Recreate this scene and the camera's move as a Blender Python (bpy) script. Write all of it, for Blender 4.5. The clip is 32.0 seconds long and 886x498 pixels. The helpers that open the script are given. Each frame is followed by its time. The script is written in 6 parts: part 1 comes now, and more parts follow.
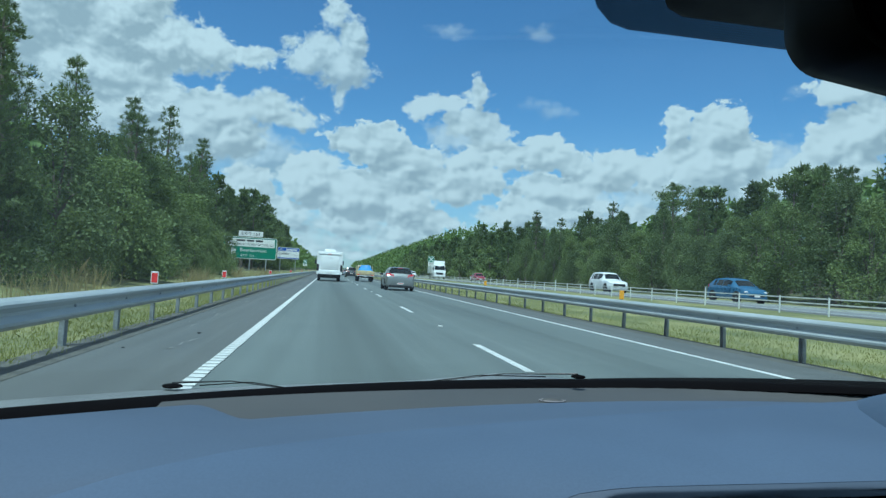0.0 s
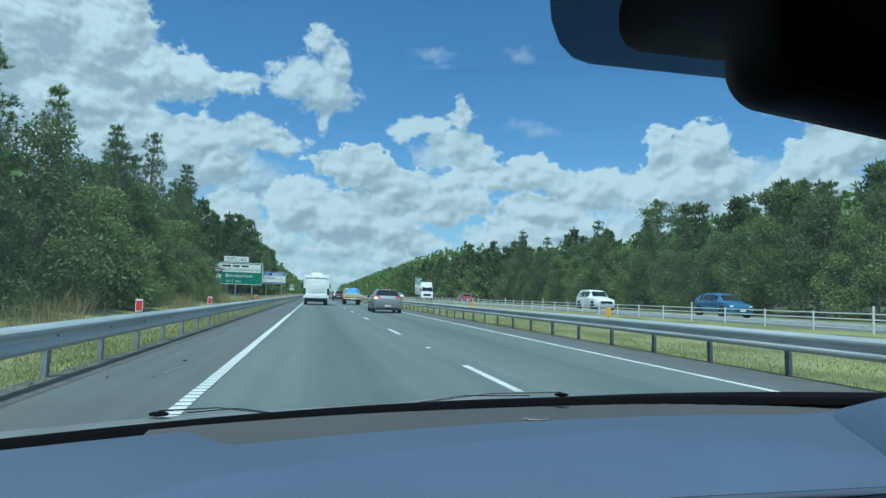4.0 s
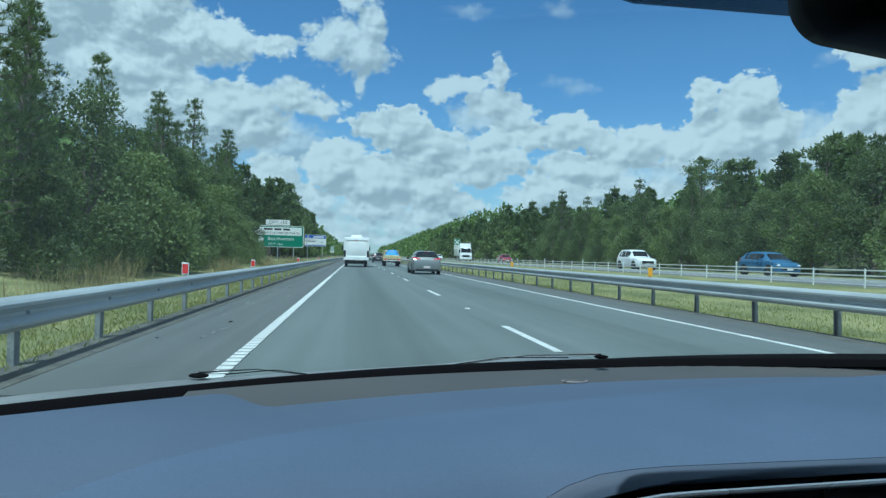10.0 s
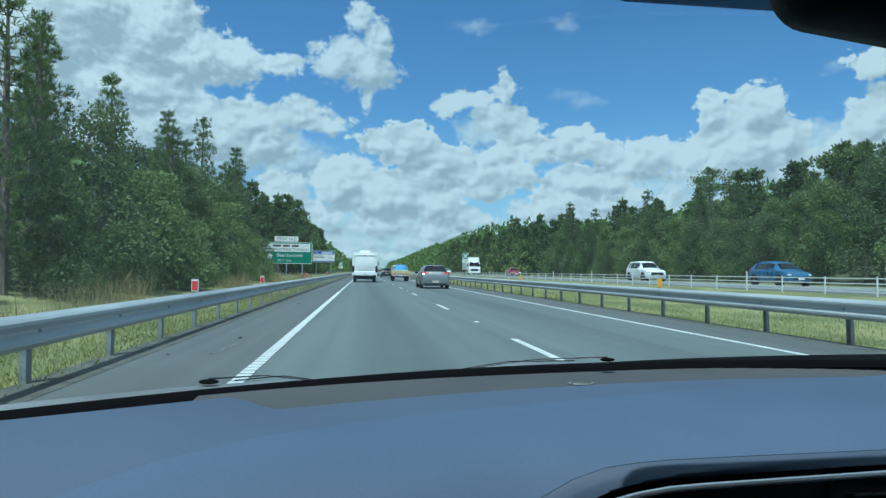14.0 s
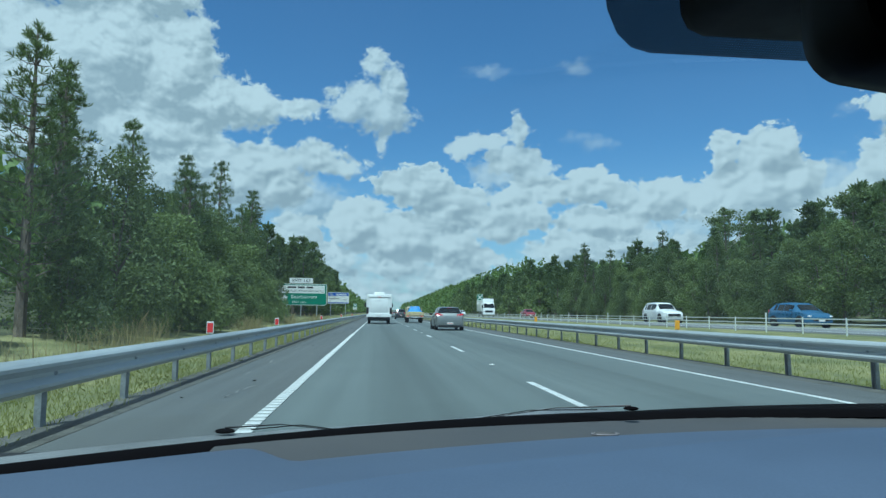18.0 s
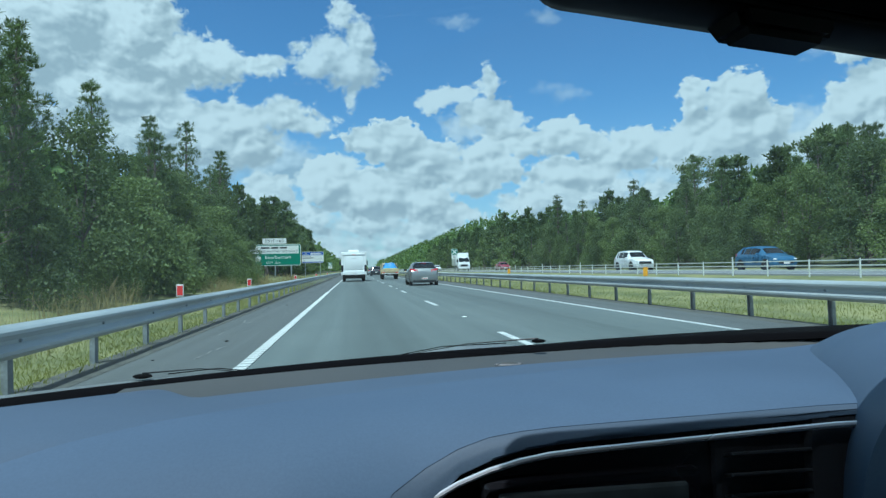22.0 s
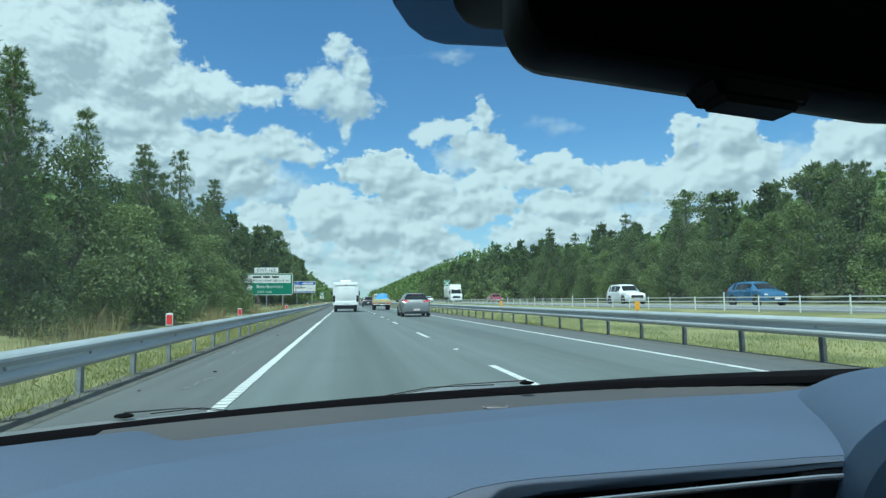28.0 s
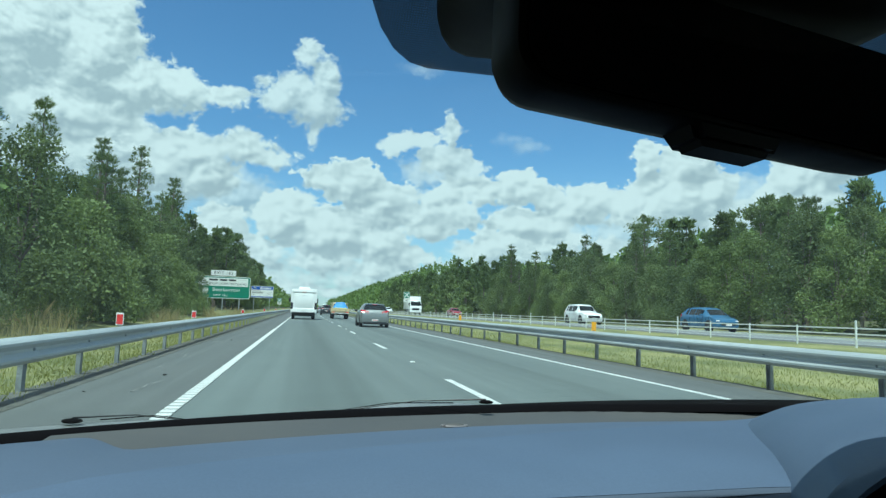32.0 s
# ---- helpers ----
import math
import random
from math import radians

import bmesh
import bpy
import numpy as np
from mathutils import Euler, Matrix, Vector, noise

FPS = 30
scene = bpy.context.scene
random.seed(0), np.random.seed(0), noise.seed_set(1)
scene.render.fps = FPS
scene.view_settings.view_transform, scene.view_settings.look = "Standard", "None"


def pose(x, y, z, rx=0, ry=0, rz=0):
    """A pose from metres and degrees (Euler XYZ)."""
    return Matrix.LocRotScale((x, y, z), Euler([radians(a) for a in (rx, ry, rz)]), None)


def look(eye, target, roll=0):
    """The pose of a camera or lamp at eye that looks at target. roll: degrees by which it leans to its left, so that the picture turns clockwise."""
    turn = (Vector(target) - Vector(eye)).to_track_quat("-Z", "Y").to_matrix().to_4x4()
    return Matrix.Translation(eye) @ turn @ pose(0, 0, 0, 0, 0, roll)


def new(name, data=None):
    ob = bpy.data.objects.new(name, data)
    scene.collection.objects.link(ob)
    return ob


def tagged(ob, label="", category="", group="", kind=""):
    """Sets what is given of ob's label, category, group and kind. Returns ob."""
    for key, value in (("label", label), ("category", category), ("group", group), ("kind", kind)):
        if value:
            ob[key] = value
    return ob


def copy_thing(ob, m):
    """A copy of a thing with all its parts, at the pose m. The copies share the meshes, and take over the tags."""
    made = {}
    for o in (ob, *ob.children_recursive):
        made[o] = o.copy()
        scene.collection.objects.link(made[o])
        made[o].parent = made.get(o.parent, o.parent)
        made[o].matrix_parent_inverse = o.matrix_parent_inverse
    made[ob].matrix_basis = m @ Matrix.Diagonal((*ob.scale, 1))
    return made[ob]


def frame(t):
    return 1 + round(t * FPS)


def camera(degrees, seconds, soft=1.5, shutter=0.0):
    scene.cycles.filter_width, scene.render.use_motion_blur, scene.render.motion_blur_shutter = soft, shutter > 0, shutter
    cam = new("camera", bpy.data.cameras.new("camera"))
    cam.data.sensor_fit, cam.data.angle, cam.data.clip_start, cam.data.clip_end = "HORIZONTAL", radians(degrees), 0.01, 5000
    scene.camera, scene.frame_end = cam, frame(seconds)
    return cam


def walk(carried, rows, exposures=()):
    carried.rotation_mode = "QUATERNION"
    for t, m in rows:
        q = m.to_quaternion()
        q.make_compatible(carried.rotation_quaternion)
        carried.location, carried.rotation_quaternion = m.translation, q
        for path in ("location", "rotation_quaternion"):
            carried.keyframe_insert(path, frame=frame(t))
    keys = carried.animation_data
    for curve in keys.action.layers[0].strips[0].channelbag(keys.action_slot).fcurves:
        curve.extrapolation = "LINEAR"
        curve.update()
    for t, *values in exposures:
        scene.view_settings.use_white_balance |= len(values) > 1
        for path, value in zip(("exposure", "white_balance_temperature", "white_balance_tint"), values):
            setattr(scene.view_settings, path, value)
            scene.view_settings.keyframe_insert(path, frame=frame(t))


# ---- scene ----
cam = camera(67.76, 32.0, soft=1.4)
# x to the right of the travel direction, y ahead along the road, z up from the asphalt
PATH = [
    (0.0, pose(-0.008, 0.014, 1.049, 92.36, -3.23, -9.94)),
    (0.5, pose(0.001, 0.013, 1.047, 92.71, -2.49, -10.00)),
    (1.0, pose(-0.001, 0.016, 1.054, 93.13, -2.64, -10.36)),
    (1.5, pose(0.003, -0.001, 1.047, 93.17, -2.16, -10.38)),
    (2.0, pose(0.006, -0.005, 1.039, 93.15, -1.64, -10.25)),
    (2.5, pose(0.008, -0.011, 1.037, 93.40, -1.94, -10.43)),
    (3.0, pose(-0.002, -0.015, 1.059, 93.82, -2.16, -10.78)),
    (3.5, pose(-0.006, -0.011, 1.055, 94.22, -2.05, -11.12)),
    (5.5, pose(0.000, 0.006, 1.047, 94.16, -1.45, -10.36)),
    (6.0, pose(-0.004, 0.009, 1.045, 93.46, -1.83, -10.00)),
    (6.5, pose(-0.000, 0.015, 1.042, 92.76, -1.57, -9.18)),
    (7.0, pose(-0.002, 0.017, 1.042, 92.49, -1.69, -8.78)),
    (7.5, pose(-0.003, 0.019, 1.048, 92.47, -1.53, -8.57)),
    (8.0, pose(0.004, 0.020, 1.044, 92.48, -1.29, -8.43)),
    (8.5, pose(0.007, 0.013, 1.040, 92.37, -1.17, -8.28)),
    (9.0, pose(0.004, 0.012, 1.044, 92.07, -1.86, -8.14)),
    (9.5, pose(0.001, 0.018, 1.051, 91.58, -1.77, -7.89)),
    (10.0, pose(0.003, 0.014, 1.051, 90.77, -1.50, -7.64)),
    (10.5, pose(0.003, 0.017, 1.045, 89.88, -1.35, -7.58)),
    (11.0, pose(0.006, 0.019, 1.036, 89.31, -1.41, -7.47)),
    (11.5, pose(0.002, 0.009, 1.044, 89.93, -1.63, -7.96)),
    (12.0, pose(-0.003, 0.008, 1.055, 91.15, -1.87, -8.24)),
    (12.5, pose(0.001, 0.005, 1.048, 91.97, -1.52, -8.38)),
    (13.0, pose(0.004, 0.004, 1.043, 92.30, -0.65, -8.21)),
    (13.5, pose(0.004, 0.001, 1.044, 92.16, -0.67, -7.96)),
    (14.0, pose(0.006, 0.003, 1.038, 92.00, -0.73, -6.90)),
    (14.5, pose(-0.008, 0.009, 1.050, 92.32, -0.76, -5.81)),
    (15.0, pose(-0.007, 0.010, 1.050, 93.30, -1.00, -5.78)),
    (15.5, pose(-0.006, 0.009, 1.056, 94.36, -0.92, -6.06)),
    (17.5, pose(-0.007, 0.021, 1.051, 95.65, -1.12, -5.79)),
    (18.0, pose(0.000, 0.010, 1.045, 95.57, -0.69, -5.66)),
    (18.5, pose(0.007, 0.002, 1.041, 95.59, -0.70, -6.32)),
    (19.0, pose(0.037, -0.011, 1.040, 95.29, -0.69, -10.30)),
    (19.5, pose(0.060, -0.013, 1.035, 94.03, 0.09, -9.44)),
    (20.0, pose(0.064, -0.025, 1.047, 93.69, 0.08, -8.59)),
    (20.5, pose(0.061, -0.023, 1.023, 92.70, 0.09, -8.06)),
    (21.0, pose(0.082, -0.022, 1.022, 91.94, 0.67, -7.87)),
    (21.5, pose(0.086, -0.031, 1.035, 91.67, 1.43, -7.65)),
    (22.0, pose(0.090, -0.029, 1.025, 91.69, 1.31, -7.75)),
    (22.5, pose(0.094, -0.029, 1.026, 91.77, 0.84, -7.93)),
    (23.0, pose(0.088, -0.033, 1.031, 92.00, -0.43, -8.58)),
    (23.5, pose(0.092, -0.024, 1.035, 92.17, -0.26, -8.58)),
    (24.0, pose(0.092, -0.016, 1.020, 92.71, -0.24, -8.90)),
    (24.5, pose(0.091, -0.031, 1.043, 93.98, -0.49, -9.35)),
    (25.0, pose(0.095, -0.031, 1.036, 94.73, 0.26, -9.10)),
    (25.5, pose(0.094, -0.033, 1.040, 94.62, 0.40, -8.97)),
    (27.5, pose(0.096, -0.034, 1.037, 94.39, 0.26, -8.65)),
    (28.0, pose(0.096, -0.030, 1.038, 94.39, 0.63, -8.42)),
    (28.5, pose(0.083, -0.035, 1.039, 94.69, -0.02, -8.28)),
    (29.0, pose(0.078, -0.037, 1.036, 95.09, -0.34, -8.11)),
    (29.5, pose(0.074, -0.037, 1.038, 95.49, -0.47, -7.82)),
    (30.0, pose(0.080, -0.036, 1.042, 95.66, 0.59, -7.56)),
    (30.5, pose(0.075, -0.039, 1.047, 95.95, -0.20, -7.53)),
    (31.0, pose(0.077, -0.037, 1.042, 96.03, -0.95, -7.91)),
    (31.5, pose(0.078, -0.038, 1.047, 95.91, -1.36, -8.97)),
    (32.0, pose(0.088, -0.032, 1.044, 95.51, -1.99, -11.96)),
]
walk(cam, PATH, exposures=[(0.0, 0.17, 5350, 2.0), (9.0, 0.17, 5350, 2.0), (14.0, 0.20, 5350, 2.0), (18.0, 0.09, 5350, 2.0), (20.0, 0.22, 5350, 2.0), (24.0, 0.25, 5400, 2.0), (28.0, 0.38, 5650, 0.0), (32.0, 0.45, 5850, -1.0)])

# ---- sky and sun ----
SUN_FROM = Vector((-0.20, -0.36, 0.86)).normalized()
sun = new("sun", bpy.data.lights.new("sun", "SUN"))
sun.data.energy, sun.data.angle, sun.data.color = 4.3, radians(0.55), (1.0, 0.95, 0.87)
sun.matrix_world = look(SUN_FROM * 50, (0, 0, 0))

# heaps of cumulus, far banks first: bearing, height, half width and half height in degrees
LOW_BANK = [(4.1, 2.7, 7.8, 1.1), (-2.7, 2.6, 5.8, 1.1), (12.0, 3.2, 6.7, 1.2), (20.5, 4.2, 6.3, 1.3), (28.1, 5.0, 5.7, 1.5), (36.1, 6.1, 5.3, 2.1), (-10.6, 3.8, 6.5, 2.3), (-18.5, 5.7, 6.4, 2.7)]
LOW_HEAPS = [(-1.0, 1.6, 6.0, 0.7), (10.0, 2.0, 6.0, 0.7), (22.0, 2.6, 6.0, 0.8), (-10.0, 2.4, 5.0, 0.9), (1.7, 4.1, 4.4, 1.2), (7.1, 3.7, 3.9, 1.0), (-4.6, 4.0, 3.8, 1.4), (14.9, 5.0, 2.9, 1.2), (19.6, 5.2, 3.7, 1.1), (25.1, 5.6, 3.5, 1.1)]
VEILED = [(-12.2, 9.3, 4.1, 2.8), (-6.2, 9.2, 3.4, 2.4), (33.9, 9.2, 3.4, 3.0), (37.3, 8.6, 2.5, 3.3), (26.4, 7.4, 2.6, 1.5), (31.5, 6.7, 2.8, 1.5), (23.0, 6.8, 3.0, 1.6), (10.4, 12.0, 3.0, 1.4)]
MIDDLE = [(2.1, 6.6, 4.4, 2.2), (-1.8, 7.4, 2.6, 2.2), (5.6, 6.1, 3.0, 2.0), (20.6, 6.1, 4.1, 1.3), (16.1, 5.7, 1.8, 1.5), (9.0, 4.6, 2.0, 1.0)]
LEFT_HEAP = [(-7.0, 6.3, 1.9, 2.0), (-6.2, 5.0, 2.0, 1.2), (-9.0, 4.6, 2.6, 1.0)]
FLAT_HEAPS = [(11.7, 8.6, 3.0, 1.3), (10.5, 7.2, 2.0, 0.9), (19.6, 8.0, 3.3, 1.4), (23.8, 9.3, 2.0, 1.3)]
SLOPED = [(3.7, 11.0, 2.8, 1.9), (1.5, 11.4, 2.3, 1.0), (6.6, 9.7, 2.8, 1.5), (9.2, 8.6, 1.8, 1.0), (5.6, 8.4, 2.6, 1.4)]
SHOULDER = [(18.3, 10.9, 2.2, 1.3), (14.9, 10.5, 2.2, 1.1), (20.8, 10.1, 1.5, 0.9), (12.2, 10.3, 1.9, 0.9), (24.3, 10.0, 1.9, 1.3), (27.1, 9.6, 1.6, 1.2)]
PLUME = [(11.4, 13.4, 2.0, 1.3), (11.9, 15.6, 1.0, 1.4), (9.4, 14.7, 1.5, 0.7), (7.4, 14.2, 1.0, 0.7), (13.4, 12.0, 1.6, 1.1)]
TOWER = [(29.0, 13.1, 1.1, 1.3), (32.3, 12.9, 2.0, 1.7), (31.2, 9.9, 3.6, 2.5), (34.0, 10.1, 1.5, 2.2), (28.6, 9.1, 1.6, 1.5), (34.5, 8.0, 2.6, 1.6)]
EAST_HEAP = [(39.8, 11.4, 1.6, 1.5), (40.8, 9.1, 2.6, 2.4), (38.6, 9.4, 1.6, 1.5), (42.4, 12.6, 2.2, 2.0), (41.0, 15.4, 2.0, 0.9)]
SCRAPS = [(19.0, 14.4, 1.2, 0.55), (17.8, 15.0, 1.2, 0.35), (9.6, 20.7, 1.1, 0.30), (38.3, 15.3, 0.9, 0.5), (17.4, 20.8, 1.0, 0.5)]
SHELF = [(-5.9, 13.2, 2.7, 1.3), (-3.4, 12.4, 1.8, 0.9), (-10.1, 12.3, 3.6, 1.7), (-12.3, 11.2, 4.0, 2.2), (-9.1, 10.5, 3.2, 1.8), (-15.0, 12.3, 3.5, 2.2), (-20.0, 11.0, 4.5, 2.2)]
ISLAND = [(-0.7, 21.0, 1.1, 1.2), (0.7, 19.0, 1.3, 2.0), (0.2, 16.9, 2.2, 1.5), (-3.0, 17.4, 1.9, 1.2), (-4.2, 18.6, 1.1, 0.6), (-1.5, 18.2, 1.5, 1.2), (0.2, 14.7, 0.4, 0.7)]
GREAT_HEAP = [(-17.5, 19.1, 3.6, 4.6), (-22.1, 20.0, 4.7, 4.3), (-15.2, 16.8, 3.8, 2.5), (-11.2, 16.9, 2.6, 1.5), (-7.6, 17.1, 2.2, 0.7), (-19.3, 14.4, 5.2, 2.4), (-26.5, 17.5, 4.9, 4.6), (-15.9, 21.9, 1.4, 1.3), (-26.2, 12.6, 4.5, 2.2), (-19.0, 24.6, 3.0, 2.2), (-13.3, 18.3, 1.3, 1.0), (-25.0, 25.0, 5.0, 3.0)]
# each bank with the softness of its edge and how much of the sky it hides
BANKS = [(LOW_BANK, 1.4, 0.9), (LOW_HEAPS, 0.7, 0.95), (VEILED, 1.1, 0.75), (MIDDLE, 0.36, 1.0), (LEFT_HEAP, 0.30, 1.0), (FLAT_HEAPS, 0.32, 1.0), (SLOPED, 0.30, 1.0), (SHOULDER, 0.30, 1.0),
         (PLUME, 0.42, 0.95), (TOWER, 0.30, 1.0), (EAST_HEAP, 0.32, 1.0), (SCRAPS, 1.0, 0.32), (SHELF, 0.6, 1.0), (ISLAND, 0.65, 0.92), (GREAT_HEAP, 0.55, 1.0)]


def link(tree, a, b):
    tree.links.new(a, b)


def math_node(tree, op, a, b=None, c=None, clamp=False):
    n = tree.nodes.new("ShaderNodeMath")
    n.operation, n.use_clamp = op, clamp
    for i, v in enumerate((a, b, c)):
        if v is None:
            continue
        if isinstance(v, (int, float)):
            n.inputs[i].default_value = v
        else:
            link(tree, v, n.inputs[i])
    return n.outputs[0]


def vec_node(tree, op, a, b=None, c=None):
    n = tree.nodes.new("ShaderNodeVectorMath")
    n.operation = op
    for i, v in enumerate((a, b, c)):
        if v is None:
            continue
        if isinstance(v, (tuple, list)):
            n.inputs[i].default_value = v
        else:
            link(tree, v, n.inputs[i])
    return n.outputs["Value"] if op == "LENGTH" else n.outputs[0]


def noise_node(tree, vec, scale, detail=4.0, rough=0.55, distort=0.0):
    n = tree.nodes.new("ShaderNodeTexNoise")
    n.inputs["Scale"].default_value, n.inputs["Detail"].default_value = scale, detail
    n.inputs["Roughness"].default_value, n.inputs["Distortion"].default_value = rough, distort
    if vec is not None:
        link(tree, vec, n.inputs["Vector"])
    return n


def mix_node(tree, fac, a, b):
    n = tree.nodes.new("ShaderNodeMix")
    n.data_type = "RGBA"
    for sock, v in ((n.inputs[0], fac), (n.inputs[6], a), (n.inputs[7], b)):
        if isinstance(v, (int, float)):
            sock.default_value = v
        elif isinstance(v, (tuple, list)):
            sock.default_value = (*v[:3], 1)
        else:
            link(tree, v, sock)
    return n.outputs[2]


def ramp_node(tree, fac, lo, hi, a=0.0, b=1.0, smooth=True):
    n = tree.nodes.new("ShaderNodeMapRange")
    n.interpolation_type = "SMOOTHSTEP" if smooth else "LINEAR"
    n.inputs[1].default_value, n.inputs[2].default_value = lo, hi
    n.inputs[3].default_value, n.inputs[4].default_value = a, b
    link(tree, fac, n.inputs[0])
    return n.outputs[0]


def heap_group(name, heaps):
    """Height of one bank of cloud heaps over a point given by its bearing and height in degrees."""
    g = bpy.data.node_groups.new(name, "ShaderNodeTree")
    g.interface.new_socket("Point", in_out="INPUT", socket_type="NodeSocketVector")
    g.interface.new_socket("Height", in_out="OUTPUT", socket_type="NodeSocketFloat")
    gi, go = g.nodes.new("NodeGroupInput"), g.nodes.new("NodeGroupOutput")
    best = None
    for az, el, ra, re in heaps:
        d = vec_node(g, "LENGTH", vec_node(g, "MULTIPLY_ADD", gi.outputs[0], (1 / ra, 1 / re, 0.0), (-az / ra, -el / re, 0.0)))
        k = min(ra, re) ** 0.75
        d = math_node(g, "MULTIPLY_ADD", d, -k, k)
        best = d if best is None else math_node(g, "SMOOTH_MAX", best, d, 0.25)
    link(g, best, go.inputs[0])
    return g


def billow_group(name, heads, grain, detail):
    """Round heads of several sizes over a ragged grain."""
    g = bpy.data.node_groups.new(name, "ShaderNodeTree")
    g.interface.new_socket("Point", in_out="INPUT", socket_type="NodeSocketVector")
    g.interface.new_socket("Height", in_out="OUTPUT", socket_type="NodeSocketFloat")
    gi, go = g.nodes.new("NodeGroupInput"), g.nodes.new("NodeGroupOutput")
    p = vec_node(g, "MULTIPLY", gi.outputs[0], (1.0, 1.3, 1.0))
    w = vec_node(g, "SUBTRACT", noise_node(g, p, 0.55, 3.0, 0.6).outputs["Color"], (0.5, 0.5, 0.5))
    p = vec_node(g, "MULTIPLY_ADD", w, (1.5, 1.5, 0), p)
    h = math_node(g, "MULTIPLY", math_node(g, "SUBTRACT", noise_node(g, p, 0.55, detail, 0.62).outputs["Fac"], 0.5), grain)
    for size, amount in heads:
        v = g.nodes.new("ShaderNodeTexVoronoi")
        v.feature = "SMOOTH_F1"
        v.inputs["Scale"].default_value, v.inputs["Smoothness"].default_value = size, 0.35
        link(g, p, v.inputs["Vector"])
        h = math_node(g, "ADD", h, math_node(g, "MULTIPLY", math_node(g, "SUBTRACT", 0.45, v.outputs["Distance"]), amount))
    link(g, h, go.inputs[0])
    return g


def build_world():
    w = bpy.data.worlds.new("world")
    scene.world = w
    w.use_nodes = True
    t = w.node_tree
    t.nodes.clear()
    out, bg = t.nodes.new("ShaderNodeOutputWorld"), t.nodes.new("ShaderNodeBackground")
    sky = t.nodes.new("ShaderNodeTexSky")
    sky.sky_type, sky.sun_disc = "NISHITA", False
    sky.sun_elevation = math.asin(SUN_FROM.z)
    sky.sun_rotation = math.atan2(SUN_FROM.x, SUN_FROM.y)
    sky.air_density, sky.dust_density, sky.ozone_density = 1.0, 0.4, 2.0
    co = t.nodes.new("ShaderNodeTexCoord")
    sep = t.nodes.new("ShaderNodeSeparateXYZ")
    link(t, co.outputs["Generated"], sep.inputs[0])
    az = math_node(t, "MULTIPLY", math_node(t, "ARCTAN2", sep.outputs[0], sep.outputs[1]), 57.2958)
    el = math_node(t, "MULTIPLY", math_node(t, "ARCSINE", sep.outputs[2]), 57.2958)
    comb = t.nodes.new("ShaderNodeCombineXYZ")
    link(t, az, comb.inputs[0]), link(t, el, comb.inputs[1])
    p = comb.outputs[0]
    # outlines pushed about by two sizes of eddies
    w1 = vec_node(t, "SUBTRACT", noise_node(t, p, 0.22, 2.0).outputs["Color"], (0.5, 0.5, 0.5))
    w2 = vec_node(t, "SUBTRACT", noise_node(t, p, 0.9, 3.0, 0.6).outputs["Color"], (0.5, 0.5, 0.5))
    q = vec_node(t, "MULTIPLY_ADD", w1, (1.8, 1.2, 0), p)
    q = vec_node(t, "MULTIPLY_ADD", w2, (0.9, 0.7, 0), q)

    def run(grp, vec):
        n = t.nodes.new("ShaderNodeGroup")
        n.node_tree = grp
        link(t, vec, n.inputs[0])
        return n.outputs[0]

    b0 = run(billow_group("billow_outline", ((0.30, 0.40), (0.75, 0.60), (1.7, 0.45), (3.8, 0.22)), 2.1, 9.0), p)
    heads = billow_group("billow_relief", ((0.34, 0.55), (0.80, 0.60), (1.9, 0.30)), 0.8, 5.0)
    b1 = run(heads, p)
    relief = math_node(t, "SUBTRACT", b1, run(heads, vec_node(t, "ADD", p, (-0.30, 0.42, 0.0))))
    broad = math_node(t, "SUBTRACT", b1, run(heads, vec_node(t, "ADD", p, (-0.9, 1.3, 0.0))))
    drift = noise_node(t, p, 0.16, 3.0).outputs["Fac"]

    blue = t.nodes.new("ShaderNodeVectorMath")
    blue.operation = "MULTIPLY"
    link(t, sky.outputs[0], blue.inputs[0])
    blue.inputs[1].default_value = SKY_GAIN
    # milky veil low over the horizon
    col = mix_node(t, ramp_node(t, el, 0.0, 15.0, 0.45, 0.0), blue.outputs[0], VEIL)

    def lay(col, here, over, soft, cover, gain):
        """One bank over what lies behind it: white heads, grey feet."""
        body = math_node(t, "MULTIPLY_ADD", b0, gain, here)
        mask = ramp_node(t, body, EDGE, EDGE + soft, 0.0, cover)
        lit = ramp_node(t, math_node(t, "SUBTRACT", here, over), -0.85, 0.75, 0.04, 0.92)
        lit = math_node(t, "MULTIPLY_ADD", relief, 1.1, lit)
        lit = math_node(t, "MULTIPLY_ADD", broad, 0.32, lit)
        lit = math_node(t, "MULTIPLY_ADD", math_node(t, "SUBTRACT", drift, 0.5), 0.7, lit, True)
        rim = ramp_node(t, body, EDGE, EDGE + 0.7, 0.32, 0.0)
        lit = math_node(t, "ADD", lit, rim, clamp=True)
        return mix_node(t, mask, col, mix_node(t, lit, SHADE, BRIGHT))

    for bank, soft, cover in BANKS:
        grp = heap_group("cloud_bank", bank)
        here = run(grp, q)
        over = run(grp, vec_node(t, "ADD", q, (-0.6, 1.2, 0.0)))
        col = lay(col, here, over, soft, cover, 0.95)
    # the rest of the sky carries the same broken cloud
    wide = noise_node(t, p, 0.07, 5.0, 0.6).outputs["Fac"]
    wide_up = noise_node(t, vec_node(t, "ADD", p, (-1.0, 2.0, 0)), 0.07, 5.0, 0.6).outputs["Fac"]
    side = ramp_node(t, math_node(t, "ABSOLUTE", math_node(t, "SUBTRACT", az, 10.0)), 38, 46)
    away = math_node(t, "SUBTRACT", math_node(t, "MAXIMUM", side, ramp_node(t, el, 31, 42)), 1.0)

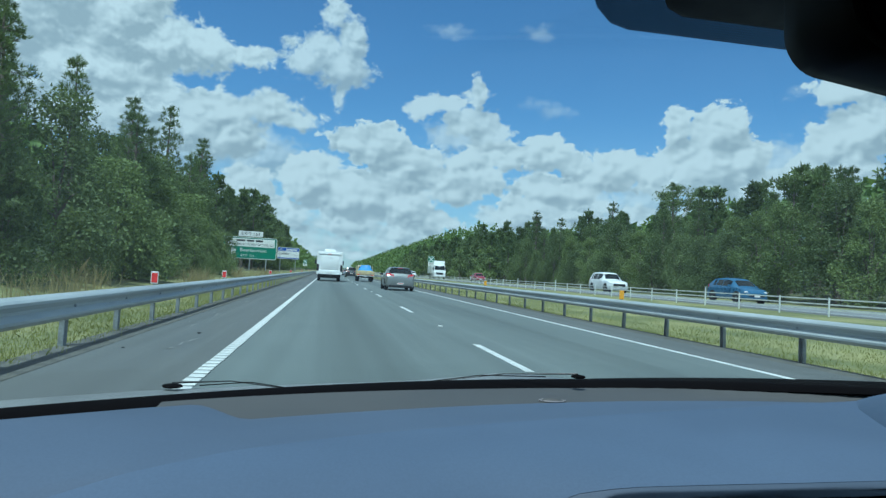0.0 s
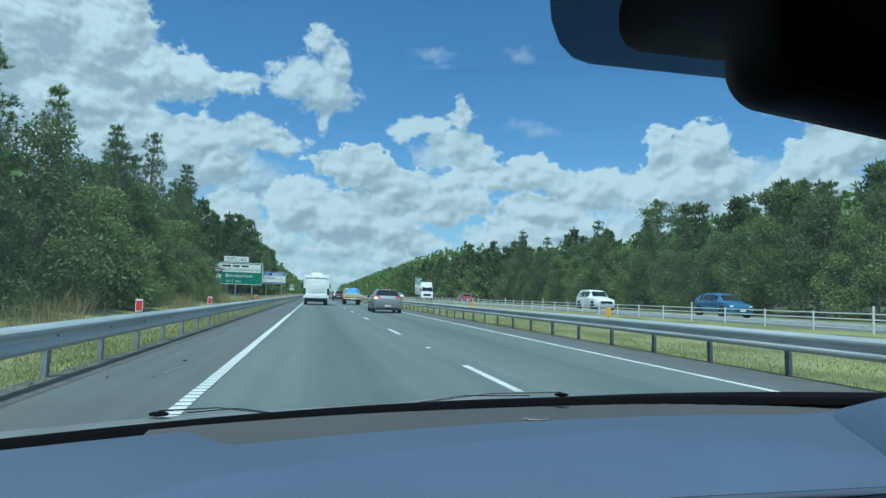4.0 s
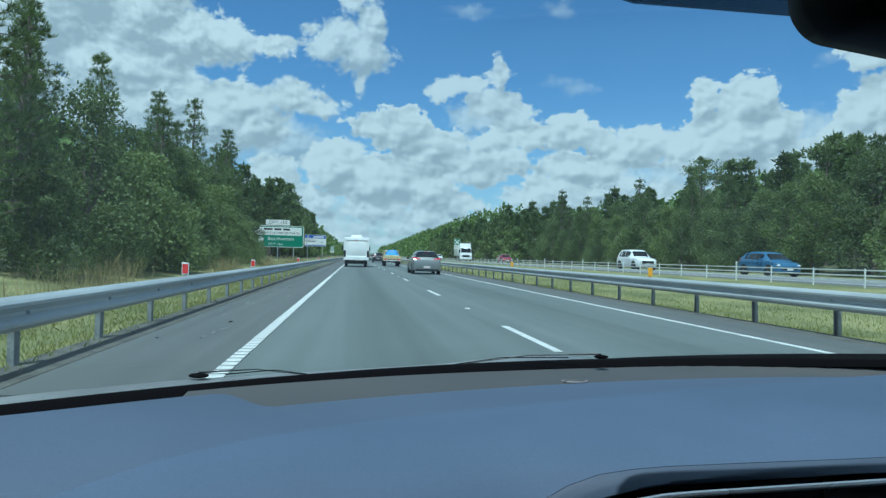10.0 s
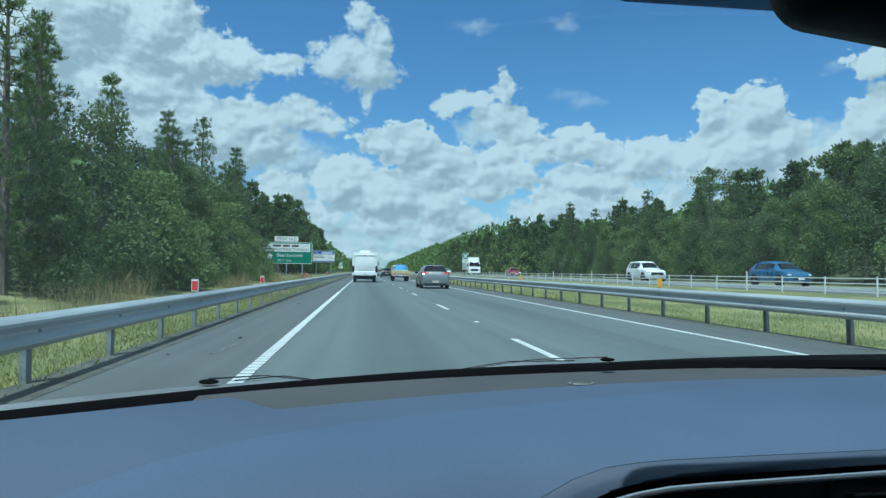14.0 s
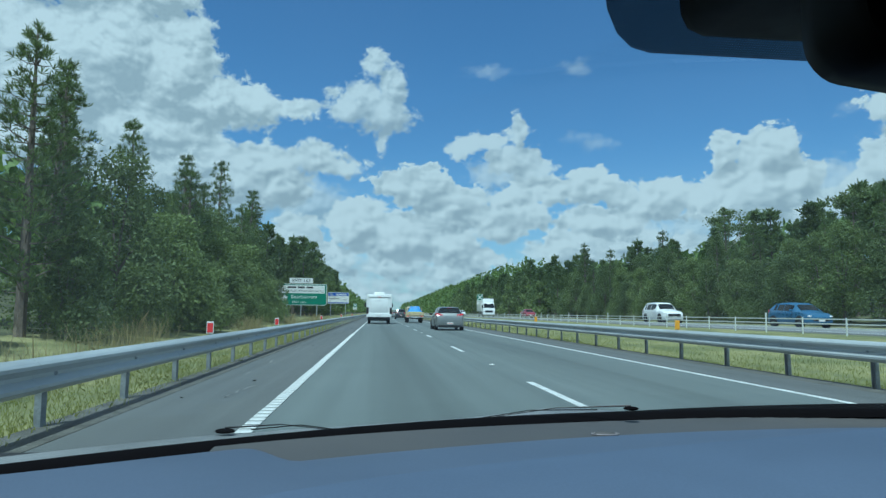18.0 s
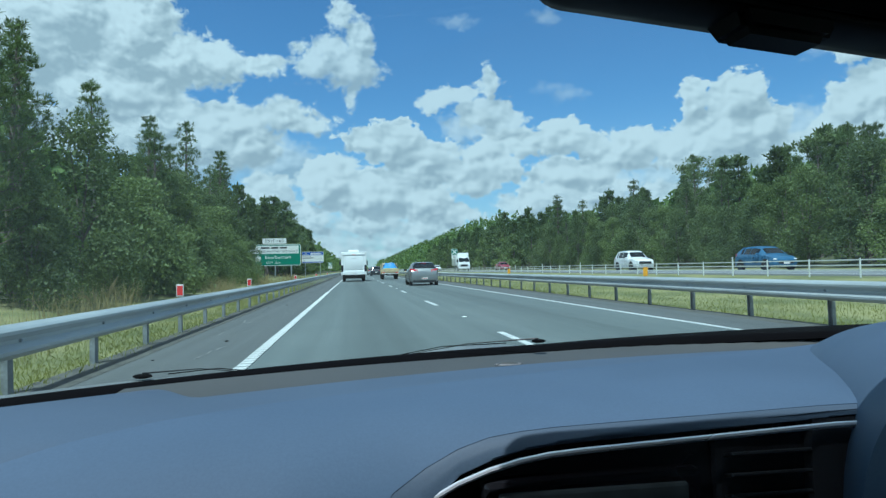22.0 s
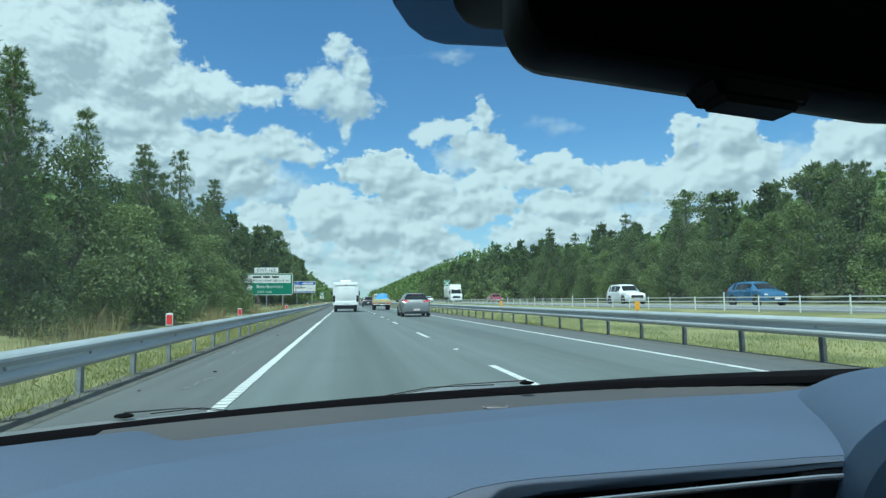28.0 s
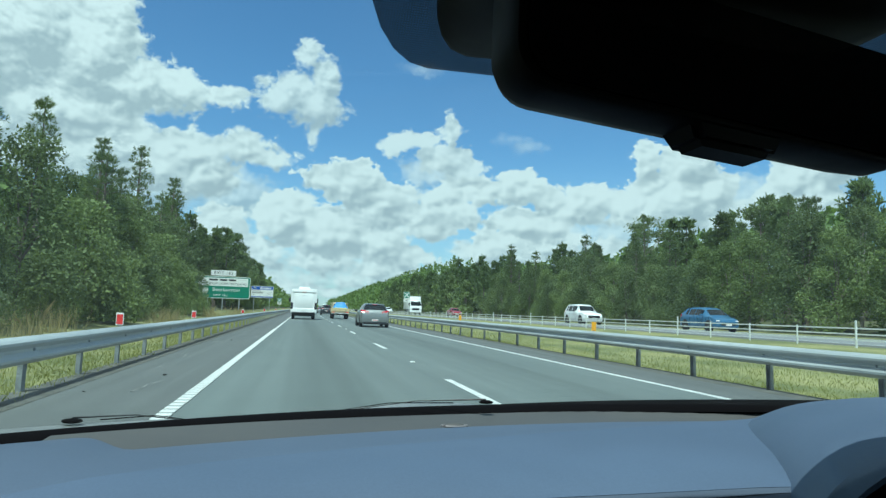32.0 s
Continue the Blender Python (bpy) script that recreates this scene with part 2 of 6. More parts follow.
    def broken(x):
        return math_node(t, "MULTIPLY_ADD", away, 3.0, math_node(t, "MULTIPLY", math_node(t, "SUBTRACT", x, 0.50), 7.0))

    col = lay(col, broken(wide), broken(wide_up), 0.5, 1.0, 0.6)
    link(t, col, bg.inputs["Color"])
    bg.inputs["Strength"].default_value = SKY_STRENGTH
    link(t, bg.outputs[0], out.inputs[0])


SKY_STRENGTH = 0.10
EDGE = -0.50
SKY_GAIN = (0.69, 0.88, 1.00)
SHADE, BRIGHT, VEIL = (3.45, 3.85, 4.15), (6.1, 6.25, 6.3), (4.4, 4.9, 5.3)
build_world()


# ---- materials ----
def material(name, color, rough=0.6, metal=0.0, vary=0.15, scale=6.0, fine=0.1, fine_scale=60.0, bump=0.0, bump_scale=120.0, spec=0.5, coat=0.0, other=None, stretch=None, random=0.0):
    """A surface with a broad mottle, a fine grain and, if wanted, relief; `other` is the colour that the mottle drifts to."""
    m = bpy.data.materials.new(name)
    m.use_nodes = True
    t = m.node_tree
    b = t.nodes["Principled BSDF"]
    b.inputs["Roughness"].default_value, b.inputs["Metallic"].default_value = rough, metal
    b.inputs["Specular IOR Level"].default_value, b.inputs["Coat Weight"].default_value = spec, coat
    b.inputs["Coat Roughness"].default_value = 0.08
    co = t.nodes.new("ShaderNodeTexCoord").outputs["Object"]
    if stretch:
        co = vec_node(t, "MULTIPLY", co, stretch)
    big = noise_node(t, co, scale, 3.0).outputs["Fac"]
    small = noise_node(t, co, fine_scale, 2.0).outputs["Fac"]
    dark = tuple(c * (1 - vary) for c in color)
    light = tuple(min(1, c * (1 + vary)) for c in (other or color))
    col = mix_node(t, ramp_node(t, big, 0.32, 0.68), dark, light)
    k = ramp_node(t, small, 0.25, 0.75, 1 - fine, 1 + fine, False)
    if random:
        info = t.nodes.new("ShaderNodeObjectInfo")
        k = math_node(t, "MULTIPLY", k, ramp_node(t, info.outputs["Random"], 0, 1, 1 - random, 1 + random, False))
    col = vec_node(t, "SCALE", col)
    t.nodes[-1].inputs["Scale"].default_value = 1.0
    link(t, k, t.nodes[-1].inputs["Scale"])
    link(t, col, b.inputs["Base Color"])
    r = ramp_node(t, big, 0.3, 0.7, max(0.02, rough - 0.08), min(1, rough + 0.08), False)
    link(t, r, b.inputs["Roughness"])
    if bump:
        bn = t.nodes.new("ShaderNodeBump")
        bn.inputs["Strength"].default_value, bn.inputs["Distance"].default_value = bump, 0.01
        link(t, noise_node(t, co, bump_scale, 3.0).outputs["Fac"], bn.inputs["Height"])
        link(t, bn.outputs[0], b.inputs["Normal"])
    return m


def leaf_material(name, dark, light, spread=0.45, through_light=0.34):
    """Leaves: colour by clump, by tree and by a broad drift; some light comes through."""
    m = bpy.data.materials.new(name)
    m.use_nodes = True
    t = m.node_tree
    b, out = t.nodes["Principled BSDF"], t.nodes["Material Output"]
    geo, info = t.nodes.new("ShaderNodeNewGeometry"), t.nodes.new("ShaderNodeObjectInfo")
    co = t.nodes.new("ShaderNodeTexCoord").outputs["Object"]
    drift = ramp_node(t, noise_node(t, co, 0.5, 2.0).outputs["Fac"], 0.35, 0.65)
    f = math_node(t, "ADD", math_node(t, "MULTIPLY", geo.outputs["Random Per Island"], 0.30), math_node(t, "MULTIPLY", drift, 0.36))
    f = math_node(t, "ADD", f, math_node(t, "MULTIPLY", info.outputs["Random"], spread), clamp=True)
    col = mix_node(t, f, dark, light)
    link(t, col, b.inputs["Base Color"])
    b.inputs["Roughness"].default_value, b.inputs["Specular IOR Level"].default_value = 0.62, 0.25
    tr = t.nodes.new("ShaderNodeBsdfTranslucent")
    link(t, mix_node(t, 0.5, col, (light[0] * 1.3, light[1] * 1.3, light[2] * 0.6)), tr.inputs[0])
    mx = t.nodes.new("ShaderNodeMixShader")
    mx.inputs[0].default_value = through_light
    link(t, b.outputs[0], mx.inputs[1]), link(t, tr.outputs[0], mx.inputs[2])
    link(t, mx.outputs[0], out.inputs[0])
    return m


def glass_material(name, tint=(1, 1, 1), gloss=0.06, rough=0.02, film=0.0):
    """Thin pane: clear, with a Fresnel sheen and, if wanted, a thin uneven dusty film that adds a haze."""
    m = bpy.data.materials.new(name)
    m.use_nodes = True
    t = m.node_tree
    t.nodes.remove(t.nodes["Principled BSDF"])
    tr, gl, fr, mx = (t.nodes.new("ShaderNode" + n) for n in ("BsdfTransparent", "BsdfGlossy", "Fresnel", "MixShader"))
    tr.inputs[0].default_value = (*tint, 1)
    gl.inputs["Roughness"].default_value = rough
    fr.inputs["IOR"].default_value = 1.45
    link(t, math_node(t, "MULTIPLY", fr.outputs[0], gloss * 10), mx.inputs[0])
    link(t, tr.outputs[0], mx.inputs[1]), link(t, gl.outputs[0], mx.inputs[2])
    end = mx.outputs[0]
    # dusty film added as a veil: its scatter lifts the dark parts
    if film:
        dust_haze, over = t.nodes.new("ShaderNodeBsdfTranslucent"), t.nodes.new("ShaderNodeMixShader")
        dust_haze.inputs[0].default_value = (0.80, 0.84, 0.84, 1)
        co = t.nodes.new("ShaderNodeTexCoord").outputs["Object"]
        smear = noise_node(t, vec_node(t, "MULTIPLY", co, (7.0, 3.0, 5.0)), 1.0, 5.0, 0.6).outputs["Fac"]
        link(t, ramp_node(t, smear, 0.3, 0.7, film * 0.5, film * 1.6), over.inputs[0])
        link(t, end, over.inputs[1]), link(t, dust_haze.outputs[0], over.inputs[2])
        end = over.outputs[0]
    link(t, end, t.nodes["Material Output"].inputs[0])
    return m


def asphalt_material(name, base, tracks):
    """Chip-seal asphalt: stone grain, patches, long wear; `tracks` are the x places that wheels have polished."""
    m = material(name, base, 0.82, vary=0.045, scale=0.35, fine=0.28, fine_scale=75, bump=0.5, bump_scale=140, spec=0.35)
    t = m.node_tree
    b = t.nodes["Principled BSDF"]
    src = b.inputs["Base Color"].links[0].from_socket
    co = t.nodes.new("ShaderNodeTexCoord").outputs["Object"]
    sep = t.nodes.new("ShaderNodeSeparateXYZ")
    link(t, co, sep.inputs[0])
    long = noise_node(t, vec_node(t, "MULTIPLY", co, (3.0, 0.03, 1.0)), 1.0, 4.0).outputs["Fac"]
    k = ramp_node(t, long, 0.3, 0.7, 0.86, 1.12, False)
    for x in tracks:
        d = math_node(t, "ABSOLUTE", math_node(t, "SUBTRACT", sep.outputs[0], x))
        k = math_node(t, "MULTIPLY", k, ramp_node(t, d, 0.05, 0.75, 0.80, 1.0))
    sc = t.nodes.new("ShaderNodeVectorMath")
    sc.operation = "SCALE"
    link(t, src, sc.inputs[0]), link(t, k, sc.inputs["Scale"])
    link(t, sc.outputs[0], b.inputs["Base Color"])
    return m


MAT = {
    "asphalt": asphalt_material("asphalt", (0.128, 0.148, 0.147), (0.60, 4.10)),
    "shoulder": asphalt_material("shoulder_asphalt", (0.108, 0.114, 0.114), ()),
    "far_asphalt": asphalt_material("far_asphalt", (0.20, 0.205, 0.21), ()),
    "gravel": material("gravel", (0.088, 0.086, 0.076), 0.95, vary=0.25, scale=3, fine=0.4, fine_scale=40, bump=0.8, bump_scale=50),
    "paint": material("line_paint", (0.54, 0.55, 0.54), 0.6, vary=0.12, scale=2.5, fine=0.15, fine_scale=45, bump=0.3, bump_scale=90),
    "worn_paint": material("worn_line_paint", (0.17, 0.18, 0.178), 0.7, vary=0.2, scale=2.5, fine=0.2, fine_scale=45, bump=0.3, bump_scale=90),
    "scuff": material("scuffed_asphalt", (0.20, 0.205, 0.20), 0.85, vary=0.2, scale=6, fine=0.25, fine_scale=60),
    "steel": material("galvanised_steel", (0.44, 0.465, 0.47), 0.52, 0.4, vary=0.12, scale=1.5, fine=0.08, fine_scale=25, stretch=(1, 0.15, 1)),
    "post_steel": material("post_steel", (0.26, 0.28, 0.29), 0.6, 0.5, vary=0.2, scale=5, fine=0.15, fine_scale=40),
    "white_rail": material("white_rail", (0.62, 0.64, 0.63), 0.5, 0.0, vary=0.1, scale=2, fine=0.08),
    "grass": material("grass", (0.150, 0.168, 0.056), 0.9, vary=0.25, scale=0.9, fine=0.30, fine_scale=14, bump=0.5, bump_scale=18, other=(0.20, 0.19, 0.08), stretch=(1.0, 0.35, 1.0)),
    "forest_floor": material("forest_floor", (0.07, 0.075, 0.035), 0.95, vary=0.4, scale=0.4, fine=0.4, fine_scale=8, bump=0.9, bump_scale=10),
    "blade": leaf_material("grass_blade", (0.215, 0.225, 0.075), (0.34, 0.35, 0.125), 0.2, 0.6),
    "straw": leaf_material("dry_grass", (0.24, 0.20, 0.10), (0.42, 0.36, 0.20), 0.2),
    "pine": leaf_material("pine_needles", (0.056, 0.085, 0.048), (0.205, 0.272, 0.116)),
    "broadleaf": leaf_material("broad_leaves", (0.058, 0.084, 0.044), (0.195, 0.248, 0.105)),
    "lime": leaf_material("light_leaves", (0.092, 0.130, 0.050), (0.225, 0.285, 0.110)),
    "far_leaf": leaf_material("far_leaves", (0.070, 0.120, 0.048), (0.240, 0.335, 0.100), 0.25),
    "bark": material("bark", (0.17, 0.14, 0.115), 0.9, vary=0.3, scale=4, fine=0.3, fine_scale=30, bump=0.8, bump_scale=25, stretch=(1, 1, 0.25)),
    "pale_bark": material("pale_bark", (0.42, 0.39, 0.34), 0.85, vary=0.25, scale=3, fine=0.2, fine_scale=25, bump=0.5, bump_scale=20, stretch=(1, 1, 0.25)),
    "tyre": material("tyre_rubber", (0.018, 0.018, 0.019), 0.85, vary=0.2, scale=9, fine=0.2, bump=0.4),
    "alloy": material("alloy", (0.55, 0.56, 0.58), 0.32, 0.85, vary=0.08, scale=5, fine=0.05),
    "black_trim": material("black_plastic", (0.018, 0.019, 0.021), 0.5, vary=0.15, scale=8, fine=0.12, bump=0.2, bump_scale=200),
    "car_glass": material("car_glass", (0.010, 0.013, 0.015), 0.08, vary=0.05, scale=2, fine=0.02, spec=0.35),
    "tail_red": material("tail_lamp_red", (0.62, 0.025, 0.04), 0.15, vary=0.1, scale=10, fine=0.05, coat=0.6),
    "lamp_clear": material("lamp_clear", (0.60, 0.61, 0.62), 0.12, vary=0.08, scale=10, fine=0.05, coat=0.6),
    "amber": material("amber_reflector", (0.80, 0.38, 0.02), 0.3, vary=0.08, scale=12, fine=0.05),
    "red_reflector": material("red_reflector", (0.62, 0.03, 0.03), 0.3, vary=0.08, scale=12, fine=0.05),
    "plate": material("plate_white", (0.75, 0.74, 0.72), 0.4, vary=0.05, scale=8, fine=0.05),
    "chrome": material("chrome", (0.75, 0.76, 0.78), 0.30, 0.7, vary=0.05, scale=6, fine=0.03),
    "white_gel": material("white_gelcoat", (0.78, 0.79, 0.79), 0.35, vary=0.05, scale=1.2, fine=0.03, fine_scale=12, coat=0.2),
    "sign_back": material("sign_metal", (0.42, 0.44, 0.45), 0.5, 0.6, vary=0.1, scale=2, fine=0.06),
    "sign_white": material("sign_white", (0.72, 0.73, 0.72), 0.45, vary=0.06, scale=1.5, fine=0.04),
    "sign_blue": material("sign_blue", (0.012, 0.085, 0.42), 0.42, vary=0.08, scale=1.5, fine=0.04),
    "sign_green": material("sign_green", (0.004, 0.17, 0.105), 0.42, vary=0.08, scale=1.2, fine=0.04),
    "sign_black": material("sign_black", (0.03, 0.03, 0.032), 0.5, vary=0.1, scale=4, fine=0.05),
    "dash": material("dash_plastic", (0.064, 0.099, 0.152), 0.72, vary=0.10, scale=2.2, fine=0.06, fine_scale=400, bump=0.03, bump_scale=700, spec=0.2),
    # same plastic as the pad, colour lowered to paint the hood's shade
    "dash_hood_shade": material("dash_plastic_hood_shade", (0.055, 0.086, 0.132), 0.60, vary=0.07, scale=4, fine=0.06, fine_scale=400, bump=0.03, bump_scale=700, spec=0.3),
    # pad plastic darkened by hand for the shade on the rolled edge
    "dash_lip_shade": material("dash_plastic_lip_shade", (0.050, 0.074, 0.108), 0.60, vary=0.08, scale=4, fine=0.06, fine_scale=400, bump=0.03, bump_scale=700, spec=0.3),
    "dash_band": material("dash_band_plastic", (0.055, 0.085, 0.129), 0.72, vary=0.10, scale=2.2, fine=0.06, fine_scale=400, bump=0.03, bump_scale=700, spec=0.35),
    "dash_edge": material("dash_dark", (0.012, 0.013, 0.016), 0.55, vary=0.1, scale=6, fine=0.1, fine_scale=200, bump=0.15, bump_scale=400),
    "defroster": material("defroster_plastic", (0.050, 0.056, 0.056), 0.7, vary=0.08, scale=5, fine=0.05, fine_scale=500, bump=0.05, bump_scale=600),
    "seal": material("rubber_seal", (0.0015, 0.0015, 0.002), 0.95, vary=0.2, scale=9, fine=0.1, spec=0.08),
    "cowl": material("cowl_plastic", (0.17, 0.175, 0.18), 0.55, vary=0.15, scale=6, fine=0.1),
    "bonnet": material("bonnet_paint", (0.35, 0.37, 0.38), 0.3, 0.2, vary=0.05, scale=2, fine=0.03, coat=0.6),
    "piano": material("gloss_black", (0.008, 0.008, 0.010), 0.22, vary=0.1, scale=5, fine=0.05),
    "screen": material("screen_glass", (0.05, 0.058, 0.060), 0.10, vary=0.3, scale=12, fine=0.05),
    "mirror_case": material("mirror_case", (0.003, 0.003, 0.004), 0.6, vary=0.15, scale=20, fine=0.1, fine_scale=200, spec=0.15),
    "roof_lining": material("roof_lining", (0.045, 0.045, 0.045), 0.95, vary=0.08, scale=5, fine=0.1, fine_scale=150),
    "cabin_dark": material("cabin_trim", (0.012, 0.012, 0.014), 0.8, vary=0.15, scale=4, fine=0.1),
    "button_red": material("button_red", (0.30, 0.05, 0.05), 0.4, vary=0.1, scale=60, fine=0.05),
    "side_glass": glass_material("side_glass", (0.84, 0.985, 0.96), 0.006),
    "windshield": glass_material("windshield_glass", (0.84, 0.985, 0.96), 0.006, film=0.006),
}


def mirror_material():
    m = bpy.data.materials.new("mirror_glass")
    m.use_nodes = True
    b = m.node_tree.nodes["Principled BSDF"]
    b.inputs["Base Color"].default_value = (0.05, 0.055, 0.06, 1)
    b.inputs["Metallic"].default_value, b.inputs["Roughness"].default_value = 1.0, 0.03
    return m


def frit_material():
    """Printed dots on the windscreen behind the mirror: black points with clear gaps."""
    m = bpy.data.materials.new("frit_dots")
    m.use_nodes = True
    t = m.node_tree
    b = t.nodes["Principled BSDF"]
    b.inputs["Base Color"].default_value, b.inputs["Roughness"].default_value = (0.012, 0.013, 0.016, 1), 0.4
    co = t.nodes.new("ShaderNodeTexCoord").outputs["Object"]
    v = t.nodes.new("ShaderNodeTexVoronoi")
    v.inputs["Scale"].default_value, v.inputs["Randomness"].default_value = 620, 0.0
    link(t, vec_node(t, "MULTIPLY", co, (1.0, 0.0, 1.9)), v.inputs["Vector"])
    tr, mx = t.nodes.new("ShaderNodeBsdfTransparent"), t.nodes.new("ShaderNodeMixShader")
    link(t, ramp_node(t, v.outputs["Distance"], 0.36, 0.60, 0.22, 0.62), mx.inputs[0])
    link(t, b.outputs[0], mx.inputs[1]), link(t, tr.outputs[0], mx.inputs[2])
    link(t, mx.outputs[0], t.nodes["Material Output"].inputs[0])
    return m


MAT["mirror"], MAT["frit"] = mirror_material(), frit_material()


def paint(name, color, metal=0.3):
    if name not in MAT:
        MAT[name] = material(name, color, 0.32, metal, vary=0.04, scale=1.5, fine=0.04, fine_scale=90, coat=0.7)
    return MAT[name]


# ---- mesh helpers ----
def mesh_from(name, verts, faces, mat, smooth=False):
    me = bpy.data.meshes.new(name)
    me.from_pydata([tuple(v) for v in verts], [], [tuple(f) for f in faces])
    me.materials.append(mat)
    me.validate()
    if smooth:
        me.shade_smooth()
    return me


def put(name, me, parent=None, label="", at=None):
    """One mesh object, under a thing or part when a parent is given."""
    ob = new(name, me)
    if parent is not None:
        ob.parent = parent
    if at is not None:
        ob.matrix_basis = at
    if label:
        ob["label"] = label
    return ob


def part(name, bm, mat, parent=None, label="", smooth=False, at=None):
    """Links a bmesh as one mesh object."""
    me = bpy.data.meshes.new(name)
    bmesh.ops.recalc_face_normals(bm, faces=bm.faces[:])
    bm.to_mesh(me)
    bm.free()
    me.materials.append(mat)
    if smooth:
        me.shade_smooth()
        me.set_sharp_from_angle(angle=radians(38))
    return put(name, me, parent, label, at)


def thing(name, label, category, group="", kind="", at=None):
    ob = new(name)
    ob.empty_display_size = 0.2
    if at is not None:
        ob.matrix_basis = at
    return tagged(ob, label, category, group, kind)


def box(bm, x0, x1, y0, y1, z0, z1, bevel=0.0, seg=2):
    r = bmesh.ops.create_cube(bm, size=1.0)
    vs = r["verts"]
    for v in vs:
        v.co = Vector((x0 + (v.co.x + 0.5) * (x1 - x0), y0 + (v.co.y + 0.5) * (y1 - y0), z0 + (v.co.z + 0.5) * (z1 - z0)))
    if bevel:
        es = list({e for v in vs for e in v.link_edges})
        bmesh.ops.bevel(bm, geom=es, offset=bevel, segments=seg, affect="EDGES", profile=0.5)
    return bm


def boxed(x0, x1, y0, y1, z0, z1, bevel=0.0, seg=2):
    return box(bmesh.new(), x0, x1, y0, y1, z0, z1, bevel, seg)


def tube(bm, points, radii, sides=8, cap=True):
    """A round limb through points with a radius at each."""
    pts = [Vector(p) for p in points]
    rings = []
    for i, p in enumerate(pts):
        d = (pts[min(i + 1, len(pts) - 1)] - pts[max(i - 1, 0)]).normalized()
        a = d.orthogonal().normalized()
        b = d.cross(a)
        rings.append([bm.verts.new(p + (a * math.cos(k * math.tau / sides) + b * math.sin(k * math.tau / sides)) * radii[i]) for k in range(sides)])
    for r0, r1 in zip(rings, rings[1:]):
        for k in range(sides):
            bm.faces.new((r0[k], r0[(k + 1) % sides], r1[(k + 1) % sides], r1[k]))
    if cap:
        bm.faces.new(rings[0][::-1]), bm.faces.new(rings[-1])
    return bm


def loft(bm, rings, close=False, caps=False):
    """Skin over rows of points."""
    vs = [[bm.verts.new(p) for p in r] for r in rings]
    n = len(vs[0])
    for a, b in zip(vs, vs[1:]):
        for k in range(n if close else n - 1):
            j = (k + 1) % n
            bm.faces.new((a[k], a[j], b[j], b[k]))
    if caps:
        bm.faces.new(vs[0][::-1]), bm.faces.new(vs[-1])
    return bm


def solid(bm, t):
    """Gives an open skin a thickness."""
    bmesh.ops.recalc_face_normals(bm, faces=bm.faces[:])
    bmesh.ops.solidify(bm, geom=bm.faces[:], thickness=t)
    return bm


def extrude_along(profile, y0, y1, step, mat, name, closed=True):
    """A profile of (x, z) carried along y."""
    n = max(1, round((y1 - y0) / step))
    verts, faces, k = [], [], len(profile)
    for i in range(n + 1):
        y = y0 + (y1 - y0) * i / n
        verts += [(x, y, z) for x, z in profile]
    for i in range(n):
        for j in range(k if closed else k - 1):
            a, b = i * k + j, i * k + (j + 1) % k
            faces.append((a, b, b + k, a + k))
    if closed:
        faces += [tuple(range(k))[::-1], tuple(n * k + j for j in range(k))]
    return mesh_from(name, verts, faces, mat)


# ---- ground and road ----
LEFT_LINE, MID_LINE, RIGHT_LINE = -1.13, 2.37, 5.83
LEFT_RAIL, RIGHT_RAIL, FENCE = -2.92, 7.45, 17.0
ROAD_L, ROAD_R = -2.55, 7.05


def ground_height(x, y):
    """Verges fall a little from the seal, the median climbs to the other road, the woods stand on low banks."""
    pts = ((-4000, 6), (-300, 12), (-60, 6), (-24, 2.4), (-12, 0.55), (-6, -0.10), (-3.2, -0.05), (-2.5, -0.03), (7.0, -0.03), (8.2, -0.06), (13, 0.25), (16.6, 0.40), (28.5, 0.40), (32, 0.45), (45, 1.6), (80, 5), (300, 12), (4000, 6))
    for (a, za), (b, zb) in zip(pts, pts[1:]):
        if a <= x <= b:
            z = za + (zb - za) * (x - a) / (b - a)
            far = min(1.0, max(0.0, (y - 170) / 160))
            far *= 13.0 * min(1.0, max(0.0, (-17 - x) / 30)) if x < 0 else 9.0 * min(1.0, max(0.0, (x - 40) / 40))
            z += far
            if -2.6 < x < 7.2 or 16 < x < 29:
                return z
            return z + (0.10 * noise.noise((x * 0.25, y * 0.09, 0)) if abs(x) < 60 else 0)
    return 0


xs = [-4000, -1000, -300, -120, -60, -40, -30, -24, -20, -17, -14, -12, -10, -8, -6.5, -5.2, -4.2, -3.6, -3.1, -2.5, 0, 3, 7.0, 7.6, 8.2, 9.2, 10.5, 12, 13.5, 15, 16.6, 20, 24, 28.5, 30, 32, 35, 38, 42, 46, 54, 65, 80, 120, 300, 1000, 4000]
ys = [-400, -120, -60, -30, -12] + [i * 4.0 - 8 for i in range(60)] + [240, 270, 300, 350, 420, 520, 700, 1000, 1600, 2600, 4800]
gv = [(x, y, ground_height(x, y)) for y in ys for x in xs]
gf = [(j * len(xs) + i, j * len(xs) + i + 1, (j + 1) * len(xs) + i + 1, (j + 1) * len(xs) + i) for j in range(len(ys) - 1) for i in range(len(xs) - 1)]
ground = put("ground", mesh_from("ground", gv, gf, MAT["grass"], True))
ground.data.materials.append(MAT["forest_floor"])
for p in ground.data.polygons:
    if p.center.x < -9.5 or p.center.x > 33:
        p.material_index = 1
tagged(ground, "yellow-green mown grass verges and shaded forest floor", "ground", kind="structure")


def slab(name, x0, x1, y0, y1, z, mat, label, category, step=40.0, depth=0.12):
    me = extrude_along([(x0, z), (x1, z), (x1 + 0.03, z - depth), (x0 - 0.03, z - depth)], y0, y1, step, mat, name)
    return tagged(put(name, me), label, category, kind="structure")


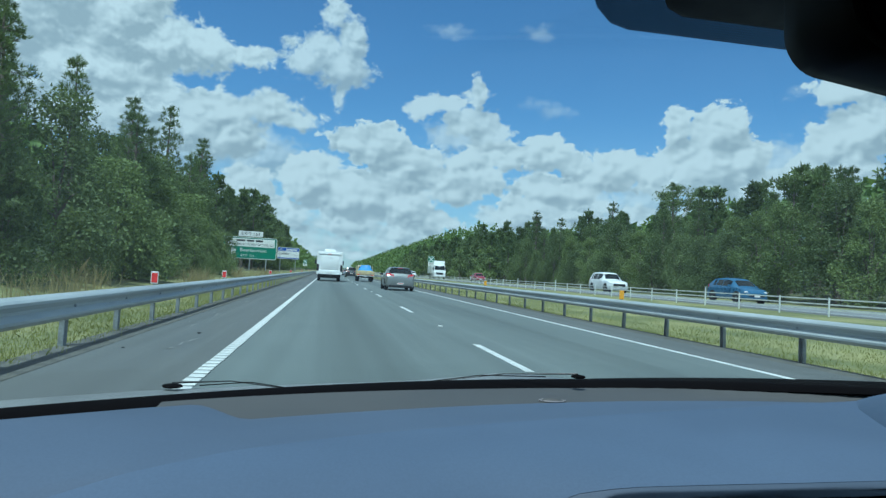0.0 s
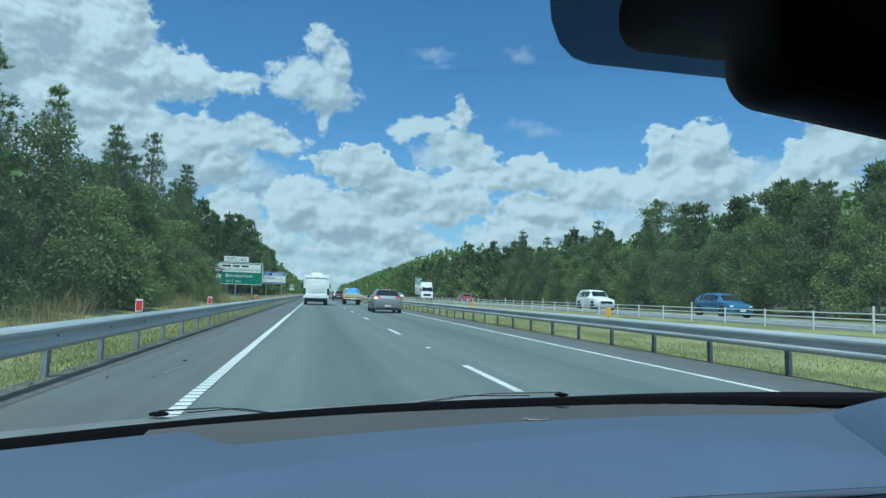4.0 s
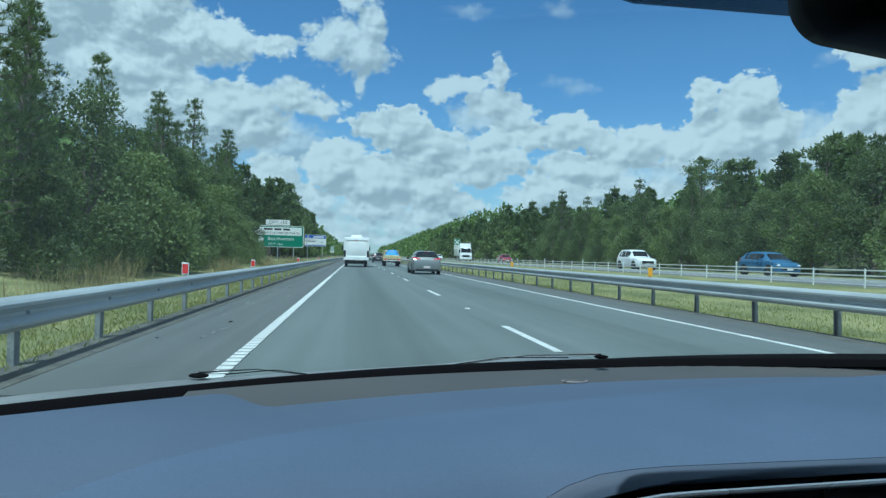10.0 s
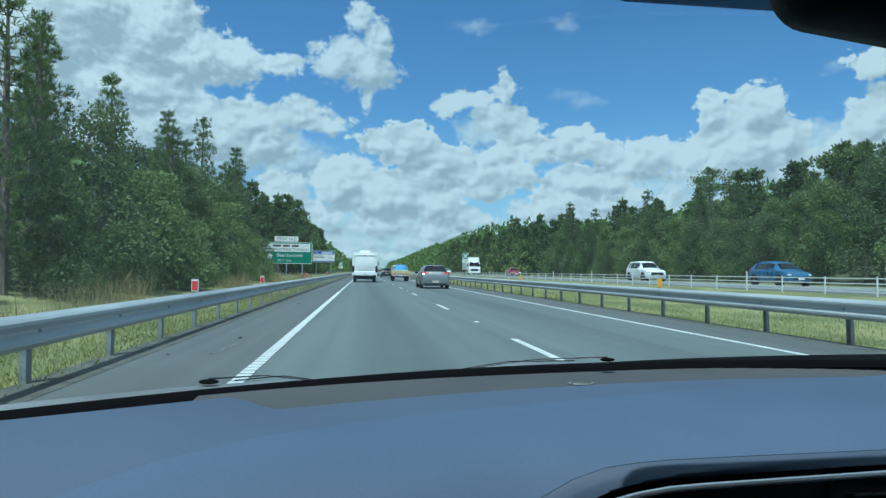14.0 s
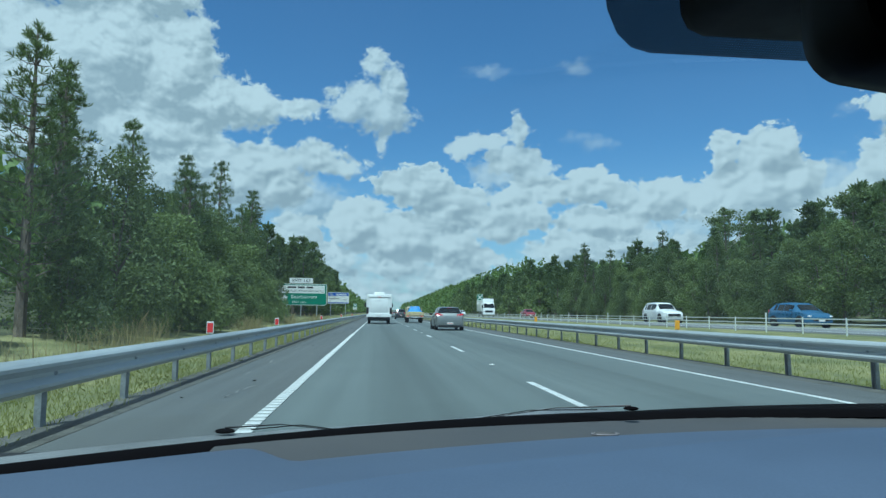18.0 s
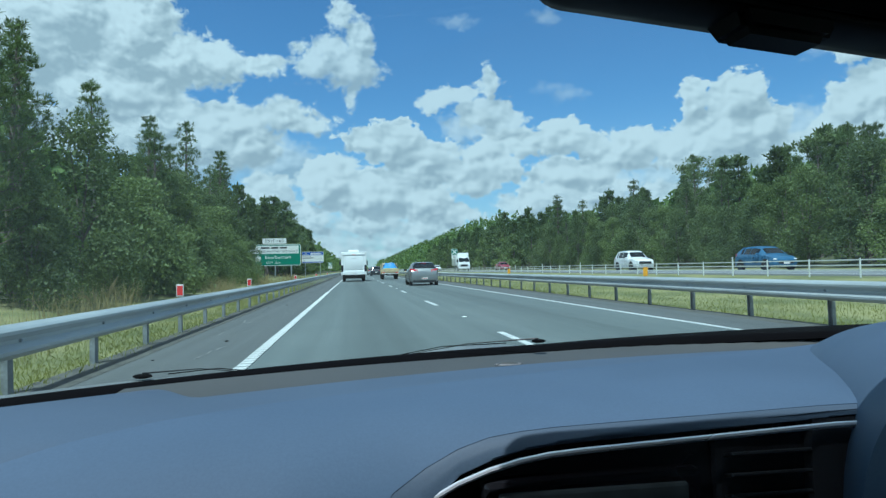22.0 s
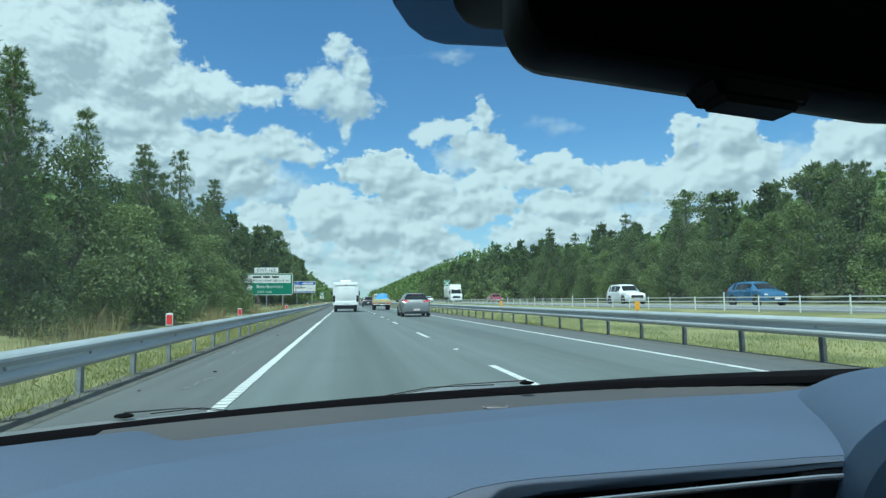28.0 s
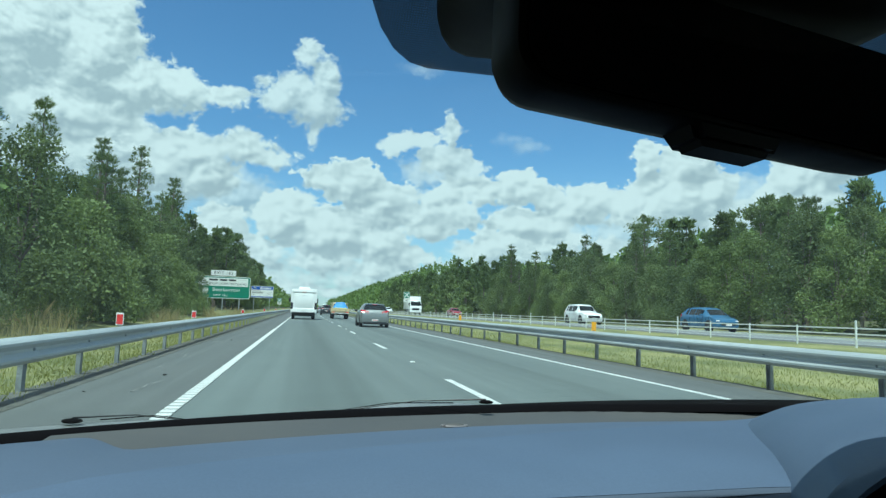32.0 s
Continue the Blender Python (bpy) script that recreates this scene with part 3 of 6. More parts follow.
slab("road", LEFT_LINE - 0.06, RIGHT_LINE + 0.05, -80, 3200, 0.0, MAT["asphalt"], "grey two-lane highway asphalt with darker wheel-worn lane centres", "road")
slab("shoulder_left", ROAD_L, LEFT_LINE - 0.064, -80, 3200, -0.003, MAT["shoulder"], "worn dark asphalt shoulder beside the guard rail", "shoulder")
slab("shoulder_right", RIGHT_LINE + 0.054, ROAD_R, -80, 3200, -0.003, MAT["shoulder"], "narrow dark asphalt shoulder beside the median rail", "shoulder")
slab("gravel_edge_left", -3.05, ROAD_L - 0.035, -80, 600, -0.012, MAT["gravel"], "strip of dark gravel under the guard rail", "gravel")
slab("gravel_edge_right", ROAD_R + 0.035, 7.62, -80, 600, -0.012, MAT["gravel"], "strip of dark gravel under the guard rail", "gravel")
slab("opposite_road", 18.2, 28.0, -80, 3200, 0.46, MAT["far_asphalt"], "pale grey asphalt of the opposite carriageway", "road")


def markings():
    rng = random.Random(4)
    # left edge line with its raised rumble ribs, one by one near the start
    edge = tagged(put("edge_line_left", extrude_along([(LEFT_LINE - 0.045, 0.001), (LEFT_LINE + 0.055, 0.001), (LEFT_LINE + 0.055, 0.005), (LEFT_LINE - 0.045, 0.005)], -20, 32.5, 30, MAT["worn_paint"], "edge_line")), "white ribbed rumble edge line", "road marking", kind="structure")
    rib = bmesh.new()
    box(rib, -0.064, 0.078, -0.072, 0.072, 0, 0.010, 0.003, 1)
    first = part("rib", rib, MAT["paint"], edge, at=pose(LEFT_LINE, 4.0, 0.004))
    for i in range(1, 130):
        put("rib", first.data, edge, at=pose(LEFT_LINE + rng.uniform(-0.004, 0.004), 4.0 + i * 0.22, 0.004))
    put("line_run", extrude_along([(LEFT_LINE - 0.05, 0.001), (LEFT_LINE + 0.06, 0.001), (LEFT_LINE + 0.06, 0.006), (LEFT_LINE - 0.05, 0.006)], 32.5, 1200, 30, MAT["paint"], "edge_line_run"), edge)
    tagged(put("edge_line_right", extrude_along([(RIGHT_LINE - 0.06, 0.001), (RIGHT_LINE + 0.06, 0.001), (RIGHT_LINE + 0.06, 0.006), (RIGHT_LINE - 0.06, 0.006)], -20, 1200, 30, MAT["paint"], "edge_line_right")), "continuous white edge line along the median", "road marking", kind="structure")
    lane = thing("lane_line", "broken white lane line of separate dashes", "road marking", kind="structure")
    bm = boxed(-0.055, 0.055, 0, 2.8, 0.001, 0.006)
    dash = part("dash_mark", bm, MAT["paint"], lane, at=pose(MID_LINE, -3.4, 0))
    for i in range(1, 42):
        put("dash_mark", dash.data, lane, at=pose(MID_LINE, -3.4 + i * 10.8, 0))
    stud = boxed(-0.05, 0.05, -0.05, 0.05, 0, 0.018, 0.012, 1)
    s0 = part("road_stud", stud, MAT["plate"], lane, "small white raised road stud", at=pose(MID_LINE, 13.6, 0))
    for i in range(1, 12):
        put("road_stud", s0.data, lane, at=pose(MID_LINE, 13.6 + i * 21.6, 0))
    far = thing("opposite_lines", "white lines on the opposite carriageway", "road marking", kind="structure")
    for x in (18.9, 27.2):
        put("line", extrude_along([(x, 0.462), (x + 0.12, 0.462), (x + 0.12, 0.467), (x, 0.467)], -40, 900, 60, MAT["paint"], "far_line"), far)
    d2 = part("dash_mark", boxed(-0.06, 0.06, 0, 3, 0.462, 0.467), MAT["paint"], far, at=pose(23.05, -6, 0))
    for i in range(1, 24):
        put("dash_mark", d2.data, far, at=pose(23.05, -6 + i * 12, 0))
    # pale scuffs and a tar seam on the shoulder
    scuff = thing("shoulder_scuffs", "pale worn scuff marks on the asphalt shoulder", "stain", kind="structure")
    for i in range(14):
        bm = bmesh.new()
        cx, cy = rng.uniform(-2.3, -1.4), 5 + i * 3.1 + rng.uniform(-1, 1)
        for k in range(rng.randint(3, 7)):
            x, y, w, l = cx + rng.uniform(-0.14, 0.14), cy + rng.uniform(-0.5, 0.5), rng.uniform(0.006, 0.022), rng.uniform(0.05, 0.32)
            bend = rng.uniform(-0.06, 0.06)
            bm.faces.new([bm.verts.new(p) for p in ((x, y - l, 0.001), (x + w, y - l * 0.3, 0.001), (x + w + bend, y + l, 0.001), (x + bend, y + l * 0.9, 0.001), (x - w, y + l * 0.2, 0.001))])
        part("scuff", bm, MAT["scuff"], scuff)
    stone = thing("road_debris", "small dark scraps of tyre rubber on the shoulder", "debris", kind="stuff")
    bm = bmesh.new()
    for i in range(10):
        x, y, r = rng.uniform(-2.5, -1.6), rng.uniform(7, 45), rng.uniform(0.010, 0.035)
        bmesh.ops.create_icosphere(bm, subdivisions=1, radius=r, matrix=Matrix.LocRotScale((x, y, r * 0.25), Euler((0, 0, rng.uniform(0, 3))), (1.0, rng.uniform(0.4, 1.6), 0.35)))
    part("scrap", bm, MAT["tyre"], stone)


markings()


# ---- guard rails ----
def w_beam(x, side, top, thick=0.006):
    """Section of a W-beam rail; side is +1 when its face looks to +x."""
    h = 0.312
    line = [(0.0, 0.0), (0.055, 0.03), (0.083, 0.055), (0.083, 0.085), (0.02, 0.14), (0.02, 0.172), (0.083, 0.227), (0.083, 0.257), (0.055, 0.282), (0.0, 0.312)]
    out = [(x + side * a, top - h + b) for a, b in line]
    back = [(x + side * (a - thick), top - h + b) for a, b in reversed(line)]
    return out + back if side > 0 else (out + back)[::-1]


def post_mesh(height, mat):
    """C-section steel post."""
    bm = bmesh.new()
    prof = [(-0.05, -0.03), (0.05, -0.03), (0.05, 0.03), (0.038, 0.03), (0.038, -0.022), (-0.038, -0.022), (-0.038, 0.03), (-0.05, 0.03)]
    loft(bm, [[(a, b, -0.35) for a, b in prof], [(a, b, height) for a, b in prof]], close=True, caps=True)
    me = bpy.data.meshes.new("post")
    bmesh.ops.recalc_face_normals(bm, faces=bm.faces[:])
    bm.to_mesh(me)
    bm.free()
    me.materials.append(mat)
    return me


def guard_rail(x, side, top, label, spacing, start, end):
    g = thing("guard_rail", label, "guard rail", "highway guard rails")
    # 4 m lengths near the start, one long run further on
    y = start
    while y < 60:
        put("rail", extrude_along(w_beam(x, side, top), y, y + 3.996, 4.2, MAT["steel"], "rail"), g)
        y += 4
    put("rail", extrude_along(w_beam(x, side, top), y, end, 12, MAT["steel"], "rail_run"), g)
    pm = post_mesh(top - 0.02, MAT["post_steel"])
    bolt = bpy.data.meshes.new("bolt")
    bm = bmesh.new()
    bmesh.ops.create_cone(bm, cap_ends=True, segments=8, radius1=0.02, radius2=0.014, depth=0.02)
    bmesh.ops.rotate(bm, verts=bm.verts[:], matrix=Matrix.Rotation(radians(90) * side, 3, "Y"))
    bm.to_mesh(bolt), bm.free()
    bolt.materials.append(MAT["post_steel"])
    rng = random.Random(int(x * 10))
    for i in range(int((min(end, 260) - start) / spacing)):
        yy = start + 0.4 + i * spacing
        p = put("post", pm, g, at=pose(x - side * 0.085, yy, 0, rng.uniform(-1, 1), rng.uniform(-0.8, 0.8), 90 + rng.uniform(-4, 4)))
        if yy < 40:
            put("bolt", bolt, g, at=pose(x + side * 0.03, yy, top - 0.156))
    return g


guard_rail(LEFT_RAIL, 1, 0.62, "galvanised W-beam guard rail on steel posts along the grass verge", 2.0, -6, 420)
guard_rail(RIGHT_RAIL, -1, 0.70, "galvanised W-beam guard rail on steel posts along the median", 2.15, -6, 420)


def white_fence():
    f = thing("median_fence", "white steel rail fence with white posts along the opposite road", "fence")
    z0 = 0.40
    for zz in (0.24, 0.42, 0.60):
        put("rail", extrude_along([(FENCE - 0.02, z0 + zz - 0.022), (FENCE + 0.02, z0 + zz - 0.022), (FENCE + 0.02, z0 + zz + 0.022), (FENCE - 0.02, z0 + zz + 0.022)], 4, 420, 20, MAT["white_rail"], "fence_rail"), f)
    bm = boxed(-0.023, 0.023, -0.023, 0.023, -0.3, 0.66, 0.005, 1)
    p = part("post", bm, MAT["white_rail"], f, at=pose(FENCE - 0.075, 5, z0))
    tall = part("post", boxed(-0.026, 0.026, -0.026, 0.026, -0.3, 0.84, 0.005, 1), MAT["white_rail"], f, at=pose(FENCE - 0.075, 7.5, z0))
    for i in range(2, 110):
        put("post", tall.data if i % 4 == 1 else p.data, f, at=pose(FENCE - 0.075, 5 + 2.5 * i, z0))


white_fence()


def delineator(x, y, base, top, face, group):
    """Plate reflector on a short bracket above the rail."""
    d = thing("rail_reflector", "small %s reflector plate on the guard rail" % ("red" if face == "red_reflector" else "yellow"), "reflector", group, at=pose(x, y, 0))
    part("bracket", boxed(-0.012, 0.012, -0.004, 0.010, base - 0.10, top - 0.03, 0.003, 1), MAT["post_steel"], d)
    part("plate", boxed(-0.062, 0.062, -0.012, -0.0045, base, top, 0.006, 1), MAT["plate"] if face == "red_reflector" else MAT["amber"], d)
    part("reflector", boxed(-0.050, 0.050, -0.016, -0.0125, base + 0.02, top - 0.03, 0.003, 1), MAT[face], d, "reflective face")
    return d


for y in (12.4, 20.4, 36.4, 56.4, 80.4, 110.4):
    delineator(LEFT_RAIL - 0.085, y, 0.63, 0.85, "red_reflector", "verge reflectors")
for y in (16.1, 31.1, 60.2, 95):
    delineator(RIGHT_RAIL + 0.085, y, 0.71, 0.94, "amber", "median reflectors")


# ---- vegetation ----
def cards(rng, centres, sizes, name, mat, flat=0.0):
    """A leaf clump is a bent, uneven five-sided spray; all clumps of a crown in one mesh."""
    n = len(centres)
    c, s = np.asarray(centres, float), np.asarray(sizes, float)[:, None, None]
    a = rng.normal(size=(n, 3))
    a[:, 2] += flat * np.abs(a[:, 2])
    a /= np.linalg.norm(a, axis=1)[:, None]
    h = rng.normal(size=(n, 3))
    u = np.cross(a, h)
    u /= np.linalg.norm(u, axis=1)[:, None]
    v = np.cross(a, u)
    ang = np.arange(5) * math.tau / 5 + rng.uniform(0, 1, (n, 5))
    rad = rng.uniform(0.35, 1.0, (n, 5))
    p = c[:, None, :] + s * rad[..., None] * (np.cos(ang)[..., None] * u[:, None, :] + np.sin(ang)[..., None] * v[:, None, :]) + s * 0.25 * rng.normal(size=(n, 5, 1)) * a[:, None, :]
    idx = np.arange(n)[:, None] * 5
    faces = np.concatenate([idx + np.array([[0, 1, 2]]), idx + np.array([[0, 2, 3]]), idx + np.array([[0, 3, 4]])])
    me = bpy.data.meshes.new(name)
    me.from_pydata(p.reshape(-1, 3).tolist(), [], faces.tolist())
    me.materials.append(mat)
    return me


def needles(rng, centres, dirs, length, width, per, name, mat):
    """Tufts of needles: thin triangles fanned round the twig's way."""
    c = np.repeat(np.asarray(centres, float), per, 0)
    d = np.repeat(np.asarray(dirs, float), per, 0) + rng.normal(size=(len(c), 3)) * 0.62
    d /= np.linalg.norm(d, axis=1)[:, None]
    side = np.cross(d, rng.normal(size=(len(c), 3)))
    side /= np.linalg.norm(side, axis=1)[:, None]
    l = length * rng.uniform(0.6, 1.2, (len(c), 1))
    p = np.stack([c - side * width, c + side * width, c + d * l + side * width * 0.5], 1)
    # one bent back blade widens the tuft
    q = np.stack([c, c + d * l * 0.6 + side * width * 3.0, c + d * l * 0.95], 1)
    allp = np.concatenate([p, q], 1).reshape(-1, 3)
    faces = np.arange(len(allp)).reshape(-1, 3)
    me = bpy.data.meshes.new(name)
    me.from_pydata(allp.tolist(), [], faces.tolist())
    me.materials.append(mat)
    return me


def pine(seed, height, spread, bare=0.12, near=True, dense=1.0, mat="pine"):
    """A plantation pine: straight trunk, whorls of upswept limbs, needle tufts."""
    rng = np.random.default_rng(seed)
    t = thing("pine_tree", "tall dark green pine with upswept needled limbs", "tree", "roadside pines")
    bm = bmesh.new()
    lean = rng.normal(size=2) * 0.15
    top = Vector((lean[0], lean[1], height))
    tube(bm, [(0, 0, -0.4), (lean[0] * 0.2, lean[1] * 0.2, height * 0.35), (lean[0] * 0.6, lean[1] * 0.6, height * 0.7), top], [height * 0.018, height * 0.014, height * 0.008, 0.02], 7)
    cen, dirs = [], []
    levels = int(height * (1.45 if near else 1.9) * dense)
    for k in range(levels):
        f = bare + (1 - bare) * (k + rng.uniform(0, 0.6)) / levels
        z = height * f
        reach = spread * (1 - f) ** 0.75 * rng.uniform(0.60, 1.25) + 0.15
        if f < bare + 0.15:
            reach *= 0.8
        num = 5 if near else 4
        a0 = rng.uniform(0, math.tau)
        for j in range(num):
            a = a0 + j * math.tau / num + rng.normal() * 0.25
            r = reach * rng.uniform(0.65, 1.15)
            rise = r * rng.uniform(0.10, 0.75)
            base = Vector((lean[0] * f, lean[1] * f, z))
            tip = base + Vector((math.cos(a) * r, math.sin(a) * r, rise))
            mid = base.lerp(tip, 0.5) + Vector((0, 0, -0.10 * r))
            if near and r > 0.5:
                tube(bm, [base, mid, tip], [0.035, 0.022, 0.008], 4, False)
            steps = max(2, int(r / 0.30)) if near else 3
            for s in range(steps):
                u = 0.34 + 0.66 * (s + 1) / steps
                p = base.lerp(mid, u * 2) if u < 0.5 else mid.lerp(tip, u * 2 - 1)
                w = 0.10 + 0.10 * r
                for _ in range(2):
                    cen.append(np.array(p) + rng.normal(size=3) * w * np.array((1, 1, 0.55)))
                    dirs.append((math.cos(a) * 0.6, math.sin(a) * 0.6, 0.9))
    for s in range(6):
        cen.append(np.array(top) - (0, 0, 0.22 * s)), dirs.append((0, 0, 1.0))
    part("trunk", bm, MAT["bark"], t)
    per = 15 if near else 6
    put("crown", needles(rng, cen, dirs, 0.36 if near else 0.62, 0.011 if near else 0.055, per, "pine_crown", MAT[mat]), t)
    return t


def broadleaf(seed, height, spread, mat="broadleaf", clumps=3400, size=0.155, pale=False, skirt=0.12, label=""):
    """A leafy tree or tall wattle: forked trunk, a crown of many lobes with gaps."""
    rng = np.random.default_rng(seed)
    t = thing("leafy_tree", label or "mid-green leafy native tree with a ragged rounded crown", "tree", "roadside leafy trees")
    bm = bmesh.new()
    fork = Vector((rng.normal() * 0.2, rng.normal() * 0.2, height * rng.uniform(0.22, 0.38)))
    tube(bm, [(0, 0, -0.4), fork * 0.5, fork], [height * 0.017, height * 0.014, height * 0.011], 7)
    lobes = []
    n = int(rng.integers(9, 13))
    for k in range(n):
        a = k * 2.4 + rng.uniform(-0.4, 0.4)
        f = (k + 0.5) / n
        z = height * (skirt + (0.93 - skirt) * f)
        r = spread * (0.95 - 0.75 * max(0, f - 0.45) / 0.55) * rng.uniform(0.35, 0.75)
        c = Vector((math.cos(a) * r, math.sin(a) * r, z))
        lobes.append((c, spread * rng.uniform(0.34, 0.56) * (1.1 - 0.45 * f)))
        if z > fork.z:
            tube(bm, [fork * 0.9, fork.lerp(c, 0.5) + Vector((0, 0, 0.2)), c], [height * 0.008, height * 0.005, 0.012], 5, False)
    lobes.append((Vector((0, 0, height * 0.9)), spread * 0.35))
    part("trunk", bm, MAT["pale_bark" if pale else "bark"], t)
    w = np.array([r ** 2 for _, r in lobes])
    pick = rng.choice(len(lobes), clumps, p=w / w.sum())
    d = rng.normal(size=(clumps, 3))
    d /= np.linalg.norm(d, axis=1)[:, None]
    rad = rng.uniform(0.45, 1.0, clumps) ** 0.5 * (1 + 0.22 * rng.normal(size=clumps))
    c = np.array([np.array(lobes[i][0]) for i in pick]) + d * (rad * np.array([lobes[i][1] for i in pick]))[:, None] * np.array((1, 1, 0.85))
    c[:, 2] = np.clip(c[:, 2], 0.05, height)
    put("crown", cards(rng, c, size * rng.uniform(0.6, 1.35, clumps), "leaf_crown", MAT[mat], 0.3), t)
    return t


def gum_tree(seed, height, at):
    """A tall gum: pale bare trunk, a few long limbs, flat sparse plates of leaves at the top."""
    rng = np.random.default_rng(seed)
    t = thing("gum_tree", "tall pale-trunked gum with a sparse flat-topped crown above the wood", "tree", "tall gums", at=at)
    bm = bmesh.new()
    sway = rng.normal(size=2) * 0.5
    fork = Vector((sway[0], sway[1], height * 0.62))
    tube(bm, [(0, 0, -0.4), fork * 0.5 + Vector((0.15, 0, 0)), fork], [height * 0.014, height * 0.011, height * 0.008], 7)
    cen = []
    for k in range(9):
        a, r = k * 2.4 + rng.uniform(-0.4, 0.4), height * rng.uniform(0.08, 0.24)
        tip = fork + Vector((math.cos(a) * r, math.sin(a) * r, height * rng.uniform(0.20, 0.38)))
        mid = fork.lerp(tip, 0.5) + Vector((math.cos(a) * 0.3, math.sin(a) * 0.3, -0.25))
        tube(bm, [fork, mid, tip], [height * 0.005, height * 0.0035, 0.012], 5, False)
        for _ in range(4):
            c0 = np.array(mid.lerp(tip, rng.uniform(0.55, 1.1))) + rng.normal(size=3) * (0.35, 0.35, 0.15)
            cen.append(c0 + rng.normal(size=(60, 3)) * (0.48, 0.48, 0.16))
    part("trunk", bm, MAT["pale_bark"], t)
    c = np.concatenate(cen)
    put("crown", cards(rng, c, 0.16 * rng.uniform(0.6, 1.3, len(c)), "gum_crown", MAT["broadleaf"], 0.4), t)
    return t


def plant_woods():
    rng = random.Random(12)
    pines = [pine(11, 12.0, 2.5), pine(12, 10.5, 2.1, 0.08), pine(13, 13.0, 2.3, 0.3), pine(14, 9.0, 1.9, 0.05)]
    leafy = [broadleaf(21, 9.0, 3.0, "broadleaf", 7600, 0.105), broadleaf(22, 7.0, 2.7, "broadleaf", 6800, 0.10), broadleaf(23, 10.5, 2.9, "broadleaf", 8000, 0.105, True),
             broadleaf(24, 5.0, 2.4, "lime", 6400, 0.088, label="light green bushy wattle beside the verge"), broadleaf(25, 8.0, 2.5, "lime", 6800, 0.10)]
    mid_p = [pine(31, 11.5, 3.1, 0.06, False, 0.8), pine(32, 10.0, 2.9, 0.04, False, 0.8), pine(33, 10.8, 2.6, 0.12, False, 0.7)]
    mid_l = [broadleaf(41, 9.0, 3.0, "broadleaf", 1000, 0.30), broadleaf(42, 8.0, 2.8, "lime", 900, 0.30)]
    used = {}

    def plant(proto, x, y, s):
        m = pose(x, y, ground_height(x, y), 0, 0, rng.uniform(0, 360)) @ Matrix.Diagonal((s * rng.uniform(0.9, 1.1), s * rng.uniform(0.9, 1.1), s, 1))
        if proto not in used:
            used[proto] = 1
            proto.matrix_basis = m
            return
        made = copy_thing(proto, m)
        made.matrix_basis = m

    # left: tall trees by the start, then wattles with single pines, then a lower close wood
    for x, y, k, s in ((-9.6, 19, 0, 0.72), (-11.2, 23.5, 2, 0.70), (-12.8, 28, 0, 0.82), (-13.8, 20, 1, 0.95), (-12.0, 33, 1, 0.92), (-10.6, 38, 3, 0.95), (-12.6, 43, 2, 0.78),
                       (-14.3, 60, 2, 1.04), (-14.0, 54, 1, 0.98), (-15.0, 77, 2, 1.05), (-15.4, 84, 0, 1.1), (-14.2, 69, 3, 1.2), (-13.6, 49, 3, 1.05), (-17.5, 92, 1, 1.25)):
        plant(pines[k], x, y, s)
    for x, y, k, s in ((-9.5, 25, 0, 0.74), (-9.3, 30, 3, 1.0), (-10.4, 35, 1, 0.8), (-10.0, 40, 3, 1.1), (-11.5, 44, 1, 1.0), (-12.2, 49, 0, 0.88), (-10.8, 53, 3, 1.15), (-12.6, 60, 1, 1.05),
                       (-14.0, 67, 3, 1.3), (-15.2, 74, 1, 1.2), (-10.5, 13.5, 1, 0.85), (-13.5, 40, 0, 0.85), (-15, 50, 2, 0.85), (-14, 47, 4, 0.95), (-15, 66, 4, 1.1), (-14, 74, 0, 1.0), (-16.0, 80, 0, 1.0)):
        plant(leafy[k], x, y, s)
    for i in range(17):
        plant(leafy[3] if i % 3 else leafy[1], -8.2 - 1.4 * rng.random(), 9.5 + i * 3.1 + rng.uniform(-0.8, 0.8), rng.uniform(0.42, 0.66) if i % 3 else 0.5)
    y = 84.0
    while y < 200:
        for row in range(3):
            x = -12.5 - row * 4.2 + rng.uniform(-1.2, 1.2)
            if y < 101:
                x -= 5.5
            proto = rng.choice(mid_l + mid_p if row < 2 else mid_p + mid_l)
            plant(proto, x, y + rng.uniform(-1.5, 1.5), rng.uniform(0.92, 1.22))
        y += 4.3
    for y in (124, 146):
        plant(leafy[3], -10.2 + rng.uniform(-0.8, 0.5), y, rng.uniform(0.8, 1.0))
    # right: beyond the opposite road
    for x, y, k, s in ((36, 112, 0, 1.05), (37, 62, 0, 0.80), (36.5, 68, 1, 0.84), (38, 46, 2, 0.80), (35.5, 41, 0, 0.78), (37, 35, 1, 0.80), (39, 88, 3, 1.05), (36, 78, 1, 0.92), (36, 30, 2, 0.75), (41, 53, 0, 0.85), (40, 72, 2, 0.95)):
        plant(pines[k], x, y, s)
    y = 20.0
    while y < 120:
        plant(rng.choice(leafy[:2] + leafy[3:]), 33.5 + rng.uniform(-0.8, 1.0), y, rng.uniform(0.72, 1.0))
        plant(rng.choice(pines[:2] + pines[3:] + leafy[2:3] + leafy[4:]), 38.0 + rng.uniform(-1.5, 1.5), y + 1.5, rng.uniform(0.78, 1.0))
        plant(rng.choice(mid_l + mid_p), 44.5 + rng.uniform(-1.5, 1.5), y + rng.uniform(-2, 2), rng.uniform(0.88, 1.12))
        y += 4.0
    while y < 300:
        for row in range(3):
            plant(rng.choice(mid_l + [mid_l[1]] + mid_p), 34 + row * 5 + rng.uniform(-1.5, 1.5), y + rng.uniform(-1.5, 1.5), rng.uniform(0.85, 1.15) + 0.06 * row)
        y += 5.0


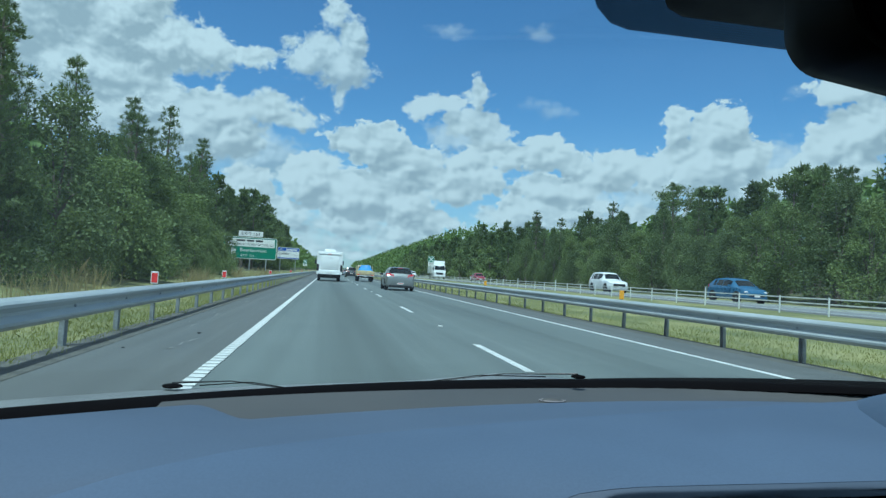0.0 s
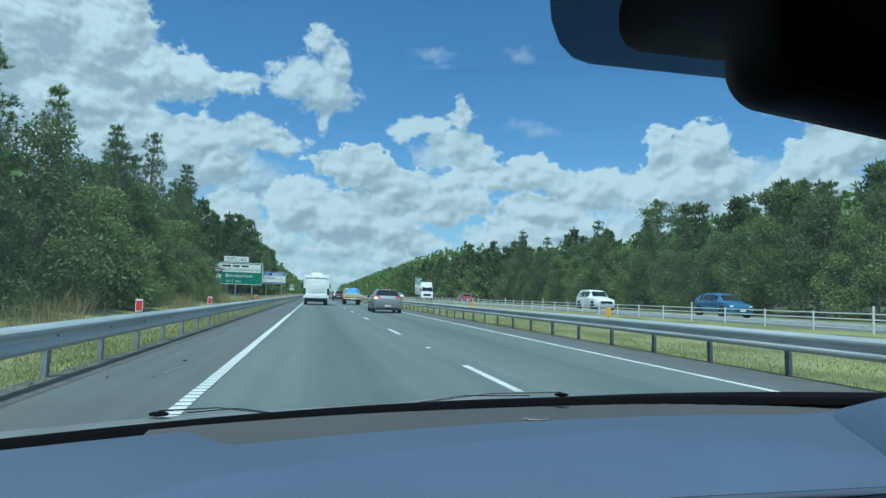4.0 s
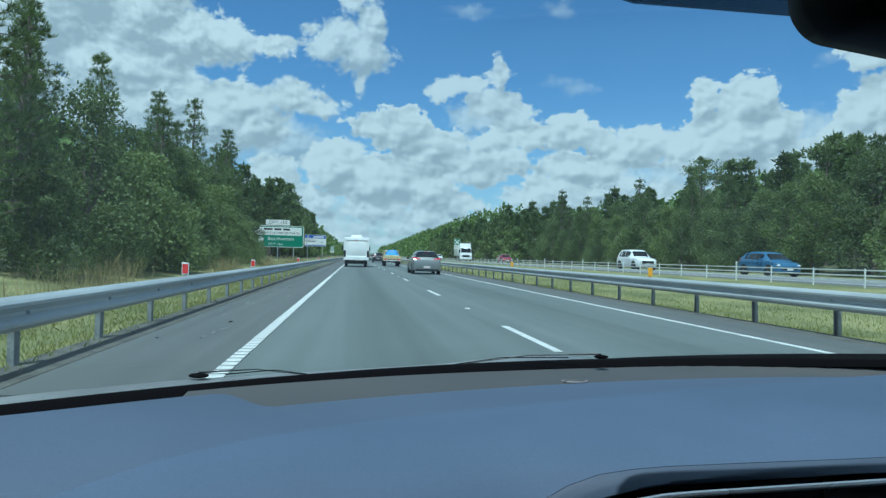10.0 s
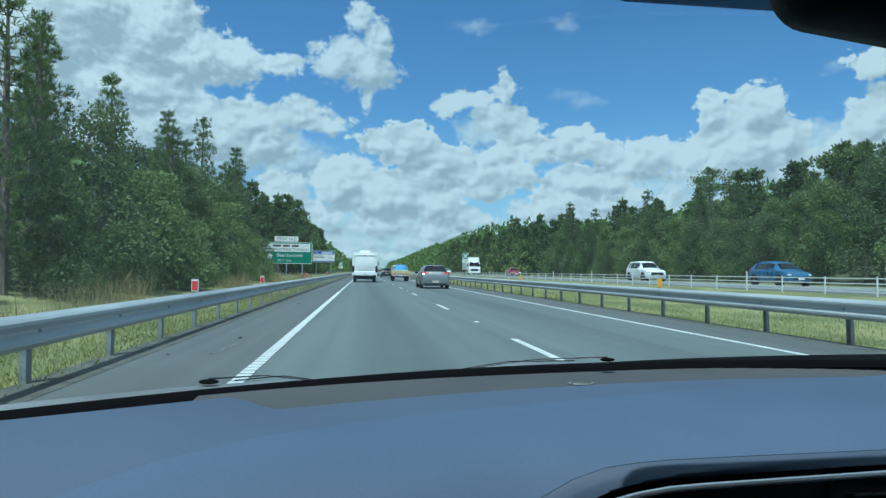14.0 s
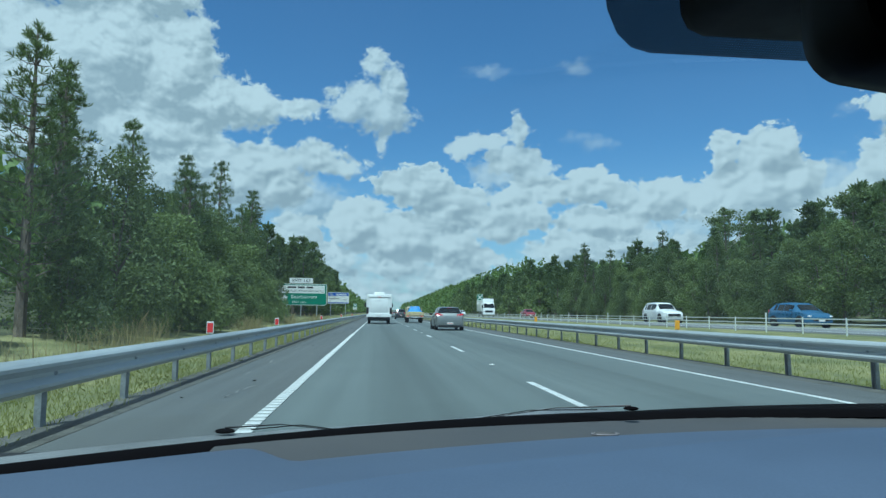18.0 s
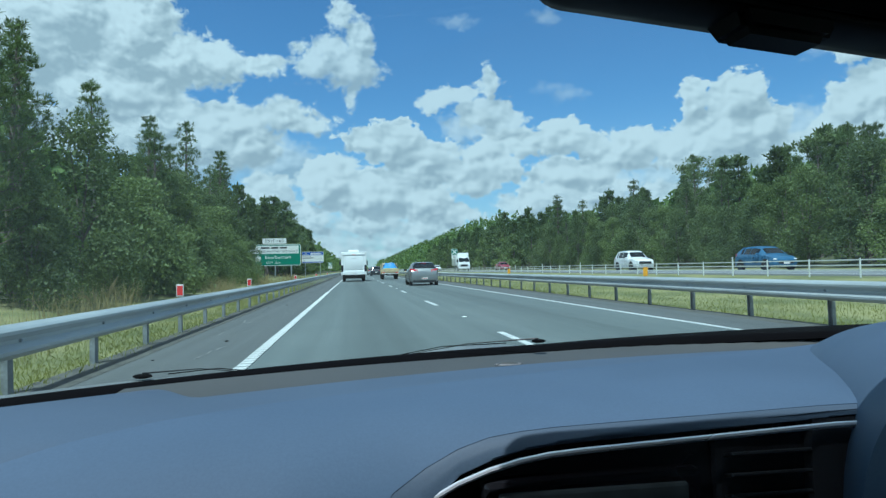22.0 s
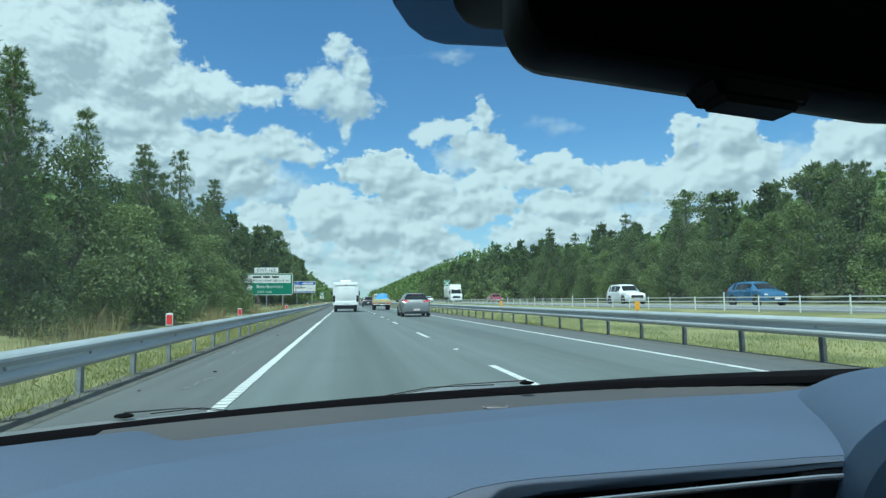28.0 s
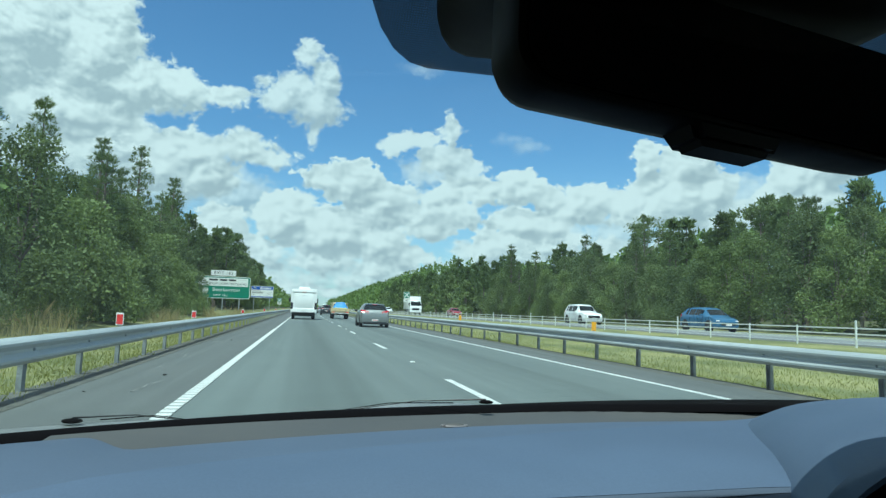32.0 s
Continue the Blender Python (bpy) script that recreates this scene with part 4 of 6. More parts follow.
plant_woods()
for seed, x, y, h in ((62, 45.5, 57.0, 11.8), (63, 43.5, 78.0, 13.0)):
    gum_tree(seed, h, pose(x, y, ground_height(x, y)))


def far_woods():
    """The woods that close the view on both sides, too far off to tell tree from tree."""
    rng = np.random.default_rng(77)
    cen, siz, tips = [], [], []

    def stand(x, y, h, w, n, pointed):
        z = ground_height(x, y)
        u = rng.uniform(0, 1, n)
        a = rng.uniform(0, math.tau, n)
        r = w * (np.where(pointed, 1 - u, np.sqrt(np.clip(1 - (u * 2 - 0.9) ** 2, 0.05, 1)))) * rng.uniform(0.5, 1.05, n)
        cen.append(np.stack([x + np.cos(a) * r, y + np.sin(a) * r, z + h * (0.08 + 0.92 * u)], 1))
        siz.append(rng.uniform(0.55, 1.0, n) * w * 0.34)

    for y in np.arange(200, 760, 7.0):
        for row in range(7):
            stand(-13.5 - row * 7 + rng.uniform(-2, 2), y + rng.uniform(-3, 3), rng.uniform(8, 11.5) + row, rng.uniform(2.4, 3.4), 70, rng.random() < 0.4)
    for y in np.arange(300, 900, 7.0):
        for row in range(6):
            stand(34 + row * 8 + rng.uniform(-2, 2), y + rng.uniform(-3, 3), rng.uniform(9, 13) + row * 1.2, rng.uniform(2.6, 3.6), 70, rng.random() < 0.35)
    # behind the first rows, deeper in
    for y in np.arange(6, 200, 6.0):
        for row in range(2):
            stand(-24 - row * 8 + rng.uniform(-2, 2), y, rng.uniform(8, 11), 3.4, 90, rng.random() < 0.4)
    for y in np.arange(10, 300, 6.0):
        for row in range(3):
            stand(51 + row * 8 + rng.uniform(-2, 2), y, rng.uniform(8.5, 11) + row, 3.4, 90, rng.random() < 0.4)
    # trees far ahead where the road runs out of sight
    for k in range(60):
        stand(rng.uniform(-60, 22) if k % 2 else rng.uniform(-40, -6), rng.uniform(760, 980), rng.uniform(9, 17), rng.uniform(3, 5), 70, k % 2)
    c, s = np.concatenate(cen), np.concatenate(siz)
    tagged(put("far_woods", cards(rng, c, s, "far_woods", MAT["far_leaf"], 0.3)), "distant mixed pine and eucalypt forest lining the highway", "forest", kind="stuff")


far_woods()


def grass_tufts():
    rng = np.random.default_rng(5)

    def blades(name, label, n, place, hmin, hmax, w, mat, lay=1.3):
        pts = np.array([place() for _ in range(n)])
        base = np.array([[x, y, ground_height(x, y) - 0.02] for x, y in pts])
        h = rng.uniform(hmin, hmax, n)
        bend = rng.normal(size=(n, 2)) * lay
        sid = rng.uniform(0, math.tau, n)
        sx = np.stack([np.cos(sid), np.sin(sid), np.zeros(n)], 1) * (w * rng.uniform(0.6, 1.4, n))[:, None]
        tip = base + np.stack([bend[:, 0] * h, bend[:, 1] * h, h], 1)
        mid = base + np.stack([bend[:, 0] * h * 0.3, bend[:, 1] * h * 0.3, h * 0.6], 1)
        v = np.stack([base - sx, base + sx, mid + sx * 0.7, tip, mid - sx * 0.7], 1).reshape(-1, 3)
        f = (np.arange(n)[:, None] * 5 + np.arange(5)[None]).tolist()
        me = bpy.data.meshes.new(name)
        me.from_pydata(v.tolist(), [], f)
        me.materials.append(mat)
        tagged(put(name, me), label, "grass", kind="stuff")

    def near_left():
        return (rng.uniform(-9, -3.0), 4 + 70 * rng.random() ** 1.7)

    def near_right():
        return (rng.uniform(7.7, 16.5), 4 + 70 * rng.random() ** 1.7)

    def edge_left():
        return (-3.0 - 3.6 * rng.random() ** 1.4 + 0.12 * rng.normal(), 3.5 + 62 * rng.random() ** 1.6)

    def edge_right():
        return (7.55 + 4.4 * rng.random() ** 1.4 + 0.10 * rng.normal(), 5 + 62 * rng.random() ** 1.6)

    def reeds():
        k = rng.integers(0, 16)
        return (-4.7 - (k % 4) * 0.8 + rng.normal() * 0.35, 9 + k * 4.2 + rng.normal() * 1.0)

    blades("verge_grass", "uneven yellow-green verge grass behind the guard rail", 24000, near_left, 0.02, 0.055, 0.003, MAT["blade"], 0.6)
    blades("median_grass", "yellow-green median grass behind the guard rail", 24000, near_right, 0.02, 0.05, 0.003, MAT["blade"], 0.6)
    blades("long_verge_grass", "long yellow-green grass standing behind the guard rail", 42000, edge_left, 0.03, 0.11, 0.0045, MAT["blade"], 0.35)
    blades("long_median_grass", "long yellow-green grass standing behind the median rail", 38000, edge_right, 0.03, 0.10, 0.0045, MAT["blade"], 0.35)
    blades("dry_grass", "tall dry straw-coloured seeding grass on the verge", 3200, reeds, 0.30, 1.05, 0.0045, MAT["straw"], 0.28)


grass_tufts()


# ---- the car that the camera rides in ----
CX = 0.42   # middle of the cabin


def seal_y(x):
    return 0.985 - 0.40 * (x - 0.5) ** 2


def seal_z(x):
    return 0.009 * (x - 0.25) + 0.028 * max(0.0, x - 0.38)


def vent_edge_y(x):
    d = x + 0.08
    return 0.738 + 0.45 * d - 0.28 * d * d


def cabin():
    c = thing("car_cabin", "car cabin with blue-grey dashboard, clear windscreen and black mirror", "car interior")
    rng = np.random.default_rng(3)

    # dashboard pad: one skin from the glass to its rolled front edge
    def lip(x):
        """Height of the pad's lower front edge."""
        return 0.905 - 0.012 * max(0.0, (0.5 - x)) / 0.3 - 0.055 * min(1.6, max(0.0, (0.268 - x) / 0.17)) ** 2.2

    xs_ = np.concatenate([np.linspace(-0.56, -0.16, 10), np.linspace(-0.15, 0.13, 24), np.linspace(0.145, 0.53, 15), np.linspace(0.545, 0.80, 15)])
    def cut_at(line, y):
        """The section's two lengths behind and before a place y, each as evenly spaced points."""
        step = np.concatenate([[0], np.cumsum(np.linalg.norm(np.diff(line, axis=0), axis=1))])
        k = int(np.argmax(line[:, 1] <= y)) if (line[:, 1] <= y).any() else len(line) - 1
        f = (line[k - 1, 1] - y) / max(1e-6, line[k - 1, 1] - line[k, 1])
        s_cut = step[k - 1] + min(1.0, f) * (step[k] - step[k - 1])

        def along(s0, s1, n):
            return [tuple(np.interp(q, step, line[:, i]) for i in range(3)) for q in np.linspace(s0, s1, n)]

        a, b = along(0, s_cut, 16), along(s_cut, step[-1], 26)
        dip = (a[-1][0], a[-1][1] - 0.001, a[-1][2] - 0.0012)
        return a + [dip], [(p[0], p[1], p[2] + 0.0005) for p in b]

    rows, bands, lips = [], [], []
    for x in xs_:
        back = seal_y(x) - 0.008
        if x > -0.150:
            s = min(1.0, (x + 0.150) / 0.075)
            s = s * s * (3 - 2 * s)
            back += (vent_edge_y(x) - back) * s
        crown = 0.903 + 0.004 * (x - 0.1)
        turn = max(0.0, x - 0.55) * 1.3
        front = 0.605 + turn * 0.8
        crease = min(0.600 + 0.45 * x - 0.10 * x * x, back - 0.024)

        def top(y):
            u = (back - 0.02 - y) / (back - 0.02 - front)
            return 0.8915 + (crown - 0.8915) * math.sin(u * math.pi / 2)

        row = [(x, back, 0.876), (x, back - 0.004, 0.8880)]
        row += [(x, y, top(y)) for y in np.linspace(back - 0.02, front, 9)]
        zl = lip(x) - 0.019
        edge, roll = [], []
        for k in range(1, 10):
            a = radians(10 * k)
            edge.append((0.605 - 0.100 * math.sin(a) + turn * (0.8 + 0.02 * k), crown - (crown - zl) * (1 - math.cos(a)) - (turn * 0.006 * k if k > 4 else 0.0)))
            roll.append((0.600 - 0.195 * math.sin(a), crown - 0.25 * (1 - math.cos(a)) ** 1.15))
        edge.append((0.530 + turn, zl - 0.006))
        roll.append((0.405, crown - 0.32))
        s = min(1.0, max(0.0, (0.18 - x) / 0.16))
        s = s * s * (3 - 2 * s)
        row += [(x, a + (c_ - a) * s, b + (d - b) * s) for (a, b), (c_, d) in zip(edge, roll)]
        band, pad = cut_at(np.array(row), crease)
        bands.append(band)
        if crease > 0.43:
            top_pad, lower = cut_at(np.array(pad), float(np.interp(x, (0.06, 0.09, 0.12, 0.15, 0.19), (0.430, 0.470, 0.497, 0.510, 0.516))) + turn)
            rows.append(top_pad[:-1])
            if x > 0.06:
                lips.append([(p[0], p[1] + 0.0005, p[2] - 0.0008) for p in lower])
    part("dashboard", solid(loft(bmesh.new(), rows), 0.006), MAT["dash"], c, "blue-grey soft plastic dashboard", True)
    # edge cut off the pad so its darker colour can paint the shade
    part("dashboard_lip", solid(loft(bmesh.new(), lips), 0.005), MAT["dash_lip_shade"], c, "rolled front edge of the pad, shade put into its colour", True)
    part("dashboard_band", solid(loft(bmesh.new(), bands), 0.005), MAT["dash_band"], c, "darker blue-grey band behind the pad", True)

    # flat grey defroster panel between pad and glass
    rows = []
    for x in np.linspace(-0.18, 1.10, 32):
        y0 = vent_edge_y(x) - 0.01
        rows.append([(x, y0, 0.8850), (x, (y0 + seal_y(x)) / 2, 0.8865), (x, seal_y(x) - 0.004, 0.8880 + 0.8 * max(0.0, seal_z(x)))])
    part("defroster_panel", solid(loft(bmesh.new(), rows), 0.004), MAT["defroster"], c, "matt grey defroster panel", True)
    bm = bmesh.new()
    bmesh.ops.create_uvsphere(bm, u_segments=16, v_segments=8, radius=0.02, matrix=Matrix.LocRotScale((0.300, 0.868, 0.8885), None, (0.85, 0.40, 0.30)))
    part("sun_sensor", bm, MAT["defroster"], c, "small grey sun sensor", True)
    bm = bmesh.new()
    tube(bm, [(0.300 + 0.018 * math.cos(a), 0.868 + 0.008 * math.sin(a), 0.8905) for a in np.linspace(0, math.tau, 17)], [0.0014] * 17, 5, False)
    part("sensor_ring", bm, MAT["cowl"], c)

    # black rubber seal and ceramic border along the foot of the glass
    rows = []
    for x in np.linspace(-0.62, 1.46, 40):
        y = seal_y(x)
        d = seal_z(x)
        rows.append([(x, y - 0.020, 0.8870 + 0.85 * d), (x, y - 0.014, 0.8925 + 0.95 * d), (x, y + 0.010, 0.8990 + d), (x, y + 0.022, 0.8990 + d), (x, y + 0.030, 0.885 + d)])
    part("windscreen_seal", solid(loft(bmesh.new(), rows), 0.003), MAT["seal"], c, "black rubber windscreen seal", True)

    # cowl and rear edge of the bonnet outside
    def lift(x):
        return 0.004 * max(0.0, min(1.0, (-0.02 - x) / 0.22)) + 0.012 * math.exp(-((x - 0.30) / 0.10) ** 2)

    rows = []
    for x in np.linspace(-0.75, 1.5, 36):
        y = seal_y(x)
        k = abs(x - 0.42)
        rows.append([(x, y + 0.036, 0.890 + seal_z(x)), (x, y + 0.07, 0.880 + lift(x)), (x, y + 0.13, 0.880 + lift(x)), (x, y + 0.17, 0.872 - 0.03 * k * k)])
    part("cowl", solid(loft(bmesh.new(), rows), 0.004), MAT["cowl"], c, "grey plastic cowl below the windscreen", True)
    rows = []
    for x in np.linspace(-0.62, 1.45, 30):
        y = seal_y(x) + 0.19
        k = abs(x - 0.42)
        rows.append([(x, y, 0.830 - 0.05 * k * k), (x, y + 0.02, 0.842 - 0.05 * k * k), (x, y + 0.3, 0.815 - 0.08 * k * k), (x, y + 0.9, 0.70 - 0.12 * k * k)])
    part("bonnet", solid(loft(bmesh.new(), rows), 0.004), MAT["bonnet"], c, "silver painted bonnet edge", True)

    # joint between two lengths of the cowl
    bm = bmesh.new()
    xj = -0.298
    tube(bm, [(xj, seal_y(xj) + 0.036, 0.8905 + seal_z(xj)), (xj - 0.003, seal_y(xj) + 0.066, 0.8808 + lift(xj))], [0.0006] * 2, 5)
    part("cowl_joint", bm, MAT["seal"], c)

    # wipers: arm with pivot cap and blade
    def wiper(pivot, tip):
        w = put("wiper", None, c)
        p, q = Vector(pivot), Vector(tip)
        bm = bmesh.new()
        bmesh.ops.create_uvsphere(bm, u_segments=12, v_segments=8, radius=0.011 if pivot[0] < 0 else 0.0095, matrix=Matrix.LocRotScale(p, None, (1.2, 0.8, 0.30)))
        part("pivot_cap", bm, MAT["seal"], w, smooth=True)
        bm = bmesh.new()
        mid = p.lerp(q, 0.5) + Vector((0, 0.012, 0.006))
        tube(bm, [p + Vector((0, 0, 0.004)), mid, q], [0.0013, 0.0009, 0.0007], 6)
        part("arm", bm, MAT["black_trim"], w, smooth=True)
        bm = bmesh.new()
        d = (q - p)
        tube(bm, [p + d * 0.25 + Vector((0, -0.015, 0.004)), p + d * 0.7 + Vector((0, -0.012, 0.009)), q + d * 0.18 + Vector((0, -0.012, 0.0))], [0.0008, 0.0007, 0.0006], 6)
        part("blade", bm, MAT["seal"], w, smooth=True)

    wiper((-0.195, 0.915, 0.8885), (-0.06, 0.970, 0.8800))
    wiper((0.366, 0.945, 0.9120), (0.16, 0.985, 0.8930))

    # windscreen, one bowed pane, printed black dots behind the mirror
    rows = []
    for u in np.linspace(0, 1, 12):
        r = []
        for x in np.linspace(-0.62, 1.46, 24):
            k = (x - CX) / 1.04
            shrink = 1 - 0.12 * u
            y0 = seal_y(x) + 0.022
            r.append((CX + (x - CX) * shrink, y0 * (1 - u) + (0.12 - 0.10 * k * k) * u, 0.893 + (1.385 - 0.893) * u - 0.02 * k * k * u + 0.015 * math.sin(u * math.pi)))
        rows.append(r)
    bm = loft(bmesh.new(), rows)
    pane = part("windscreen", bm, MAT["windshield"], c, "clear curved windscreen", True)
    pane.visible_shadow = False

    def patch(name, mat, x0, x1, z0, z1, y_at, r, label):
        bm = bmesh.new()
        ring = []
        for cx_, cz, a0 in ((x1 - r, z0 + r, -90), (x1 - r * 0.2, z1 - r * 0.2, 0), (x0 + r * 0.2, z1 - r * 0.2, 90), (x0 + r, z0 + r, 180)):
            rr = r if cz < (z0 + z1) / 2 else r * 0.2
            for k in range(7):
                a = radians(a0 + k * 15)
                x, z = cx_ + rr * math.cos(a), cz + rr * math.sin(a)
                ring.append(bm.verts.new((x, y_at(z), z)))
        bm.faces.new(ring)
        return part(name, solid(bm, 0.002), mat, c, label)

    patch("dot_screen", MAT["frit"], 0.111, 0.56, 1.2035, 1.36, lambda z: 0.385 - (z - 1.20) * 1.62, 0.048, "dark printed dot band on the glass")
    bm = boxed(0.151, 0.40, 0.20, 0.352, 1.1985, 1.33, bevel=0.026, seg=4)
    for v in bm.verts:
        v.co.y -= (v.co.z - 1.21) * 1.3
    part("sensor_housing", bm, MAT["mirror_case"], c, "black plastic sensor housing", True)

    # mirror
    m = put("mirror", None, c)
    m.matrix_basis = pose(0.283, 0.246, 1.1630, -4, 2.6, 9) @ Matrix.Diagonal((0.87, 0.87, 0.87, 1))
    outline = []
    w, h, r = 0.138, 0.036, 0.020
    for sx, sz, a0 in ((1, -1, -90), (1, 1, 0), (-1, 1, 90), (-1, -1, 180)):
        for k in range(7):
            a = radians(a0 + 15 * k)
            outline.append((sx * (w - r) + r * math.cos(a), sz * (h - r) + r * math.sin(a)))
    bm = bmesh.new()
    loft(bm, [[(x * 0.985, -0.013, z * 0.96) for x, z in outline], [(x, -0.010, z) for x, z in outline], [(x, 0.012, z) for x, z in outline], [(x * 0.93, 0.028, z * 0.85) for x, z in outline], [(x * 0.6, 0.038, z * 0.5) for x, z in outline]], close=True, caps=True)
    part("case", bm, MAT["mirror_case"], m, "black mirror case", True)
    bm = bmesh.new()
    bm.faces.new([bm.verts.new((x * 0.955, -0.0145, z * 0.90)) for x, z in outline])
    part("mirror_glass", solid(bm, 0.001), MAT["mirror"], m, "dark rear-view mirror glass")
    bm = bmesh.new()
    loft(bm, [[(x, y, -0.030) for x, y in ((-0.034, -0.012), (0.034, -0.012), (0.034, 0.02), (-0.034, 0.02))], [(x, y, -0.046) for x, y in ((-0.026, -0.010), (0.026, -0.010), (0.026, 0.014), (-0.026, 0.014))]], close=True, caps=True)
    bmesh.ops.bevel(bm, geom=bm.edges[:], offset=0.004, segments=2, affect="EDGES")
    part("tab", bm, MAT["mirror_case"], m, "small black anti-dazzle tab", True)
    bm = bmesh.new()
    tube(bm, [(0, 0.03, 0.0), (0.0, 0.06, 0.03), (0.0, 0.07, 0.09)], [0.012, 0.011, 0.016], 10)
    part("stem", bm, MAT["mirror_case"], m, smooth=True)

    # centre stack: gloss black panel, chrome strip, screen, vents
    def strip_z(x):
        return lip(x) - 0.021

    rows = []
    for x in np.linspace(0.115, 0.56, 17):
        rows.append([(x, 0.535, strip_z(x) + 0.012), (x, 0.530, strip_z(x) - 0.02), (x, 0.522, 0.74), (x, 0.515, 0.62)])
    part("centre_panel", solid(loft(bmesh.new(), rows), 0.006), MAT["piano"], c, "gloss black centre panel", True)
    bm = bmesh.new()
    pts = [(x, 0.500, strip_z(x) - 0.003) for x in np.linspace(0.53, 0.17, 15)]
    pts += [(0.150, 0.500, strip_z(0.15) - 0.004), (0.130, 0.500, strip_z(0.13) - 0.012), (0.116, 0.500, strip_z(0.118) - 0.030), (0.110, 0.512, 0.78), (0.108, 0.510, 0.70)]
    tube(bm, pts, [0.0026] * len(pts), 8)
    part("trim_strip", bm, MAT["chrome"], c, "thin chrome trim strip", True)
    part("screen", boxed(0.205, 0.372, 0.508, 0.518, 0.73, 0.838, bevel=0.003), MAT["screen"], c, "dark navigation screen")
    part("screen_bezel", boxed(0.192, 0.386, 0.511, 0.530, 0.72, 0.848, bevel=0.006), MAT["piano"], c, "gloss black bezel")
    vent = put("vent", None, c)
    part("vent_frame", boxed(0.400, 0.492, 0.516, 0.531, 0.775, 0.876, bevel=0.006), MAT["dash_edge"], vent, "black vent frame")
    for i in range(5):
        bm = boxed(0.408, 0.484, 0.502, 0.520, 0.856 - i * 0.018, 0.8595 - i * 0.018, bevel=0.001, seg=1)
        bmesh.ops.rotate(bm, verts=bm.verts[:], cent=(0.446, 0.511, 0.857 - i * 0.018), matrix=Matrix.Rotation(radians(-18), 3, "X"))
        part("slat", bm, MAT["black_trim"], vent)

    # instrument hood on the driver's side, its dark mouth and the start button
    rows = []
    for y, rx, top, cx_ in ((0.425, 0.286, 0.950, 0.765), (0.44, 0.296, 0.958, 0.770), (0.53, 0.284, 0.966, 0.810), (0.62, 0.276, 0.964, 0.850), (0.70, 0.272, 0.955, 0.880), (0.78, 0.270, 0.942, 0.915), (0.87, 0.270, 0.918, 0.96)):
        rows.append([(cx_ - rx * math.copysign(abs(math.cos(a)) ** 0.62, math.cos(a)), y, 0.74 + (top - 0.74) * math.sin(a) ** 0.50) for a in np.linspace(0.01, math.pi - 0.01, 33)])
    # hood carries some painted shade in its base colour
    part("instrument_hood", solid(loft(bmesh.new(), rows), 0.008), MAT["dash_hood_shade"], c, "blue-grey rounded instrument hood, toned down for shade", True)
    bm = bmesh.new()
    loft(bm, [[(0.765 + 0.250 * math.cos(a), 0.432, 0.745 + 0.196 * max(0.0, math.sin(a)) ** 0.85) for a in np.linspace(0, math.pi, 25)], [(0.78 + 0.22 * math.cos(a), 0.60, 0.74 + 0.15 * max(0.0, math.sin(a)) ** 0.85) for a in np.linspace(0, math.pi, 25)]])
    part("instrument_well", solid(bm, 0.003), MAT["seal"], c, "black instrument recess", True)
    bm = bmesh.new()
    bm.faces.new([bm.verts.new((0.78 + 0.23 * math.cos(a), 0.585, 0.735 + 0.16 * math.sin(a))) for a in np.linspace(0, math.tau, 25)[:-1]])
    part("instrument_dial", solid(bm, 0.003), MAT["seal"], c, "unlit black instrument face")
    part("lower_fascia", boxed(0.485, 0.56, 0.505, 0.535, 0.60, 0.888, bevel=0.008), MAT["dash_edge"], c, "dark plastic fascia beside the instruments", True)
    bm = bmesh.new()
    bmesh.ops.create_cone(bm, cap_ends=True, segments=20, radius1=0.0105, radius2=0.010, depth=0.008, matrix=pose(0.545, 0.501, 0.833, 90, 0, 0))
    b = part("start_button", bm, MAT["piano"], c, "round start button with a pale ring", True)
    bm = bmesh.new()
    tube(bm, [(0.545 + 0.0105 * math.cos(a), 0.4985, 0.833 + 0.0105 * math.sin(a)) for a in np.linspace(0, math.tau, 21)], [0.0011] * 21, 5, False)
    part("ring", bm, MAT["chrome"], b)
    bm = bmesh.new()
    box(bm, 0.5395, 0.5505, 0.4955, 0.4968, 0.8315, 0.8350)
    part("mark", bm, MAT["button_red"], b)

    # shell round the camera: pillars, roof, doors, rear of the cabin
    for side, x0 in ((-1, -0.425), (1, 1.34)):
        bm = bmesh.new()
        a, b_, h = Vector((x0 + side * 0.01, 0.70, 0.86)), Vector((x0 - side * 0.02, 0.42, 1.08)), Vector((x0 - side * 0.10, 0.06, 1.36))
        loft(bm, [[p + Vector(o) for o in ((-0.035, 0.035, 0), (0.035, 0.035, 0), (0.045, -0.045, 0), (-0.045, -0.045, 0))] for p in (a + Vector((side * 0.03, 0.08, -0.08)), a, b_, h)], close=True, caps=True)
        bmesh.ops.bevel(bm, geom=bm.edges[:], offset=0.012, segments=2, affect="EDGES")
        part("pillar", bm, MAT["cabin_dark"], c, "dark windscreen pillar", True)
        xa, xb = sorted((x0 + side * 0.05, x0 + side * 0.13))
        part("door_panel", boxed(xa, xb, -1.6, 0.72, 0.30, 0.90, bevel=0.02), MAT["cabin_dark"], c, "dark door trim", True)
    rows = []
    for y, z in ((0.24, 1.352), (0.10, 1.382), (-0.1, 1.41), (-0.6, 1.45), (-1.2, 1.43), (-1.8, 1.30)):
        rows.append([(CX + 0.92 * k, y, z - 0.10 * abs(k) ** 3) for k in np.linspace(-1, 1, 13)])
    part("roof", solid(loft(bmesh.new(), rows), 0.03), MAT["roof_lining"], c, "grey roof lining", True)
